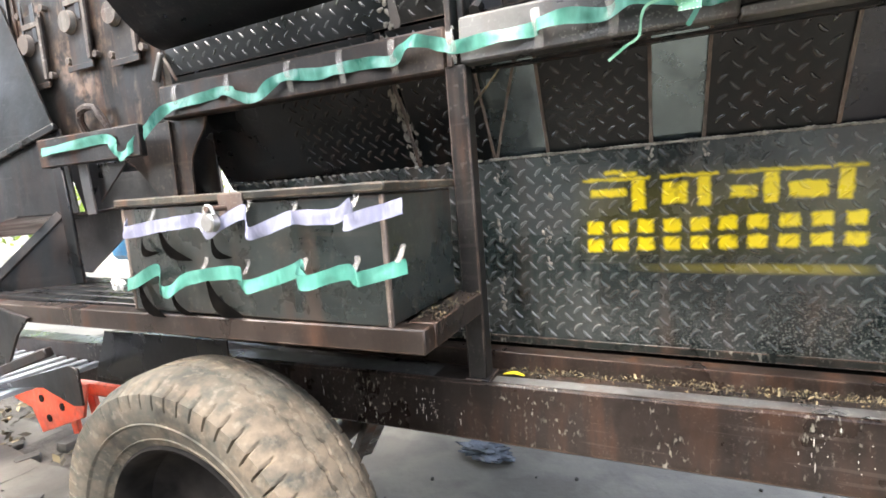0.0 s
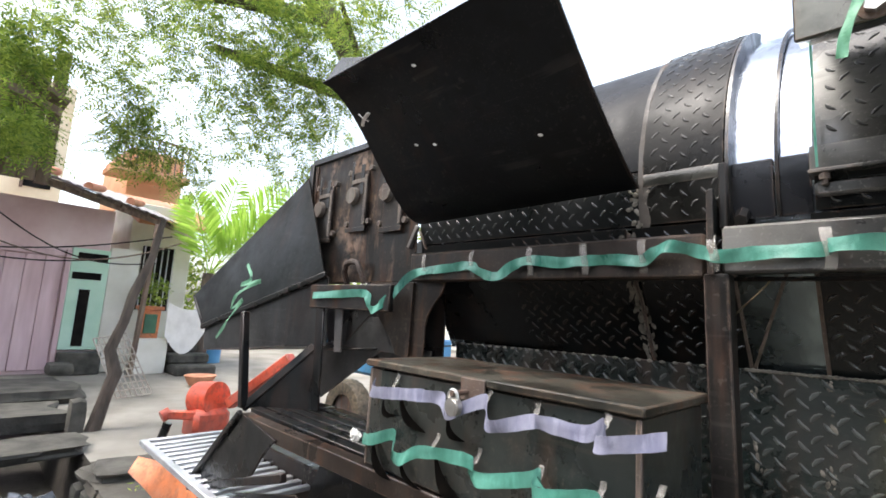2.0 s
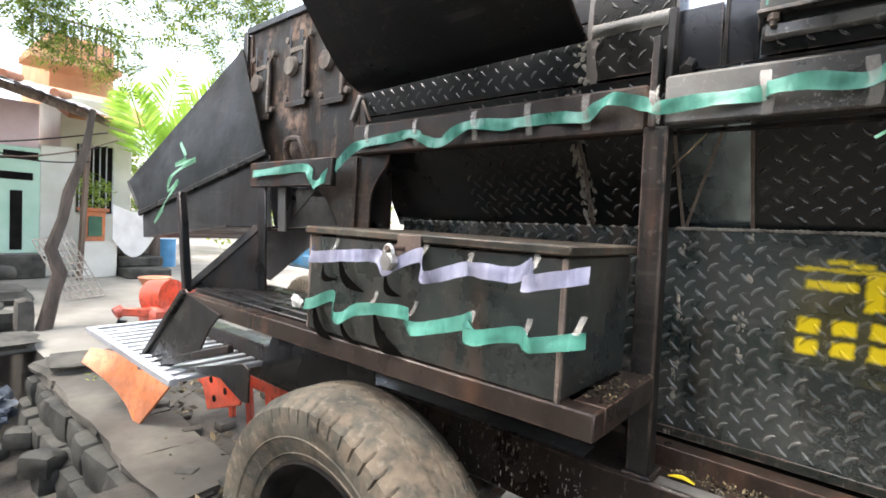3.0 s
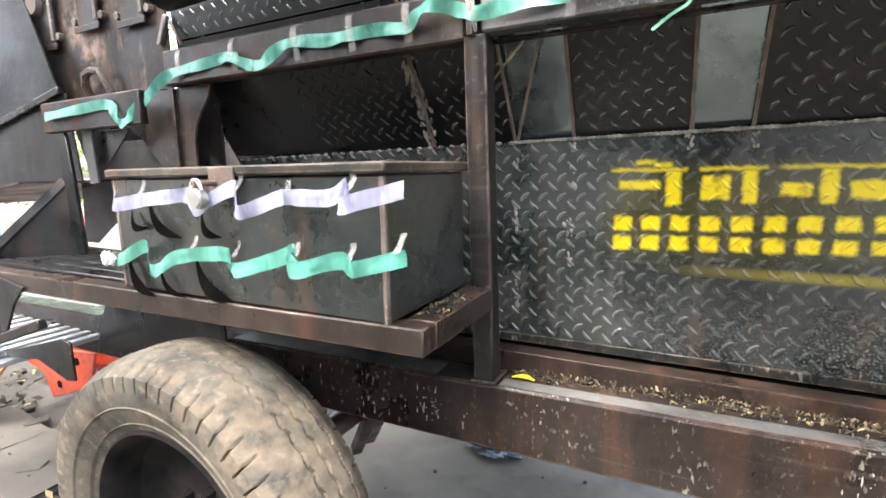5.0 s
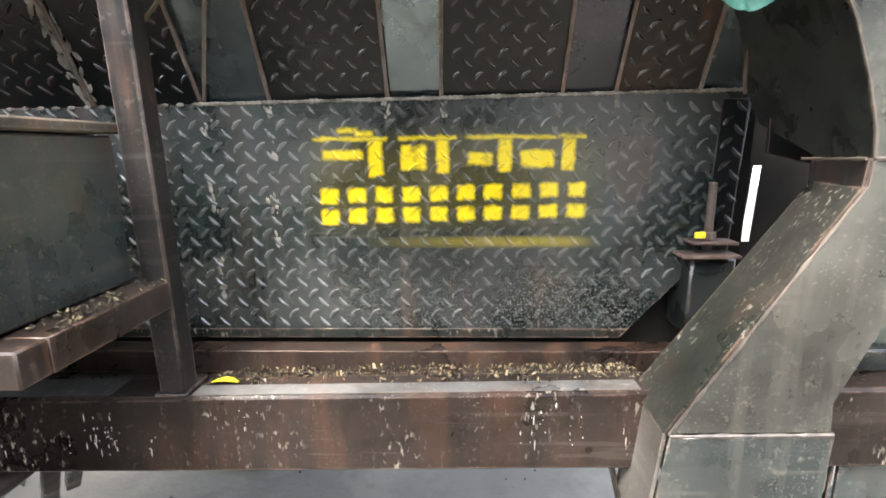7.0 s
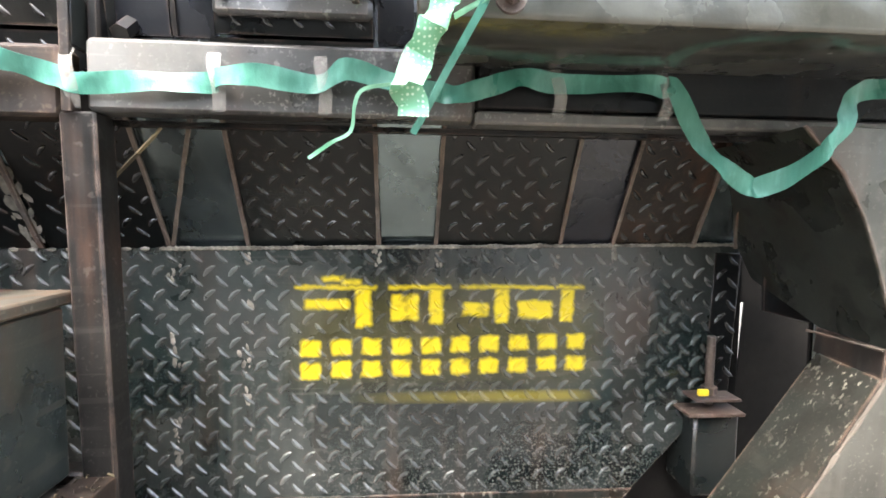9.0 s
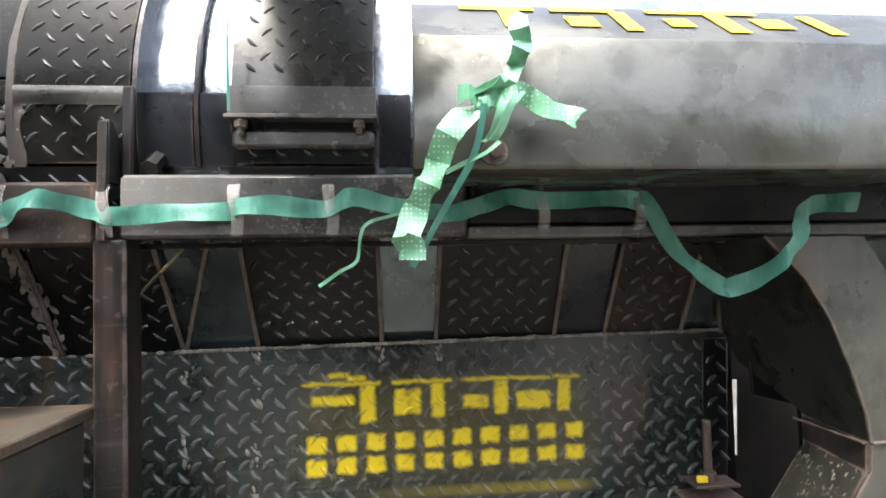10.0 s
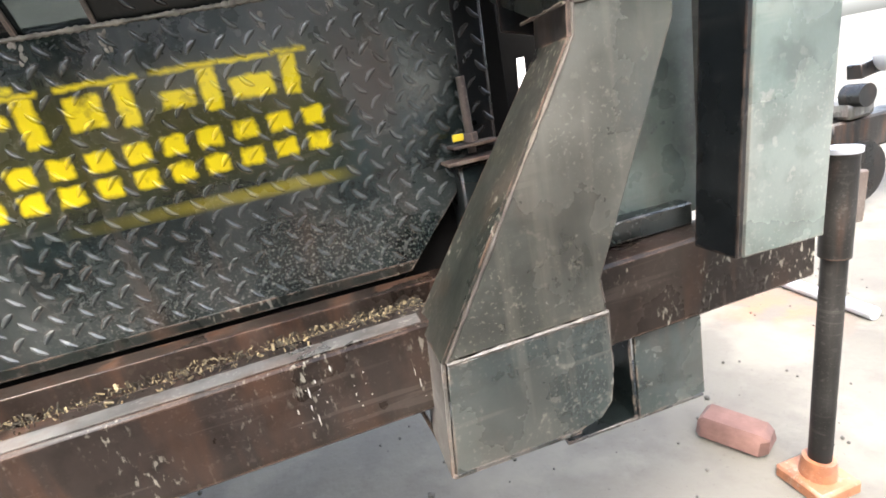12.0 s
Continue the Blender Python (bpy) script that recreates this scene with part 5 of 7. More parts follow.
    part("cheek_edge", bar((-1.666, 0.648, 0.882), (-2.055, 0.648, 0.558), 0.018, 0.02), BLACK, thresher)
    part("cheek_edge", bar((-2.04, 0.648, 0.550), (-1.34, 0.648, 0.765), 0.02, 0.025), BLACK, thresher)
    part("drop_plate", prism([(-1.72, 0.617), (-1.30, 0.728), (-1.262, 0.722), (-1.262, 0.628), (-1.30, 0.622), (-1.43, 0.655)], "y", 0.662, 0.668, 0.001), BLACK, thresher, "black plate hanging under the platform")
    part("rear_sheet", prism([(-1.60, 0.58), (-1.0, 0.58), (-1.0, 0.745), (-1.52, 0.735)], "y", 0.880, 0.886, 0.001), BLACK, thresher)


GREYBLACK = painted_steel("dull_grey_sheet", (0.020, 0.021, 0.022), dust=(0.14, 0.14, 0.13), dusty=0.15, rusty=0.15, rough=0.42, ior=1.4)
rear_end()


# ---- toolbox on the shelf ----
def toolbox():
    t = thing("toolbox", "dark painted steel toolbox with a lipped lid, padlocked", "toolbox", at=(-0.69, 0.77, 0.887))
    x0, x1, y0, y1, z0, z1 = -1.003, -0.359, 0.664, 0.930, 0.886, 1.105
    part("body", box(x0, x1, y0, y1, z0, z1, 0.004), BOXPAINT, t)
    part("lid", box(x0 - 0.010, x1 + 0.010, y0 - 0.010, y1 + 0.012, z1 + 0.002, z1 + 0.018, 0.003), LIDTOP, t, "lipped lid with dust and bird lime")
    part("edge_strip", box(x1 - 0.007, x1 + 0.002, y0 - 0.002, y0 + 0.007, z0, z1 - 0.002, 0.002), RUSTEDGE, t, "worn rusty corner edge")
    part("edge_strip", box(x0 - 0.002, x0 + 0.007, y0 - 0.002, y0 + 0.007, z0, z1 - 0.002, 0.002), RUSTEDGE, t)
    part("hasp", box(-0.700, -0.640, y0 - 0.016, y0 - 0.011, z1 - 0.026, z1 + 0.016, 0.002), RUST, t, "rusty hasp")
    part("staple", rod((-0.682, y0, z1 - 0.010), (-0.682, y0 - 0.058, z1 - 0.010), 0.005, seg=8), RUST, t)
    lock = thing("padlock", "round worn steel padlock through the toolbox hasp", "padlock", at=(-0.682, 0.62, 1.072))
    own = rod((-0.682, 0.622, 1.071), (-0.682, 0.604, 1.071), 0.0168, seg=28)
    bmesh.ops.bevel(own, geom=[e for e in own.edges if len(e.link_faces) == 2 and e.calc_face_angle(0) > 1], offset=0.003, segments=2, affect="EDGES")
    part("lock_body", own, STEEL, lock, smooth=False)
    own = tube([(-0.684 + 0.0115 * math.cos(math.pi * i / 14), 0.613, 1.085 + 0.016 * math.sin(math.pi * i / 14)) for i in range(15)], 0.0035, 8)
    part("shackle", own, STEEL, lock)


LIDTOP = painted_steel("toolbox_lid", (0.014, 0.014, 0.011), dust=(0.22, 0.19, 0.14), dusty=0.34, rusty=0.6, rough=0.46, ior=1.38)
RUSTEDGE = painted_steel("worn_edge", (0.10, 0.075, 0.06), dust=(0.30, 0.25, 0.20), dusty=0.7, rusty=0.6, rough=0.6)
toolbox()


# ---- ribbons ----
# near-black colour of the modelled ribbon shadows
RIBBON_SHADOW = plain("dried_leaf", (0.002, 0.002, 0.002), (0.006, 0.005, 0.004), 30, 0.85)
RIBBON_SHADOW.node_tree.nodes["Principled BSDF"].inputs["IOR"].default_value = 1.08
ribbon("ribbon", [(-0.967, 0.650, 1.072), (-0.955, 0.634, 1.056), (-0.860, 0.630, 1.066), (-0.770, 0.636, 1.074), (-0.728, 0.632, 1.074), (-0.712, 0.626, 1.052), (-0.676, 0.628, 1.068), (-0.630, 0.640, 1.086), (-0.620, 0.632, 1.056), (-0.600, 0.630, 1.050), (-0.528, 0.636, 1.072), (-0.512, 0.640, 1.073), (-0.430, 0.632, 1.073), (-0.402, 0.640, 1.089), (-0.415, 0.634, 1.063), (-0.375, 0.630, 1.070), (-0.318, 0.652, 1.084)], 0.026, WHITE_RIBBON, "lilac-white satin ribbon taped along the toolbox", group="festoon ribbons", square=0.15)
ribbon("ribbon", [(-1.000, 0.652, 0.942), (-0.940, 0.634, 0.956), (-0.862, 0.630, 0.982), (-0.876, 0.638, 0.942), (-0.842, 0.630, 0.937), (-0.785, 0.634, 0.965), (-0.654, 0.632, 0.979), (-0.656, 0.640, 0.956), (-0.620, 0.630, 0.956), (-0.528, 0.634, 0.982), (-0.514, 0.640, 0.990), (-0.519, 0.632, 0.966), (-0.490, 0.630, 0.966), (-0.420, 0.634, 0.984), (-0.406, 0.640, 0.974), (-0.384, 0.630, 0.975), (-0.317, 0.652, 0.992)], 0.026, GREEN_RIBBON, "sea-green satin ribbon taped along the toolbox", group="festoon ribbons", square=0.15)
for x, z in ((-0.903, 1.066), (-0.640, 1.075), (-0.538, 1.064), (-0.413, 1.076), (-0.770, 0.968), (-0.660, 0.965), (-0.527, 0.968), (-0.420, 0.972), (-0.335, 0.990)):
    own = sheet(lambda u, v: (x + 0.010 * u + 0.003 * v + 0.003 * noise.noise((x * 50, v * 4, 2)), 0.6600 - 0.014 * (1 - v) ** 2 - 0.004 * noise.noise((x * 40, u * 3, v * 6)), z + 0.008 + 0.026 * v), [0, 0.5, 1], [i / 6 for i in range(7)], 0.0003)
    tagged(part("tape_strip", own, TAPE), "clear adhesive tape strip holding a ribbon", "tape", "tape strips")
# thin dark crescents stand in for shadows the ribbons cast on the box
for a, c, w in (((-0.968, 0.955), (-0.898, 0.876), 0.026), ((-0.872, 0.945), (-0.801, 0.884), 0.013), ((-0.764, 0.957), (-0.674, 0.888), 0.030), ((-0.884, 1.064), (-0.798, 0.996), 0.022), ((-0.735, 1.050), (-0.690, 1.002), 0.016), ((-0.940, 1.040), (-0.890, 1.012), 0.016)):
    def blade(u, v):
        bow = math.sin(math.pi * u)
        wide = w * math.sin(math.pi * min(1.0, 0.06 + u ** 1.4)) ** 0.8 + 0.002
        return (a[0] + (c[0] - a[0]) * u - 0.012 * bow + wide * 0.7 * (v - 0.5), 0.657 - 0.006 * bow, a[1] + (c[1] - a[1]) * u - 0.014 * bow + wide * 0.7 * (v - 0.5))
    own = sheet(blade, [i / 8 for i in range(9)], [0, 0.5, 1], 0.0006)
    tagged(part("dried_leaf", own, RIBBON_SHADOW), "dark crescent standing in for a ribbon's shadow on the toolbox", "leaf", "dried leaves")
own = bmesh.new()
bmesh.ops.create_icosphere(own, subdivisions=3, radius=1.0)
for v in own.verts:
    v.co *= 0.7 + 0.6 * noise.noise(v.co * 2.7)
    v.co = Vector((v.co.x * 0.022, v.co.y * 0.014, v.co.z * 0.018)) + Vector((-1.022, 0.646, 0.945))
tagged(part("crumpled_scrap", own, CLOTH), "crumpled white plastic scrap tied to the green ribbon", "scrap")
ribbon("ribbon", [(-1.607, 0.836, 1.278), (-1.437, 0.832, 1.285), (-1.295, 0.836, 1.288), (-1.272, 0.838, 1.254), (-1.253, 0.840, 1.239), (-1.214, 0.845, 1.262), (-1.180, 0.865, 1.300), (-1.165, 0.900, 1.345), (-1.120, 0.912, 1.362), (-0.997, 0.912, 1.370), (-0.929, 0.910, 1.374), (-0.880, 0.902, 1.352), (-0.824, 0.896, 1.341), (-0.785, 0.904, 1.366), (-0.739, 0.912, 1.381), (-0.653, 0.912, 1.372), (-0.595, 0.914, 1.375), (-0.517, 0.912, 1.374), (-0.463, 0.912, 1.370), (-0.435, 0.900, 1.382), (-0.400, 0.892, 1.393), (-0.345, 0.914, 1.380), (-0.319, 0.912, 1.372), (-0.248, 0.910, 1.376), (-0.172, 0.916, 1.378), (-0.160, 0.906, 1.383), (-0.110, 0.892, 1.383), (-0.046, 0.914, 1.380), (-0.008, 0.892, 1.393), (0.042, 0.900, 1.383), (0.096, 0.914, 1.376), (0.127, 0.912, 1.373), (0.167, 0.910, 1.383), (0.206, 0.904, 1.394), (0.254, 0.914, 1.390), (0.360, 0.908, 1.392), (0.393, 0.912, 1.388), (0.403, 0.909, 1.388), (0.438, 0.907, 1.324), (0.479, 0.906, 1.285), (0.508, 0.904, 1.265), (0.516, 0.903, 1.264), (0.538, 0.876, 1.278), (0.541, 0.829, 1.303), (0.559, 0.827, 1.333), (0.569, 0.827, 1.363), (0.590, 0.827, 1.372), (0.642, 0.827, 1.373)], 0.026, GREEN_RIBBON, "sea-green satin ribbon festooned along the top rail", group="festoon ribbons", square=0.75)
ribbon("ribbon", [(-1.953, 0.735, 1.389), (-1.893, 0.730, 1.331), (-1.967, 0.725, 1.307), (-1.815, 0.732, 1.322), (-1.913, 0.727, 1.297), (-2.000, 0.722, 1.262), (-2.044, 0.729, 1.213), (-1.936, 0.724, 1.250), (-2.031, 0.719, 1.176), (-2.095, 0.726, 1.137), (-2.149, 0.721, 1.088)], 0.014, LIGHT_RIBBON, "torn crumpled green ribbon hanging on the straw chute", group="festoon ribbons")
for x in (-1.125, -0.935, -0.745, -0.600, -0.470, -0.340, -0.172, -0.046, 0.245, 0.385):
    own = sheet(lambda u, v: (x + 0.016 * u + 0.004 * math.sin(v * 5), 0.9205 - 0.012 * math.sin(v * 3.1), 1.345 + 0.07 * v), [0, 1], [i / 6 for i in range(7)], 0.0004)
    tagged(part("tape_strip", own, TAPE), "clear adhesive tape strip holding a ribbon", "tape", "tape strips")
ribbon("ribbon", [(0.090, 0.850, 1.376), (0.052, 0.830, 1.362), (0.021, 0.810, 1.350), (0.012, 0.804, 1.333), (0.008, 0.802, 1.306), (-0.011, 0.800, 1.294), (-0.033, 0.800, 1.278)], 0.004, LIGHT_RIBBON, "thin pale twisted ribbon end hanging from the rail", group="festoon ribbons")
ribbon("ribbon", [(-0.172, 0.880, 1.90), (-0.174, 0.905, 1.70), (-0.175, 0.912, 1.60), (-0.174, 0.915, 1.515)], 0.004, GREEN_RIBBON, "thin green ribbon strand hanging by the cover plate", group="festoon ribbons", tilt=(1, 0, 0))
ribbon("ribbon", [(-0.075, 0.536, 1.600), (-0.090, 0.535, 1.570), (-0.101, 0.536, 1.540), (-0.105, 0.537, 1.515)], 0.010, LIGHT_RIBBON, "pointed light green ribbon end hanging from the hood lip", group="festoon ribbons", tilt=(1, 0, 0))
# the knotted bow on the cover
bow = thing("ribbon_bow", "knotted light green dotted ribbon bow on the cover bolt", "bow", at=(0.155, 0.72, 1.40))


def bow_strip(points, width, tilt, mat=LIGHT_RIBBON, notch=0.0):
    ob = ribbon("bow_tail", points, width, mat, "", "", tilt, steps=3, notch=notch)
    ob.parent = bow
    ob.matrix_parent_inverse = Matrix.Translation(-bow.location)
    for key in ("label", "category", "group"):
        if key in ob:
            del ob[key]


bow_strip([(0.138, 0.712, 1.456), (0.123, 0.700, 1.443), (0.104, 0.690, 1.419), (0.095, 0.706, 1.397), (0.085, 0.694, 1.374), (0.075, 0.708, 1.354), (0.066, 0.696, 1.329), (0.062, 0.704, 1.325), (0.070, 0.712, 1.317), (0.070, 0.708, 1.304)], 0.027, (1, 0, 0.45), DOTTED_RIBBON)
bow_strip([(0.143, 0.712, 1.456), (0.155, 0.702, 1.458), (0.171, 0.694, 1.461), (0.185, 0.706, 1.460), (0.200, 0.696, 1.446), (0.220, 0.706, 1.445), (0.234, 0.700, 1.437)], 0.021, (0.15, 0, 1), DOTTED_RIBBON, 0.5)
bow_strip([(0.130, 0.712, 1.462), (0.149, 0.702, 1.466), (0.163, 0.696, 1.474), (0.172, 0.706, 1.492), (0.175, 0.692, 1.501), (0.181, 0.708, 1.516), (0.175, 0.700, 1.525), (0.176, 0.708, 1.540)], 0.020, (1, 0, 0.25), LIGHT_RIBBON, -0.6)
bow_strip([(0.115, 0.706, 1.461), (0.124, 0.694, 1.461), (0.134, 0.704, 1.459), (0.149, 0.700, 1.465), (0.161, 0.708, 1.474)], 0.020, (0, 0, 1))
bow_strip([(0.176, 0.698, 1.464), (0.164, 0.690, 1.448), (0.156, 0.696, 1.429), (0.147, 0.702, 1.417), (0.140, 0.710, 1.419)], 0.009, (1, 0.2, 0.3))
bow_strip([(0.164, 0.704, 1.465), (0.155, 0.694, 1.445), (0.150, 0.700, 1.427), (0.145, 0.708, 1.419)], 0.010, (1, 0, 0.1))
bow_strip([(0.154, 0.700, 1.415), (0.141, 0.704, 1.405), (0.123, 0.712, 1.398), (0.104, 0.722, 1.390)], 0.005, (0.3, 0, 1))
bow_strip([(0.139, 0.696, 1.450), (0.136, 0.700, 1.427), (0.129, 0.708, 1.401), (0.115, 0.720, 1.376), (0.098, 0.735, 1.347), (0.083, 0.748, 1.319), (0.070, 0.757, 1.298)], 0.007, (1, 0, 0), GREEN_RIBBON)
own = bmesh.new()
bmesh.ops.create_icosphere(own, subdivisions=3, radius=1.0)
for v in own.verts:
    v.co *= 0.85 + 0.35 * noise.noise(v.co * 2.3)
    v.co = Vector((v.co.x * 0.010, v.co.y * 0.008, v.co.z * 0.013)) + Vector((0.141, 0.704, 1.452))
part("knot", own, LIGHT_RIBBON, bow)


# ---- surroundings ----
def leaf_cloud(lumps, count, size, seed, droop=0.5):
    """Many small pointed leaves scattered in uneven lumps (centre, rx, ry, rz)."""
    rnd = random.Random(seed)
    verts, faces = [], []
    for (cx, cy, cz), rx, ry_, rz_ in lumps:
        for k in range(count):
            while True:
                p = Vector((rnd.uniform(-1, 1), rnd.uniform(-1, 1), rnd.uniform(-1, 1)))
                if p.length < 1:
                    break
            q = Vector((cx + p.x * rx, cy + p.y * ry_, cz + p.z * rz_))
            if noise.noise(q * 2.2) < -0.12:
                continue
            d = Vector((rnd.gauss(0, 1), rnd.gauss(0, 1), rnd.gauss(-droop, 0.6))).normalized()
            s = d.cross(Vector((rnd.gauss(0, 1), rnd.gauss(0, 1), rnd.gauss(0, 1)))).normalized()
            L = size * rnd.uniform(0.7, 1.4)
            i = len(verts)
            verts += [q, q + d * L * 0.45 + s * L * 0.17, q + d * L, q + d * L * 0.45 - s * L * 0.17]
            faces.append((i, i + 1, i + 2, i + 3))
    me = bmesh.new()
    vs = [me.verts.new(v) for v in verts]
    for f in faces:
        me.faces.new([vs[i] for i in f])
    return me


def house():
    """Low pink house with a mint side wall and a sheet roof."""
    h = thing("house", "low pink limewashed house with mint trim and sheet roof", "house", at=(-9.6, 0.9, 0))
    part("wall", box(-12.5, -9.50, -3.5, 1.86, 0, 2.62, 0.01), PINK, h, "pink limewashed wall")
    part("side_wall", box(-9.95, -9.46, 1.87, 2.30, 0, 2.02, 0.01), CREAM, h, "cream and mint side wall")
    part("mint_wall", box(-9.49, -9.44, 1.36, 1.865, 0.36, 1.95, 0.01), MINT, h, "mint green door surround")
    part("door_slot", box(-9.438, -9.425, 1.52, 1.66, 0.42, 1.30, 0.004), SHADE_BLACK, h)
    part("door_slot", box(-9.438, -9.425, 1.40, 1.78, 1.46, 1.57, 0.004), SHADE_BLACK, h)
    part("door_slot", box(-9.438, -9.425, 1.44, 1.84, 1.76, 1.88, 0.004), SHADE_BLACK, h)
    for k in range(4):
        y = 0.36 + 0.23 * k
        part("door_board", box(-9.49, -9.46, y, y + 0.224, 0.06, 1.78, 0.006), PINKWOOD, h, "faded pink door board")
    part("door_post", box(-9.49, -9.40, 1.285, 1.355, 0, 1.90, 0.01), PINKWOOD, h)
    part("lintel", box(-9.49, -9.43, 0.30, 1.283, 1.79, 1.88, 0.01), PINKWOOD, h)
    part("plinth", box(-9.43, -9.2, 1.36, 1.90, 0, 0.34, 0.02), STONE, h)
    fa, fb, ra, rb2 = Vector((-7.7, -1.47, 3.20)), Vector((-9.1, 2.70, 2.54)), Vector((-12.0, -3.2, 3.9)), Vector((-12.6, 2.5, 3.5))
    place = lambda u, v: fa.lerp(fb, u).lerp(ra.lerp(rb2, u), v)
    roof = part("roof", sheet(lambda u, v: tuple(place(u, v) + Vector((0, 0, 0.009 * math.sin(u * 190)))), [i / 150 for i in range(151)], [0, 0.3, 1], 0.008), ROOFSHEET, h, "rusty grey corrugated roof sheet")
    for k in range(11):
        u = 0.02 + 0.096 * k
        part("rafter", bar(place(u, 0.015) - Vector((0, 0, 0.07)), place(u, 0.75) - Vector((0, 0, 0.07)), 0.05, 0.06), WOOD, roof)
    part("eave_board", bar(place(0, 0.04) - Vector((0, 0, 0.12)), place(1, 0.04) - Vector((0, 0, 0.12)), 0.04, 0.07), WOOD, h)
    for k in range(3):
        c = place(0.55 + 0.15 * k, 0.10 + 0.02 * (k % 3)) + Vector((0, 0, 0.05))
        part("ridge_tile", rod(c, c + Vector((-0.35, 0.25, 0.06)), 0.07, 0.06, seg=10), TERRACOTTA, roof, "loose terracotta tile on the roof")
    part("eave_post", bar((-8.75, 2.20, 0.0), (-8.6, 2.26, 2.40), 0.06), WOOD, h)


house()


def overhang():
    """Dark plank canopy with creepers above the pink house."""
    t = thing("plank_canopy", "dark plank canopy overgrown with green creeper", "canopy", at=(-8, 0, 3))
    part("boards", bar((-8.0, -1.2, 4.45), (-8.0, 0.80, 3.62), 0.9, 0.06), WOOD, t)
    part("beam", bar((-7.6, -0.6, 3.9), (-7.6, 0.74, 3.45), 0.10, 0.10), WOOD, t)
    part("post", bar((-8.0, 0.70, 2.6), (-8.0, 0.72, 4.4), 0.14, 0.14), WOOD, t)
    part("back", box(-8.5, -8.4, -1.5, 0.66, 2.7, 4.4, 0.01), WOOD, t)
    part("creeper", leaf_cloud([((-7.7, 0.1, 4.0), 0.3, 0.6, 0.35), ((-7.6, 0.2, 3.05), 0.3, 0.5, 0.3)], 700, 0.11, 31), LEAF, t)


overhang()


def upper_building():
    b = thing("apartment_building", "orange and cream upper storey building behind the trees", "building", at=(-16, 3, 0))
    part("wall", box(-19, -14.5, 0.6, 1.7, 0, 6.2, 0.02), YELLOWWASH, b)
    part("wall", box(-18.5, -15.5, 3.2, 4.6, 0, 5.4, 0.02), TERRACOTTA_WALL, b, "orange painted wall")
    part("balcony", box(-15.4, -14.2, 2.6, 4.4, 4.4, 4.55, 0.01), TERRACOTTA_WALL, b)
    for k in range(12):
        part("baluster", rod((-14.25, 2.65 + 0.15 * k, 4.55), (-14.25, 2.65 + 0.15 * k, 5.4), 0.02, seg=6), WOOD, b)
    part("handrail", rod((-14.25, 2.6, 5.4), (-14.25, 4.4, 5.4), 0.03, seg=8), WOOD, b)
    w = part("window", box(-14.52, -14.46, 1.0, 1.5, 3.6, 4.6, 0.01), SHADE_BLACK, b)
    part("window_frame", box(-14.47, -14.43, 0.94, 1.0, 3.55, 4.65, 0.01), WOOD, w)


YELLOWWASH = plain("yellow_wash", (0.66, 0.55, 0.36), (0.80, 0.70, 0.50), 1.5, 0.9)
TERRACOTTA_WALL = plain("orange_wash", (0.52, 0.25, 0.14), (0.66, 0.38, 0.22), 1.5, 0.9)
upper_building()


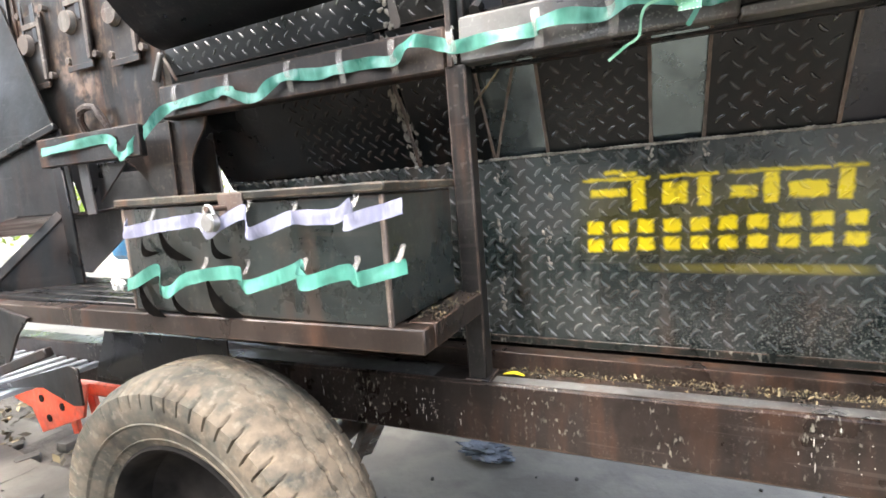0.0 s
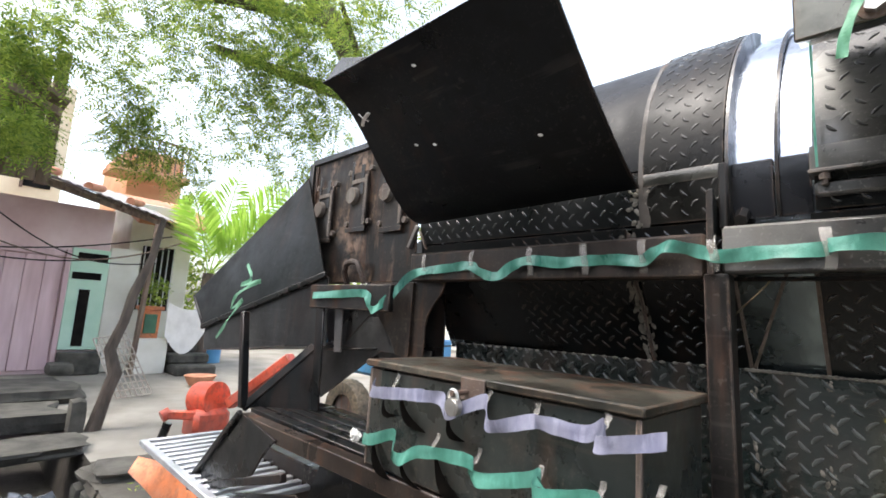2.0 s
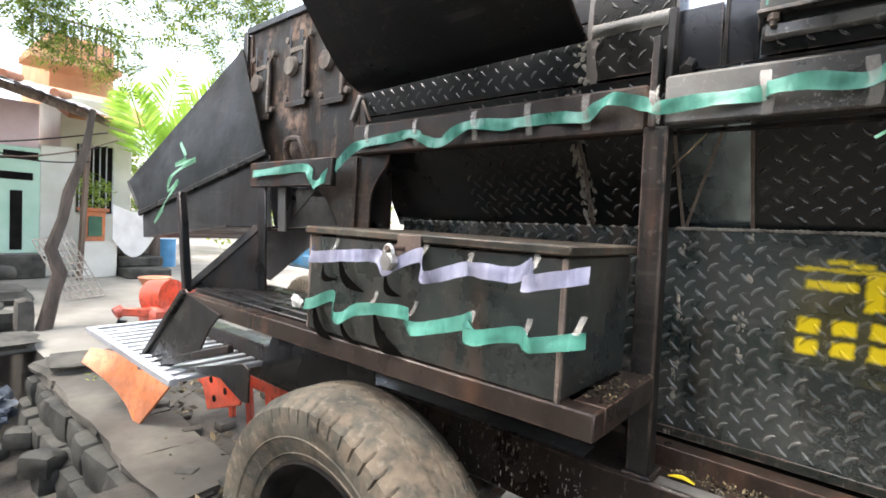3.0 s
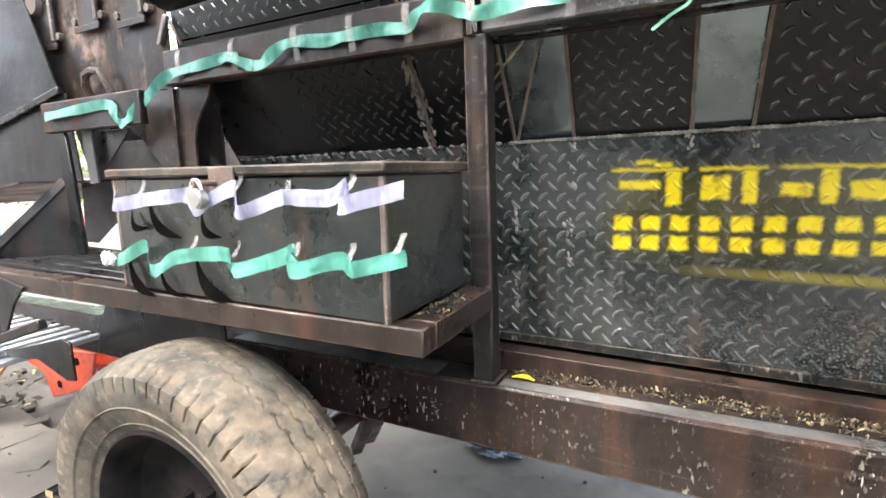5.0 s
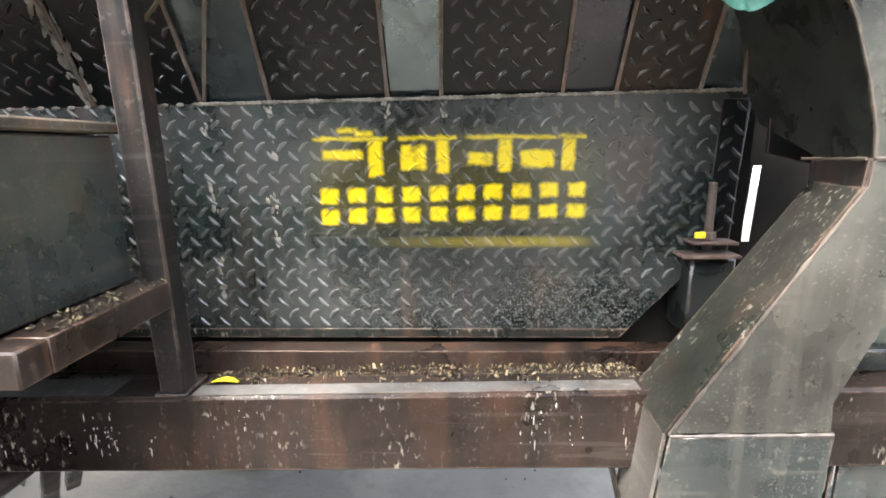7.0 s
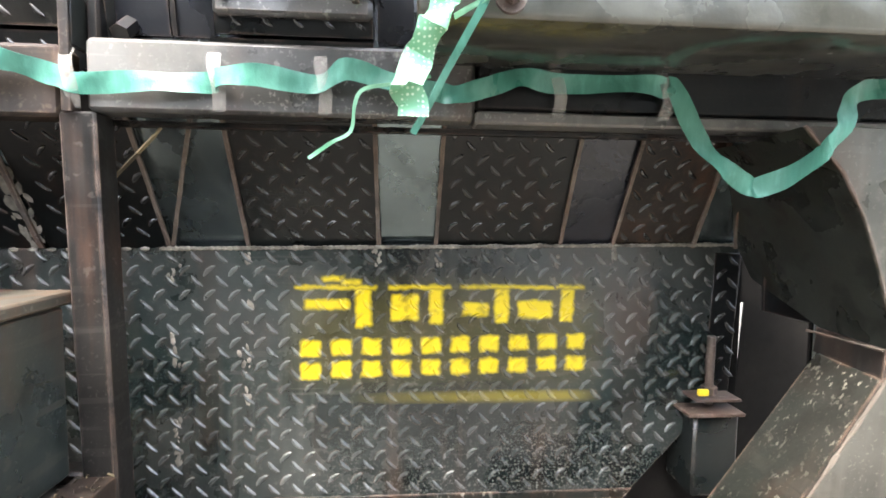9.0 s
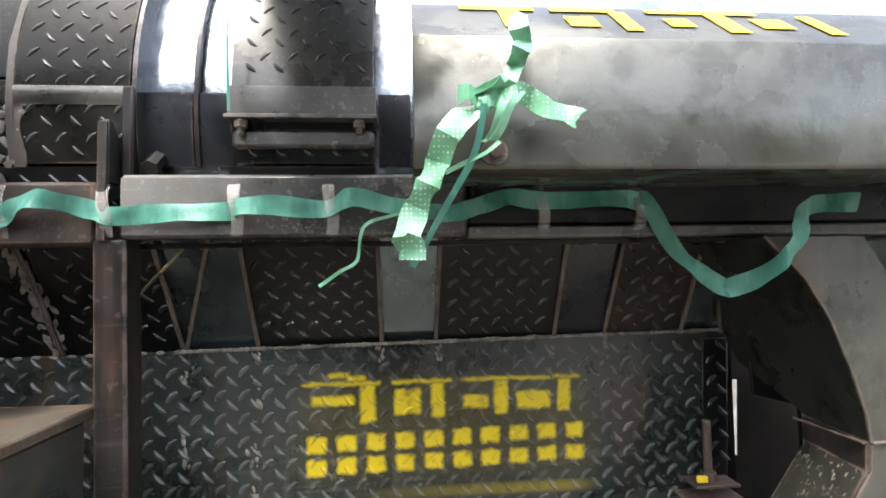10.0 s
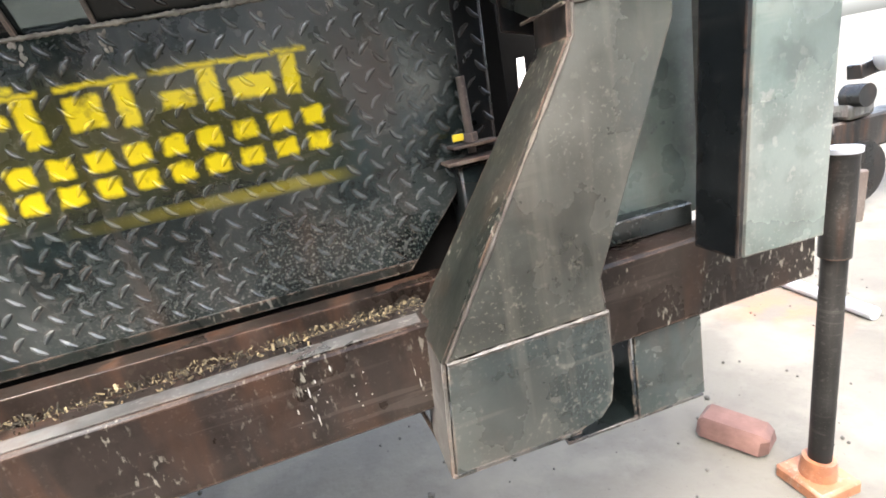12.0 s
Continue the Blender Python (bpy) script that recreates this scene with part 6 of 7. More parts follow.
def lean_to():
    """Grey window grille of the next house, pillar with a flower pot, steps and a cloth."""
    w = thing("neighbour_house", "small tiled-roof house with a barred window", "house", at=(-10.5, 3.0, 0))
    part("wall", box(-12.5, -10.4, 2.32, 3.4, 0, 3.0, 0.01), CREAM, w)
    part("window", box(-10.39, -10.36, 2.55, 3.1, 1.0, 2.2, 0.005), SHADE_BLACK, w)
    for k in range(6):
        part("window_bar", rod((-10.34, 2.58 + 0.1 * k, 1.0), (-10.34, 2.58 + 0.1 * k, 2.2), 0.012, seg=6), GREYSTEEL, w)
    part("roof", prism([(-9.9, 2.55), (-9.9, 2.62), (-12.6, 3.5), (-12.6, 3.4)], "y", 2.3, 3.9, 0.004), TERRACOTTA, w)
    pillar = thing("gate_pillar", "short cream masonry pillar beside the steps", "pillar", at=(-8.9, 2.75, 0))
    part("shaft", box(-9.2, -8.98, 2.28, 2.76, 0, 0.58, 0.02), CREAM, pillar)
    pot = thing("flower_planter", "orange and green square planter with a leafy plant", "planter", at=(-9.08, 2.45, 0.58))
    own = bmesh.new()
    prism([(-9.18, 0.58), (-9.0, 0.58), (-8.97, 1.04), (-9.2, 1.04)], "y", 2.31, 2.59, 0.008, own)
    part("tub", own, ORANGE_WORN, pot)
    part("panel", box(-8.985, -8.955, 2.36, 2.54, 0.66, 0.97, 0.004), GREEN_WALL, pot, "dark green inset panel")
    part("rim", box(-9.22, -8.94, 2.27, 2.63, 1.04, 1.10, 0.01), ORANGE_WORN, pot)
    part("plant", leaf_cloud([((-9.06, 2.44, 1.36), 0.22, 0.26, 0.30)], 420, 0.07, 11), LEAF, pot)
    steps = thing("steps", "three rough stone steps", "steps", at=(-9.0, 3.1, 0))
    for k in range(3):
        part("step", box(-9.3 - 0.35 * k, -8.6 - 0.35 * k, 2.80, 3.45, 0.0 + 0.16 * k, 0.16 + 0.16 * k, 0.03), STONE, steps)
    own = sheet(lambda u, v: (-8.9 - 0.2 * u, 2.66 + 0.75 * u, 1.18 - 0.55 * v * (1 - 0.3 * u) - 0.28 * math.sin(u * 3.14) * (0.4 + v)), [i / 10 for i in range(11)], [i / 6 for i in range(7)], 0.004)
    tagged(part("cloth", own, CLOTH), "white cloth slung beside the steps", "cloth")
    drum = rod((-10.4, 4.03, 0), (-10.4, 4.03, 0.55), 0.19, seg=24)
    tagged(part("barrel", drum, BLUEPLASTIC), "blue plastic barrel standing in the yard", "barrel")
    bowl = bmesh.new()
    rod((-7.55, 2.80, 0.02), (-7.55, 2.80, 0.16), 0.14, 0.22, seg=20, bm=bowl)
    tagged(part("clay_bowl", bowl, TERRACOTTA), "wide terracotta bowl on the ground", "bowl")


GREEN_WALL = plain("dark_green_paint", (0.03, 0.10, 0.06), (0.06, 0.16, 0.09), 6, 0.6)


lean_to()


def spray_tree():
    """Neem tree whose limbs hang over the yard: leaflets in pairs along drooping twigs."""
    t = thing("neem_tree", "neem tree with drooping feathery green foliage", "tree", at=(-5.6, 4.9, 0))
    own = bmesh.new()
    spine = [(-5.6, 4.9, 0, 0.30), (-5.5, 4.8, 1.6, 0.26), (-5.45, 4.5, 3.0, 0.22), (-5.5, 4.0, 4.2, 0.19), (-5.6, 3.2, 5.2, 0.15), (-5.7, 2.0, 5.9, 0.10), (-5.7, 0.5, 6.2, 0.05)]
    own.free()
    own = tube(spine, 0.2, 12)
    part("trunk", own, BARK, t, "dark leaning trunk")
    rnd = random.Random(8)
    limbs = [((-5.5, 4.0, 4.2), (-5.5, 1.75, 4.05), 0.11), ((-5.6, 3.2, 5.2), (-5.2, 1.25, 4.35), 0.12), ((-5.7, 2.0, 5.9), (-5.0, 0.6, 4.6), 0.07), ((-5.7, 2.0, 5.9), (-6.4, -0.3, 4.6), 0.06), ((-5.5, 4.0, 4.2), (-4.4, 2.6, 4.6), 0.06)]
    for a, b, r in limbs:
        part("limb", rod(a, b, r, r * 0.45, seg=10), BARK, t)
    verts, faces = [], []

    def leaflet(q, d, s, L):
        i = len(verts)
        verts.extend((q, q + d * L * 0.4 + s * L * 0.15, q + d * L, q + d * L * 0.4 - s * L * 0.15))
        faces.append((i, i + 1, i + 2, i + 3))

    def frond(p, d, length):
        d = d.normalized()
        side = d.cross(Vector((rnd.gauss(0, 0.4), rnd.gauss(0, 0.4), 1))).normalized()
        n = 9
        for k in range(n):
            q = p + d * length * k / n + Vector((0, 0, -0.25 * length * (k / n) ** 2))
            L = 0.080 * (1 - 0.35 * k / n) * rnd.uniform(0.8, 1.2)
            for sgn in (1, -1):
                dd = (side * sgn + d * 0.45 + Vector((0, 0, -0.25))).normalized()
                leaflet(q, dd, d, L)

    # lumps of the crown: centre, spread, number of fronds
    # those at negative y are out of view, added to shade the yard
    lumps = [((-6.0, 0.55, 4.35), (0.8, 0.5, 0.35), 110), ((-5.4, 1.2, 4.7), (0.7, 0.5, 0.35), 170), ((-5.2, 1.9, 4.2), (0.6, 0.5, 0.5), 330), ((-5.0, 2.55, 4.2), (0.6, 0.6, 0.7), 420), ((-5.0, 2.45, 3.2), (0.5, 0.45, 0.5), 260), ((-5.6, 2.05, 3.4), (0.5, 0.35, 0.4), 130), ((-4.3, 2.6, 4.3), (0.7, 0.6, 0.6), 360), ((-6.0, 1.14, 3.07), (0.22, 0.22, 0.34), 190), ((-6.0, 1.40, 2.85), (0.2, 0.2, 0.25), 60), ((-6.0, 0.25, 2.78), (0.30, 0.24, 0.20), 210), ((-6.0, 0.22, 3.55), (0.30, 0.22, 0.25), 230), ((-6.0, 0.75, 3.75), (0.35, 0.3, 0.25), 60), ((-6.0, 1.75, 2.75), (0.3, 0.22, 0.2), 60), ((-4.8, -1.4, 5.5), (1.4, 0.9, 0.6), 420), ((-3.2, -1.7, 5.9), (1.4, 0.9, 0.6), 420), ((-6.3, -1.6, 5.2), (1.0, 0.8, 0.6), 60), ((-6.4, 0.9, 4.9), (0.6, 0.9, 0.5), 240), ((-5.6, 0.9, 3.9), (0.7, 0.6, 0.5), 160), ((-6.2, 1.6, 3.6), (0.6, 0.5, 0.5), 130), ((-4.0, 2.0, 5.4), (1.2, 1.0, 0.5), 200), ((-5.6, 3.6, 4.6), (1.0, 0.8, 0.8), 200), ((-3.0, 4.5, 5.6), (1.6, 1.4, 0.7), 200)]
    for c, spread, count in lumps:
        for k in range(int(count * 0.8)):
            p = Vector([c[i] + rnd.uniform(-1.15, 1.15) * spread[i] for i in range(3)])
            frond(p, Vector((rnd.gauss(0, 1), rnd.gauss(0, 1), rnd.gauss(-0.5, 0.5))), rnd.uniform(0.22, 0.38))
    me = bpy.data.meshes.new("crown")
    me.from_pydata([tuple(v) for v in verts], [], faces)
    me.materials.append(LEAF)
    crown = new("crown", me)
    crown.parent = t
    crown.matrix_parent_inverse = Matrix.Translation(-t.location)


spray_tree()


def palm():
    t = thing("coconut_palm", "young bright green coconut palm", "palm", at=(-9.4, 3.42, 0))
    part("trunk", rod((-9.4, 3.42, 0), (-9.4, 3.42, 1.75), 0.14, 0.10, seg=12), BARK, t)
    rnd = random.Random(3)
    base = Vector((-9.4, 3.42, 1.7))
    for dx, dy, rise, sag in ((0.2, 1.15, 1.95, 0.20), (-0.1, 1.75, 2.0, 0.45), (0.3, 1.9, 1.3, 0.6), (-0.4, 0.5, 2.0, 0.15), (0.4, -0.55, 1.35, 0.35), (0.5, 0.9, 1.1, 0.5), (-0.6, -0.2, 1.5, 0.3)):
        line = [base + Vector((dx * s, dy * s, (rise + sag) * s - sag * s * s)) for s in [i / 26 for i in range(27)]]
        own = bmesh.new()
        tube([tuple(p) for p in line], 0.012, 5, own)
        for i in range(4, 26):
            p, q = line[i], line[i + 1]
            d = (q - p).normalized()
            side = d.cross(Vector((1, 0.15, 0.1))).normalized()
            reach = 0.62 * math.sin(math.pi * min(1.0, 0.16 + 0.86 * i / 26)) ** 0.6 + 0.06
            for sgn in (1, -1, 1, -1):
                o = p.lerp(q, rnd.random())
                tip = o + side * sgn * reach * 0.80 + d * reach * 0.62 + Vector((rnd.gauss(0, 0.08), 0, -0.10 * reach))
                mid = o.lerp(tip, 0.5) + Vector((0, 0, 0.02))
                v = [own.verts.new(x) for x in (o, mid - d * 0.024, tip, mid + d * 0.024)]
                own.faces.new(v)
        part("frond", own, PALM, t)


palm()


def far_greens():
    own = leaf_cloud([((-14, 7.5, 2.2), 2.5, 2.0, 2.2), ((-17, 5.0, 2.0), 2.0, 1.2, 1.8), ((-13, 10, 2.6), 3, 2.0, 2.6)], 2600, 0.22, 21)
    tagged(part("far_bushes", own, LEAF), "distant sunlit green bushes", "bushes", kind="stuff")
    wall = box(-22, 14, 13.0, 13.3, 0, 2.6, 0.02)
    tagged(part("wall_yard", wall, CREAM), "pale limewashed yard wall", "wall", kind="structure")
    # unseen walls behind the camera, added to shape what the steel reflects
    tagged(part("wall_lane", box(-9, 1.2, -5.2, -4.9, 0, 1.9, 0.02), STONE), "unseen low stone wall added to darken reflections", "wall", kind="structure")
    tagged(part("wall_lane_low", box(1.22, 14, -5.2, -4.9, 0, 0.9, 0.02), CREAM), "unseen low pale wall added to leave a bright reflected gap", "wall", kind="structure")
    rnd = random.Random(17)
    # unseen trees behind the camera, added to block sky and mottle reflections
    for x, y, size in ((-6.5, -6.4, 1.2), (-3.2, -6.0, 1.1), (-0.4, -6.3, 1.0), (3.4, -6.8, 1.1), (7.2, -7.0, 1.2)):
        tree = thing("lane_tree", "unseen dark-leaved tree added to block sky and darken reflections", "tree", "trees across the lane", at=(x, y, 0))
        part("trunk", tube([(x, y, 0, 0.22), (x + 0.1, y, 1.4, 0.18), (x - 0.1, y + 0.1, 2.8, 0.12), (x, y, 4.0, 0.05)], 0.2, 10), BARK, tree)
        lumps = []
        for k in range(7):
            a = rnd.uniform(0, 6.28)
            lumps.append(((x + 1.1 * size * math.cos(a), y + 0.9 * size * math.sin(a), 2.3 + 0.30 * k * size), 1.1 * size, 1.0 * size, 0.75 * size))
        part("crown", leaf_cloud(lumps, 1500, 0.28, int(x * 10)), DARKLEAF, tree)


far_greens()


def drain_edge():
    """Slabs over the open drain, kerb stones, rubble and rubbish."""
    rnd = random.Random(12)

    def rock(name, c, s, label, mat=STONE, cat="stone", group="", turn=0.0, rough=0.25):
        own = bmesh.new()
        bmesh.ops.create_cube(own, size=1.0)
        bmesh.ops.subdivide_edges(own, edges=own.edges[:], cuts=3, use_grid_fill=True)
        k = rnd.random() * 50
        for v in own.verts:
            d = v.co.copy()
            v.co = v.co * (0.86 + rough * noise.noise(d * 1.6 + Vector((k, 0, 0))) + 0.08 * noise.noise(d * 5 + Vector((k, 3, 0))))
            v.co = v.co.lerp(v.co.normalized() * 0.60, 0.0 if s[0] > 0.5 else 0.45)
            v.co = Vector((v.co.x * s[0], v.co.y * s[1], v.co.z * s[2]))
        bmesh.ops.transform(own, matrix=pose(*c, 0, 0, turn), verts=own.verts)
        for f in own.faces:
            f.smooth = True
        return tagged(part(name, own, mat), label, cat, group)

    rock("stone_slab", (-4.95, 0.25, 0.02), (0.55, 1.6, 0.10), "worn stone slab bridging the drain", turn=3)
    rock("stone_slab", (-6.1, 0.25, 0.05), (0.8, 1.7, 0.18), "worn stone slab bridging the drain", turn=-2)
    rock("stone_slab", (-7.6, 0.5, 0.06), (1.5, 1.8, 0.20), "broad stone threshold slab before the door")
    rock("stone_block", (-5.55, 1.0, 0.12), (0.16, 0.14, 0.36), "upright stone block at the drain's edge")
    rock("flat_stone", (-4.05, 0.84, 0.04), (0.42, 0.32, 0.07), "flat stone on the drain's edge", turn=15)
    rock("flat_stone", (-3.98, 0.86, 0.095), (0.36, 0.28, 0.05), "flat stone laid on another stone", turn=-10)
    rock("cement_bag", (-8.3, 1.25, 0.22), (0.45, 0.30, 0.16), "grey hardened cement bag by the door", rough=0.1)
    for k in range(26):
        x = rnd.uniform(-4.3, -2.4)
        y = rnd.uniform(0.05, 0.60)
        s = rnd.uniform(0.08, 0.2)
        rock("drain_stone", (x, y, -0.42 + 0.3 * rnd.random()), (s, s * 0.8, s * 0.7), "grey stone lying in the drain", DRAINSTONE, group="drain stones", turn=rnd.uniform(0, 90))
    x = -4.3
    while x < -2.3:
        s = rnd.uniform(0.14, 0.30)
        for z in (-0.12, -0.28):
            rock("kerb_stone", (x + s / 2 + rnd.uniform(-0.04, 0.04), 0.755 + rnd.uniform(-0.02, 0.02) - (0.05 if z < -0.2 else 0), z), (s * 1.15, 0.20, 0.19), "rough kerb stone lining the drain", DRAINSTONE, group="kerb stones", turn=rnd.uniform(-8, 8))
        x += s
    for k in range(5):
        rock("kerb_slab", (-4.0 + 0.46 * k, 0.875 + 0.01 * (k % 2), 0.012), (0.54, 0.40, 0.06), "worn concrete kerb slab beside the drain", CONCRETE, "slab", "kerb slabs", turn=rnd.uniform(-3, 3), rough=0.08)
    for k in range(20):
        s = rnd.uniform(0.03, 0.11)
        rock("rubble_stone", (rnd.uniform(-3.0, -1.7), rnd.uniform(0.85, 1.7), s * 0.25), (s * 1.3, s, s * 0.7), "broken grey stone among leaf litter", group="rubble stones", turn=rnd.uniform(0, 180))
    own = bmesh.new()
    bmesh.ops.create_icosphere(own, subdivisions=4, radius=1.0)
    for v in own.verts:
        v.co *= 0.75 + 0.5 * noise.noise(v.co * 3.1) + 0.2 * noise.noise(v.co * 8)
        v.co = Vector((v.co.x * 0.24, v.co.y * 0.26, v.co.z * 0.16)) + Vector((-4.25, 0.38, -0.22))
    tagged(part("plastic_bag", own, PLASTICBAG), "crumpled dark plastic bag in the drain", "plastic bag")
    own = leaf_cloud([((-3.75, 0.93, 0.06), 0.22, 0.12, 0.05), ((-3.2, 0.74, -0.05), 0.12, 0.08, 0.08), ((-2.75, 0.70, -0.12), 0.14, 0.07, 0.09)], 130, 0.035, 41, droop=-0.4)
    tagged(part("weeds", own, LEAF), "low green weeds along the drain edge", "weeds", kind="stuff")
    # leaning dry trunk, metal grille and wires by the house
    pts = [(-5.52, 1.13, -0.02, 0.065), (-5.55, 1.20, 0.30, 0.056), (-5.55, 1.25, 0.50, 0.062), (-5.60, 1.19, 0.72, 0.052), (-5.58, 1.27, 1.0, 0.044), (-5.58, 1.31, 1.25, 0.046), (-5.6, 1.44, 1.65, 0.036), (-5.62, 1.50, 2.05, 0.026)]
    own = tube(pts, 0.05, 9)
    tagged(part("bare_sapling", own, BARK), "thin crooked bare sapling by the drain", "sapling")
    g = thing("steel_grille", "white-painted steel window grille leaning by the wall", "grille", at=(-7.0, 1.75, 0))
    corner = [Vector(c) for c in ((-7.2, 1.36, 0.70), (-7.2, 1.70, 0.77), (-7.05, 1.66, 0.0), (-7.05, 2.04, 0.03))]
    for k in range(8):
        s = k / 7
        part("grille_bar", bar(corner[2].lerp(corner[3], s), corner[0].lerp(corner[1], s), 0.014), GRILLE, g)
    for k in range(10):
        s = k / 9
        part("grille_bar", bar(corner[0].lerp(corner[2], s), corner[1].lerp(corner[3], s), 0.016), GRILLE, g)
    for k, (a, b, sag) in enumerate((((-8.3, 0.0, 2.0), (-8.2, 2.5, 2.1), 0.35), ((-8.5, -0.4, 1.75), (-8.3, 2.4, 2.0), 0.22), ((-8.5, -0.4, 1.72), (-8.3, 2.4, 2.2), 0.12), ((-8.4, 0.2, 2.35), (-8.2, 2.2, 1.75), 0.30))):
        a, b = Vector(a), Vector(b)
        own = tube([tuple(a.lerp(b, i / 14) + Vector((0, 0, -sag * math.sin(math.pi * i / 14)))) for i in range(15)], 0.010, 6)
        tagged(part("cable", own, WOOD if k == 0 else BLACK), "slack cable strung along the house front", "cable", "cables")


drain_edge()


def tiller():
    """Orange rotary tiller parked behind the chute."""
    t = thing("rotary_tiller", "orange-red rotary tiller implement with a long drawbar", "tiller", at=(-3.9, 1.7, 0))
    part("gearbox", box(-4.75, -4.45, 1.62, 1.93, 0.04, 0.30, 0.04), ORANGE, t)
    part("gear_cover", rod((-4.72, 1.74, 0.36), (-4.52, 1.82, 0.38), 0.15, seg=24), ORANGE, t, "round gear cover")
    part("drawbar", bar((-4.45, 1.90, 0.34), (-3.88, 2.14, 0.80), 0.10, 0.09, 0.01), ORANGE, t, "long red drawbar")
    part("top_link", bar((-4.5, 1.70, 0.25), (-4.6, 1.45, 0.27), 0.06, 0.07, 0.01), ORANGE, t)
    part("eye", rod((-4.62, 1.41, 0.25), (-4.62, 1.47, 0.28), 0.05, seg=16), ORANGE, t)
    part("spring", rod((-4.62, 1.41, 0.0), (-4.60, 1.46, 0.20), 0.035, seg=12), BLACK, t)


def plough():
    """Orange plough lying under the slatted tray."""
    t = thing("plough", "worn orange plough with a curved mouldboard lying on the ground", "plough", at=(-2.7, 1.0, 0))
    quad = [Vector(q) for q in ((-3.19, 0.73, 0.28), (-3.28, 0.80, 0.33), (-2.50, 0.98, 0.345), (-2.78, 0.877, 0.005))]
    part("blade", sheet(lambda u, v: tuple(quad[0].lerp(quad[1], u).lerp(quad[3].lerp(quad[2], u), v) + Vector((0, 0.05 * math.sin(3.1 * v), 0))), [i / 6 for i in range(7)], [i / 6 for i in range(7)], 0.012), ORANGE_WORN, t, "curved worn orange mouldboard")
    part("frame", bar((-3.1, 1.22, 0.30), (-2.0, 1.25, 0.32), 0.07, 0.07, 0.01), ORANGE, t)
    for k in range(3):
        x = -2.15 - 0.26 * k
        part("tine", prism([(x, 0.29), (x + 0.06, 0.29), (x + 0.10, 0.02), (x + 0.05, 0.0)], "y", 1.22 + 0.03 * k, 1.24 + 0.03 * k, 0.003), ORANGE, t)
    side = part("side_plate", prism([(-2.60, 0.085), (-2.25, 0.21), (-2.19, 0.37), (-2.45, 0.35), (-2.80, 0.30), (-2.80, 0.23), (-2.66, 0.20)], "y", 1.15, 1.162, 0.003), ORANGE, t, "holed red side plate")
    for x, z in ((-2.34, 0.31), (-2.40, 0.24), (-2.56, 0.26), (-2.52, 0.17)):
        part("hole", rod((x, 1.151, z), (x, 1.146, z), 0.018, seg=12), SHADE_BLACK, side)


plough()
tiller()


def tractor():
    t = thing("tractor", "blue tractor parked behind the thresher", "tractor", at=(-4.9, 3.6, 0))
    own = bmesh.new()
    n = 48
    prof = [(0.0, 0.20), (-0.02, 0.26), (-0.01, 0.33), (0.03, 0.36), (0.15, 0.36), (0.19, 0.33), (0.20, 0.26), (0.18, 0.20)]
    rings = []
    for k in range(n):
        a = 2 * math.pi * k / n
        rings.append([own.verts.new((-4.85 + (r + (0.012 if k % 2 and r > 0.32 else 0)) * math.cos(a), 3.40 + y, 0.36 + (r + (0.012 if k % 2 and r > 0.32 else 0)) * math.sin(a))) for y, r in prof])
    for k in range(n):
        a, b = rings[k], rings[(k + 1) % n]
        for j in range(len(prof) - 1):
            own.faces.new((a[j], b[j], b[j + 1], a[j + 1]))
    w = part("wheel", rod((-4.85, 3.44, 0.36), (-4.85, 3.55, 0.36), 0.21, 0.19, seg=24), RUST, t, "rusty front wheel rim")
    part("tyre", own, RUBBER, w)
    part("bonnet", box(-5.9, -4.2, 3.75, 4.45, 0.75, 1.30, 0.06), BLUE, t, "blue bonnet")
    part("grille", box(-4.30, -4.15, 3.72, 4.48, 0.55, 1.25, 0.02), BLUEPLASTIC, t)
    part("axle", box(-5.0, -4.7, 3.5, 4.7, 0.34, 0.46, 0.02), BLUE, t)
    part("fender", box(-5.2, -4.4, 3.62, 3.72, 0.80, 0.95, 0.02), BLUE, t)


tractor()


# the lane with its houses and trees runs askew of the machine
LANE = Matrix.Translation((-0.06, -0.05, 0)) @ Matrix.Rotation(radians(1.55), 4, "Z") @ Matrix.Translation((0.06, 0.05, 0))
NEAR = Matrix.Translation((-0.06, -0.05, 0)) @ Matrix.Scale(0.8, 4) @ Matrix.Translation((0.06, 0.05, 0))
bpy.context.view_layer.update()
for ob in list(scene.objects):
    kind = ob.name.split(".")[0]
    if ob.parent is None and kind in ("house", "plank_canopy", "apartment_building", "neighbour_house", "gate_pillar", "flower_planter", "steps", "cloth", "barrel", "clay_bowl", "neem_tree", "coconut_palm", "far_bushes", "stone_slab", "stone_block", "cement_bag", "bare_sapling", "steel_grille", "cable", "rotary_tiller", "tractor"):
        ob.matrix_world = LANE @ (NEAR if kind == "tractor" else Matrix()) @ ob.matrix_world


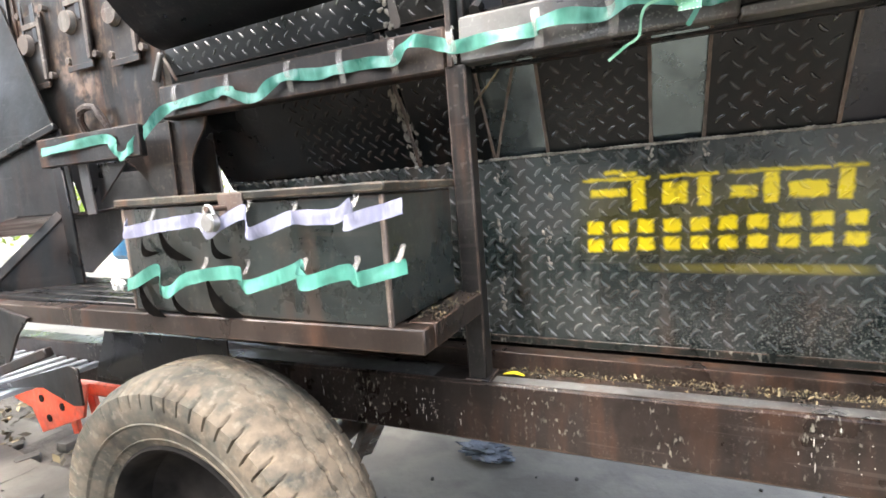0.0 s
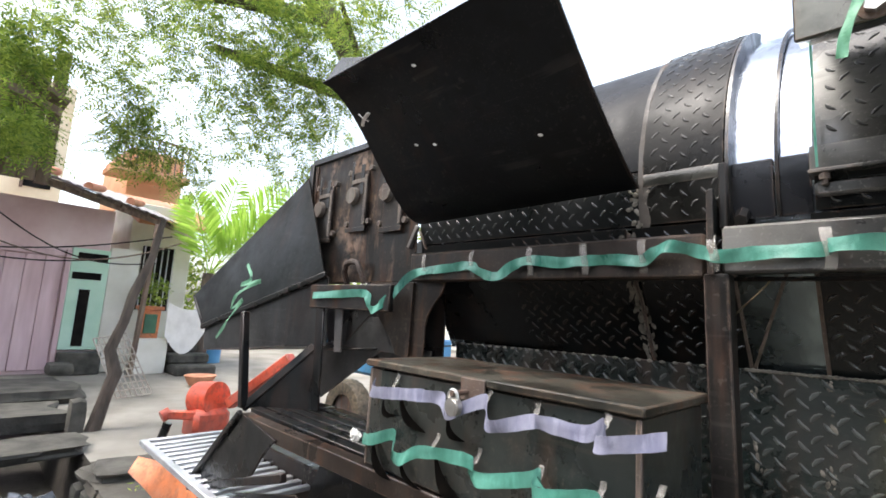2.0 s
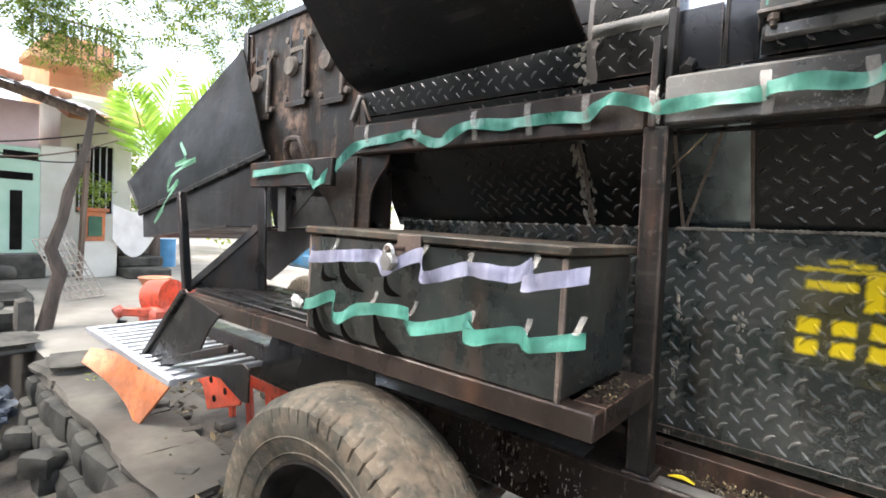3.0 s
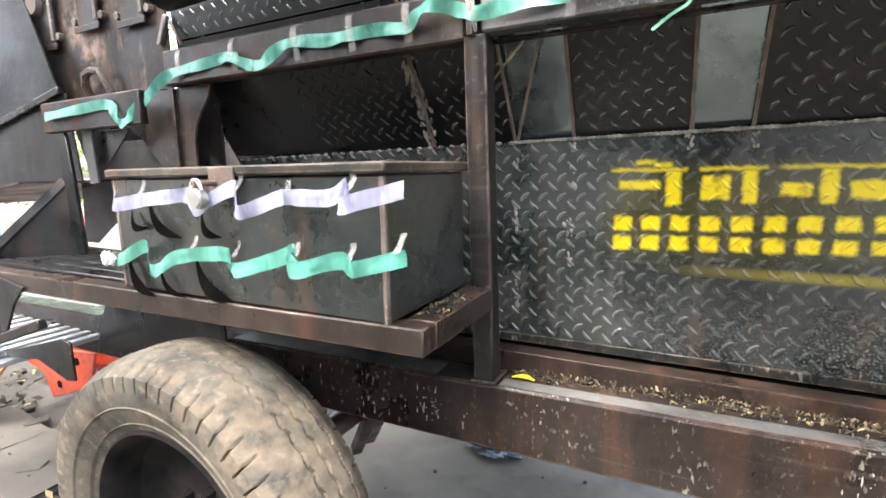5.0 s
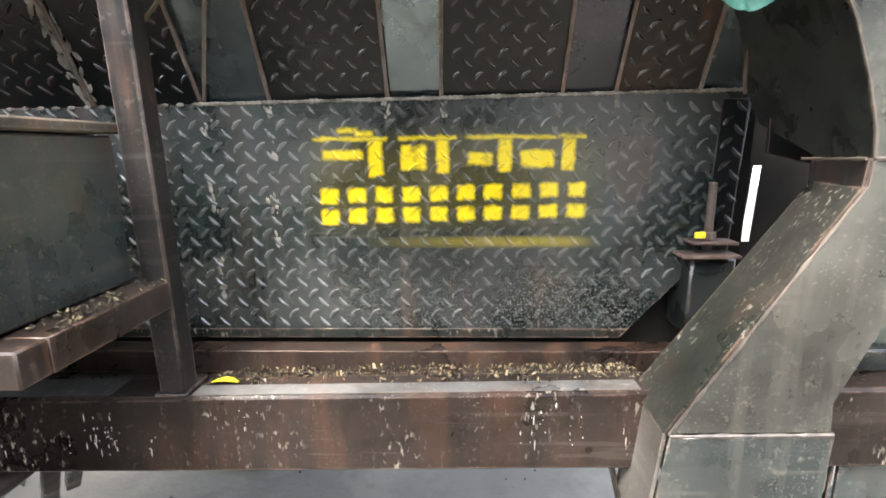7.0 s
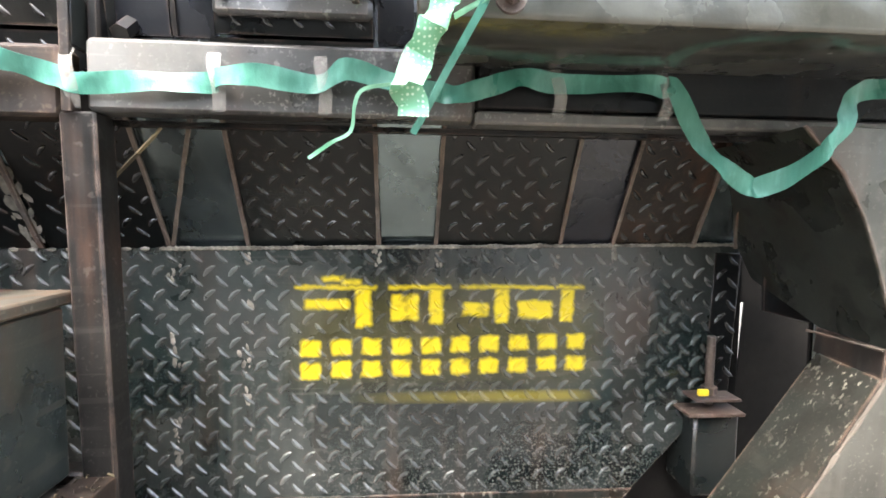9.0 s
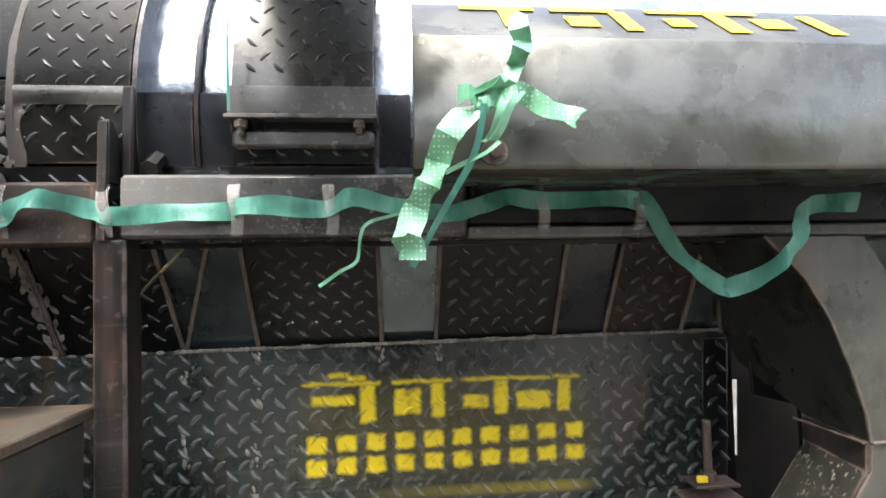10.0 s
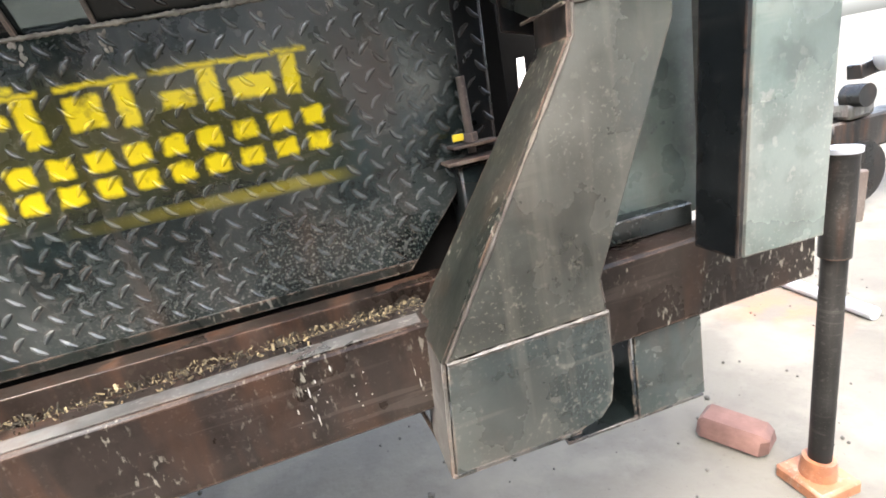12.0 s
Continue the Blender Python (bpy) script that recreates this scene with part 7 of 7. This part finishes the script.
# ---- props on the yard floor ----
def jack():
    t = thing("jack_stand", "round steel jack stand on an orange-painted pad", "jack stand", at=(1.245, 1.0, 0))
    part("pad", box(1.188, 1.300, 0.945, 1.06, 0.0, 0.035, 0.006), PADPAINT, t, "chipped orange foot pad")
    part("collar", rod((1.242, 1.0, 0.03), (1.244, 1.0, 0.078), 0.037, 0.032, seg=20), PADPAINT, t, "orange painted foot collar")
    part("tube", rod((1.245, 1.0, 0.045), (1.256, 1.0, 0.62), 0.0225, seg=24), RUSTY_BLACK, t)
    part("sleeve", rod((1.254, 1.0, 0.56), (1.259, 1.0, 0.762), 0.0275, seg=24), RUSTY_BLACK, t)
    part("cap", rod((1.259, 1.0, 0.762), (1.2595, 1.0, 0.772), 0.031, seg=24), GREYSTEEL, t, "pale steel cap")
    part("bracket", bar((1.290, 1.0, 0.62), (1.295, 1.0, 0.72), 0.02, 0.04), RUST, t)
    b = box(-0.082, 0.082, -0.046, 0.046, 0, 0.062, 0.014)
    for v in b.verts:
        v.co += Vector((0.006, 0.006, 0.006)) * noise.noise(v.co * 30)
    ob = part("brick", b, BRICK)
    ob.matrix_world = pose(1.205, 1.19, 0.001, 0, 0, -62)
    tagged(ob, "loose broken red-brown brick on the concrete", "brick")
    r = rod((2.03, 1.95, 0.024), (2.01, 1.42, 0.024), 0.024, seg=14)
    tagged(part("steel_pipe", r, GREYSTEEL), "short pale steel pipe lying on the concrete", "pipe")


jack()


def far_implement():
    """Dark implement standing past the jack, half hidden."""
    t = thing("farm_implement", "dark steel farm implement standing across the yard", "implement", at=(2.9, 2.3, 0))
    part("crossbeam", box(2.80, 3.9, 2.2, 2.36, 0.33, 0.50, 0.012), RUSTY_BLACK, t, "weathered box crossbeam")
    part("block", box(2.86, 3.02, 2.16, 2.34, 0.505, 0.60, 0.02), GREYFACE, t)
    part("axle_cap", rod((2.90, 2.12, 0.62), (2.90, 2.22, 0.62), 0.055, seg=20), BLACK, t)
    part("arm", bar((2.98, 2.25, 0.72), (3.7, 2.3, 0.80), 0.07, 0.07), BLACK, t)
    part("disc", rod((2.98, 2.18, 0.22), (2.98, 2.22, 0.22), 0.16, seg=28), BLACK, t)
    part("rim_plate", rod((3.12, 2.12, 0.80), (3.12, 2.20, 0.80), 0.10, seg=24), GREYSTEEL, t)
    for x in (2.95, 3.7):
        part("leg", bar((x, 2.28, 0.0), (x, 2.28, 0.34), 0.06), GREYSTEEL, t)


far_implement()


def litter():
    rnd = random.Random(6)
    verts = bmesh.new()
    for k in range(2200):
        x = 0.44 - 0.72 * rnd.random() ** 1.5
        y = rnd.uniform(0.985, 1.055) if rnd.random() < 0.8 else rnd.uniform(0.955, 1.0)
        s = rnd.choice((1, 1, 1, 1, 2.0)) * rnd.uniform(0.0011, 0.0030)
        m = Matrix.LocRotScale((x, y, 0.704 + 0.018 * x + rnd.uniform(0, 0.007) - (0.020 if y > 0.99 else 0)), Euler((rnd.random() * 3, rnd.random() * 3, rnd.random() * 6)), (s * 1.8, s * 0.6, s * 0.3))
        bmesh.ops.create_cube(verts, size=1.0, matrix=m)
    for k in range(70):
        x, y = rnd.uniform(-0.349, -0.301), rnd.uniform(0.72, 0.92)
        s = rnd.uniform(0.002, 0.005)
        bmesh.ops.create_cube(verts, size=1.0, matrix=Matrix.LocRotScale((x, y, 0.891), Euler((rnd.random(), rnd.random(), rnd.random() * 6)), (s * 1.6, s * 0.6, s * 0.3)))
    tagged(part("chaff", verts, DEBRIS), "straw chaff and debris caught on the chassis", "debris", kind="stuff")
    own = sheet(lambda u, v: (-0.272 + 0.046 * u, 0.958 + (0.016 * (v - 0.5)) * math.sin(3.14 * (0.1 + 0.8 * u)), 0.703 + 0.006 * math.sin(u * 3)), [i / 8 for i in range(9)], [0, 0.5, 1], 0.0006)
    tagged(part("dry_leaf", own, YELLOW), "yellow dry leaf lying on the beam", "leaf")
    own = bmesh.new()
    pts = [(-0.255, 0.968, 1.332), (-0.262, 0.966, 1.322), (-0.284, 0.965, 1.298), (-0.313, 0.964, 1.267), (-0.318, 0.966, 1.278)]
    for a, b in zip(pts, pts[1:]):
        bar(a, b, 0.008, 0.002, 0.0, own)
    tagged(part("dry_stalk", own, DEBRIS), "dry bent straw stalk hanging from the rail", "stalk")
    own = bmesh.new()
    bmesh.ops.create_icosphere(own, subdivisions=4, radius=1.0)
    for v in own.verts:
        v.co *= 0.7 + 0.6 * noise.noise(v.co * 3)
        v.co = Vector((v.co.x * 0.14, v.co.y * 0.08, v.co.z * 0.03)) + Vector((-0.62, 1.75, 0.02))
    tagged(part("rag", own, PLASTICBAG), "dark crumpled rag on the concrete", "rag")
    own = bmesh.new()
    for k in range(60):
        x, y = rnd.uniform(-1.6, 1.6), rnd.uniform(1.2, 3.5)
        s = rnd.uniform(0.004, 0.012)
        bmesh.ops.create_icosphere(own, subdivisions=1, radius=s, matrix=Matrix.Translation((x, y, s * 0.4)))
    for k in range(260):
        x, y = rnd.uniform(0.3, 2.6), rnd.uniform(0.3, 2.2)
        s = rnd.uniform(0.0015, 0.006)
        bmesh.ops.create_icosphere(own, subdivisions=1, radius=s, matrix=Matrix.Translation((x, y, s * 0.4)))
    leaves = bmesh.new()
    for k in range(1100):
        x, y = rnd.uniform(-3.4, -1.3), rnd.uniform(0.8, 2.0)
        if noise.noise((x * 2.5, y * 2.5, 4)) < -0.1:
            continue
        s = rnd.uniform(0.012, 0.035)
        m = Matrix.LocRotScale((x, y, rnd.uniform(0.004, 0.03)), Euler((rnd.gauss(0, 0.5), rnd.gauss(0, 0.5), rnd.uniform(0, 6.28))), (s, s * 0.45, s))
        vs = [leaves.verts.new(m @ Vector(q)) for q in ((-1, 0, 0), (0, -1, 0.12), (1, 0, 0.1), (0, 1, 0.16))]
        leaves.faces.new(vs)
    tagged(part("leaf_litter", leaves, DEBRIS), "dry brown leaf litter on the earth", "leaf litter", kind="stuff")
    tagged(part("grit", own, STONE), "small dark grit on the concrete", "grit", kind="stuff")


litter()
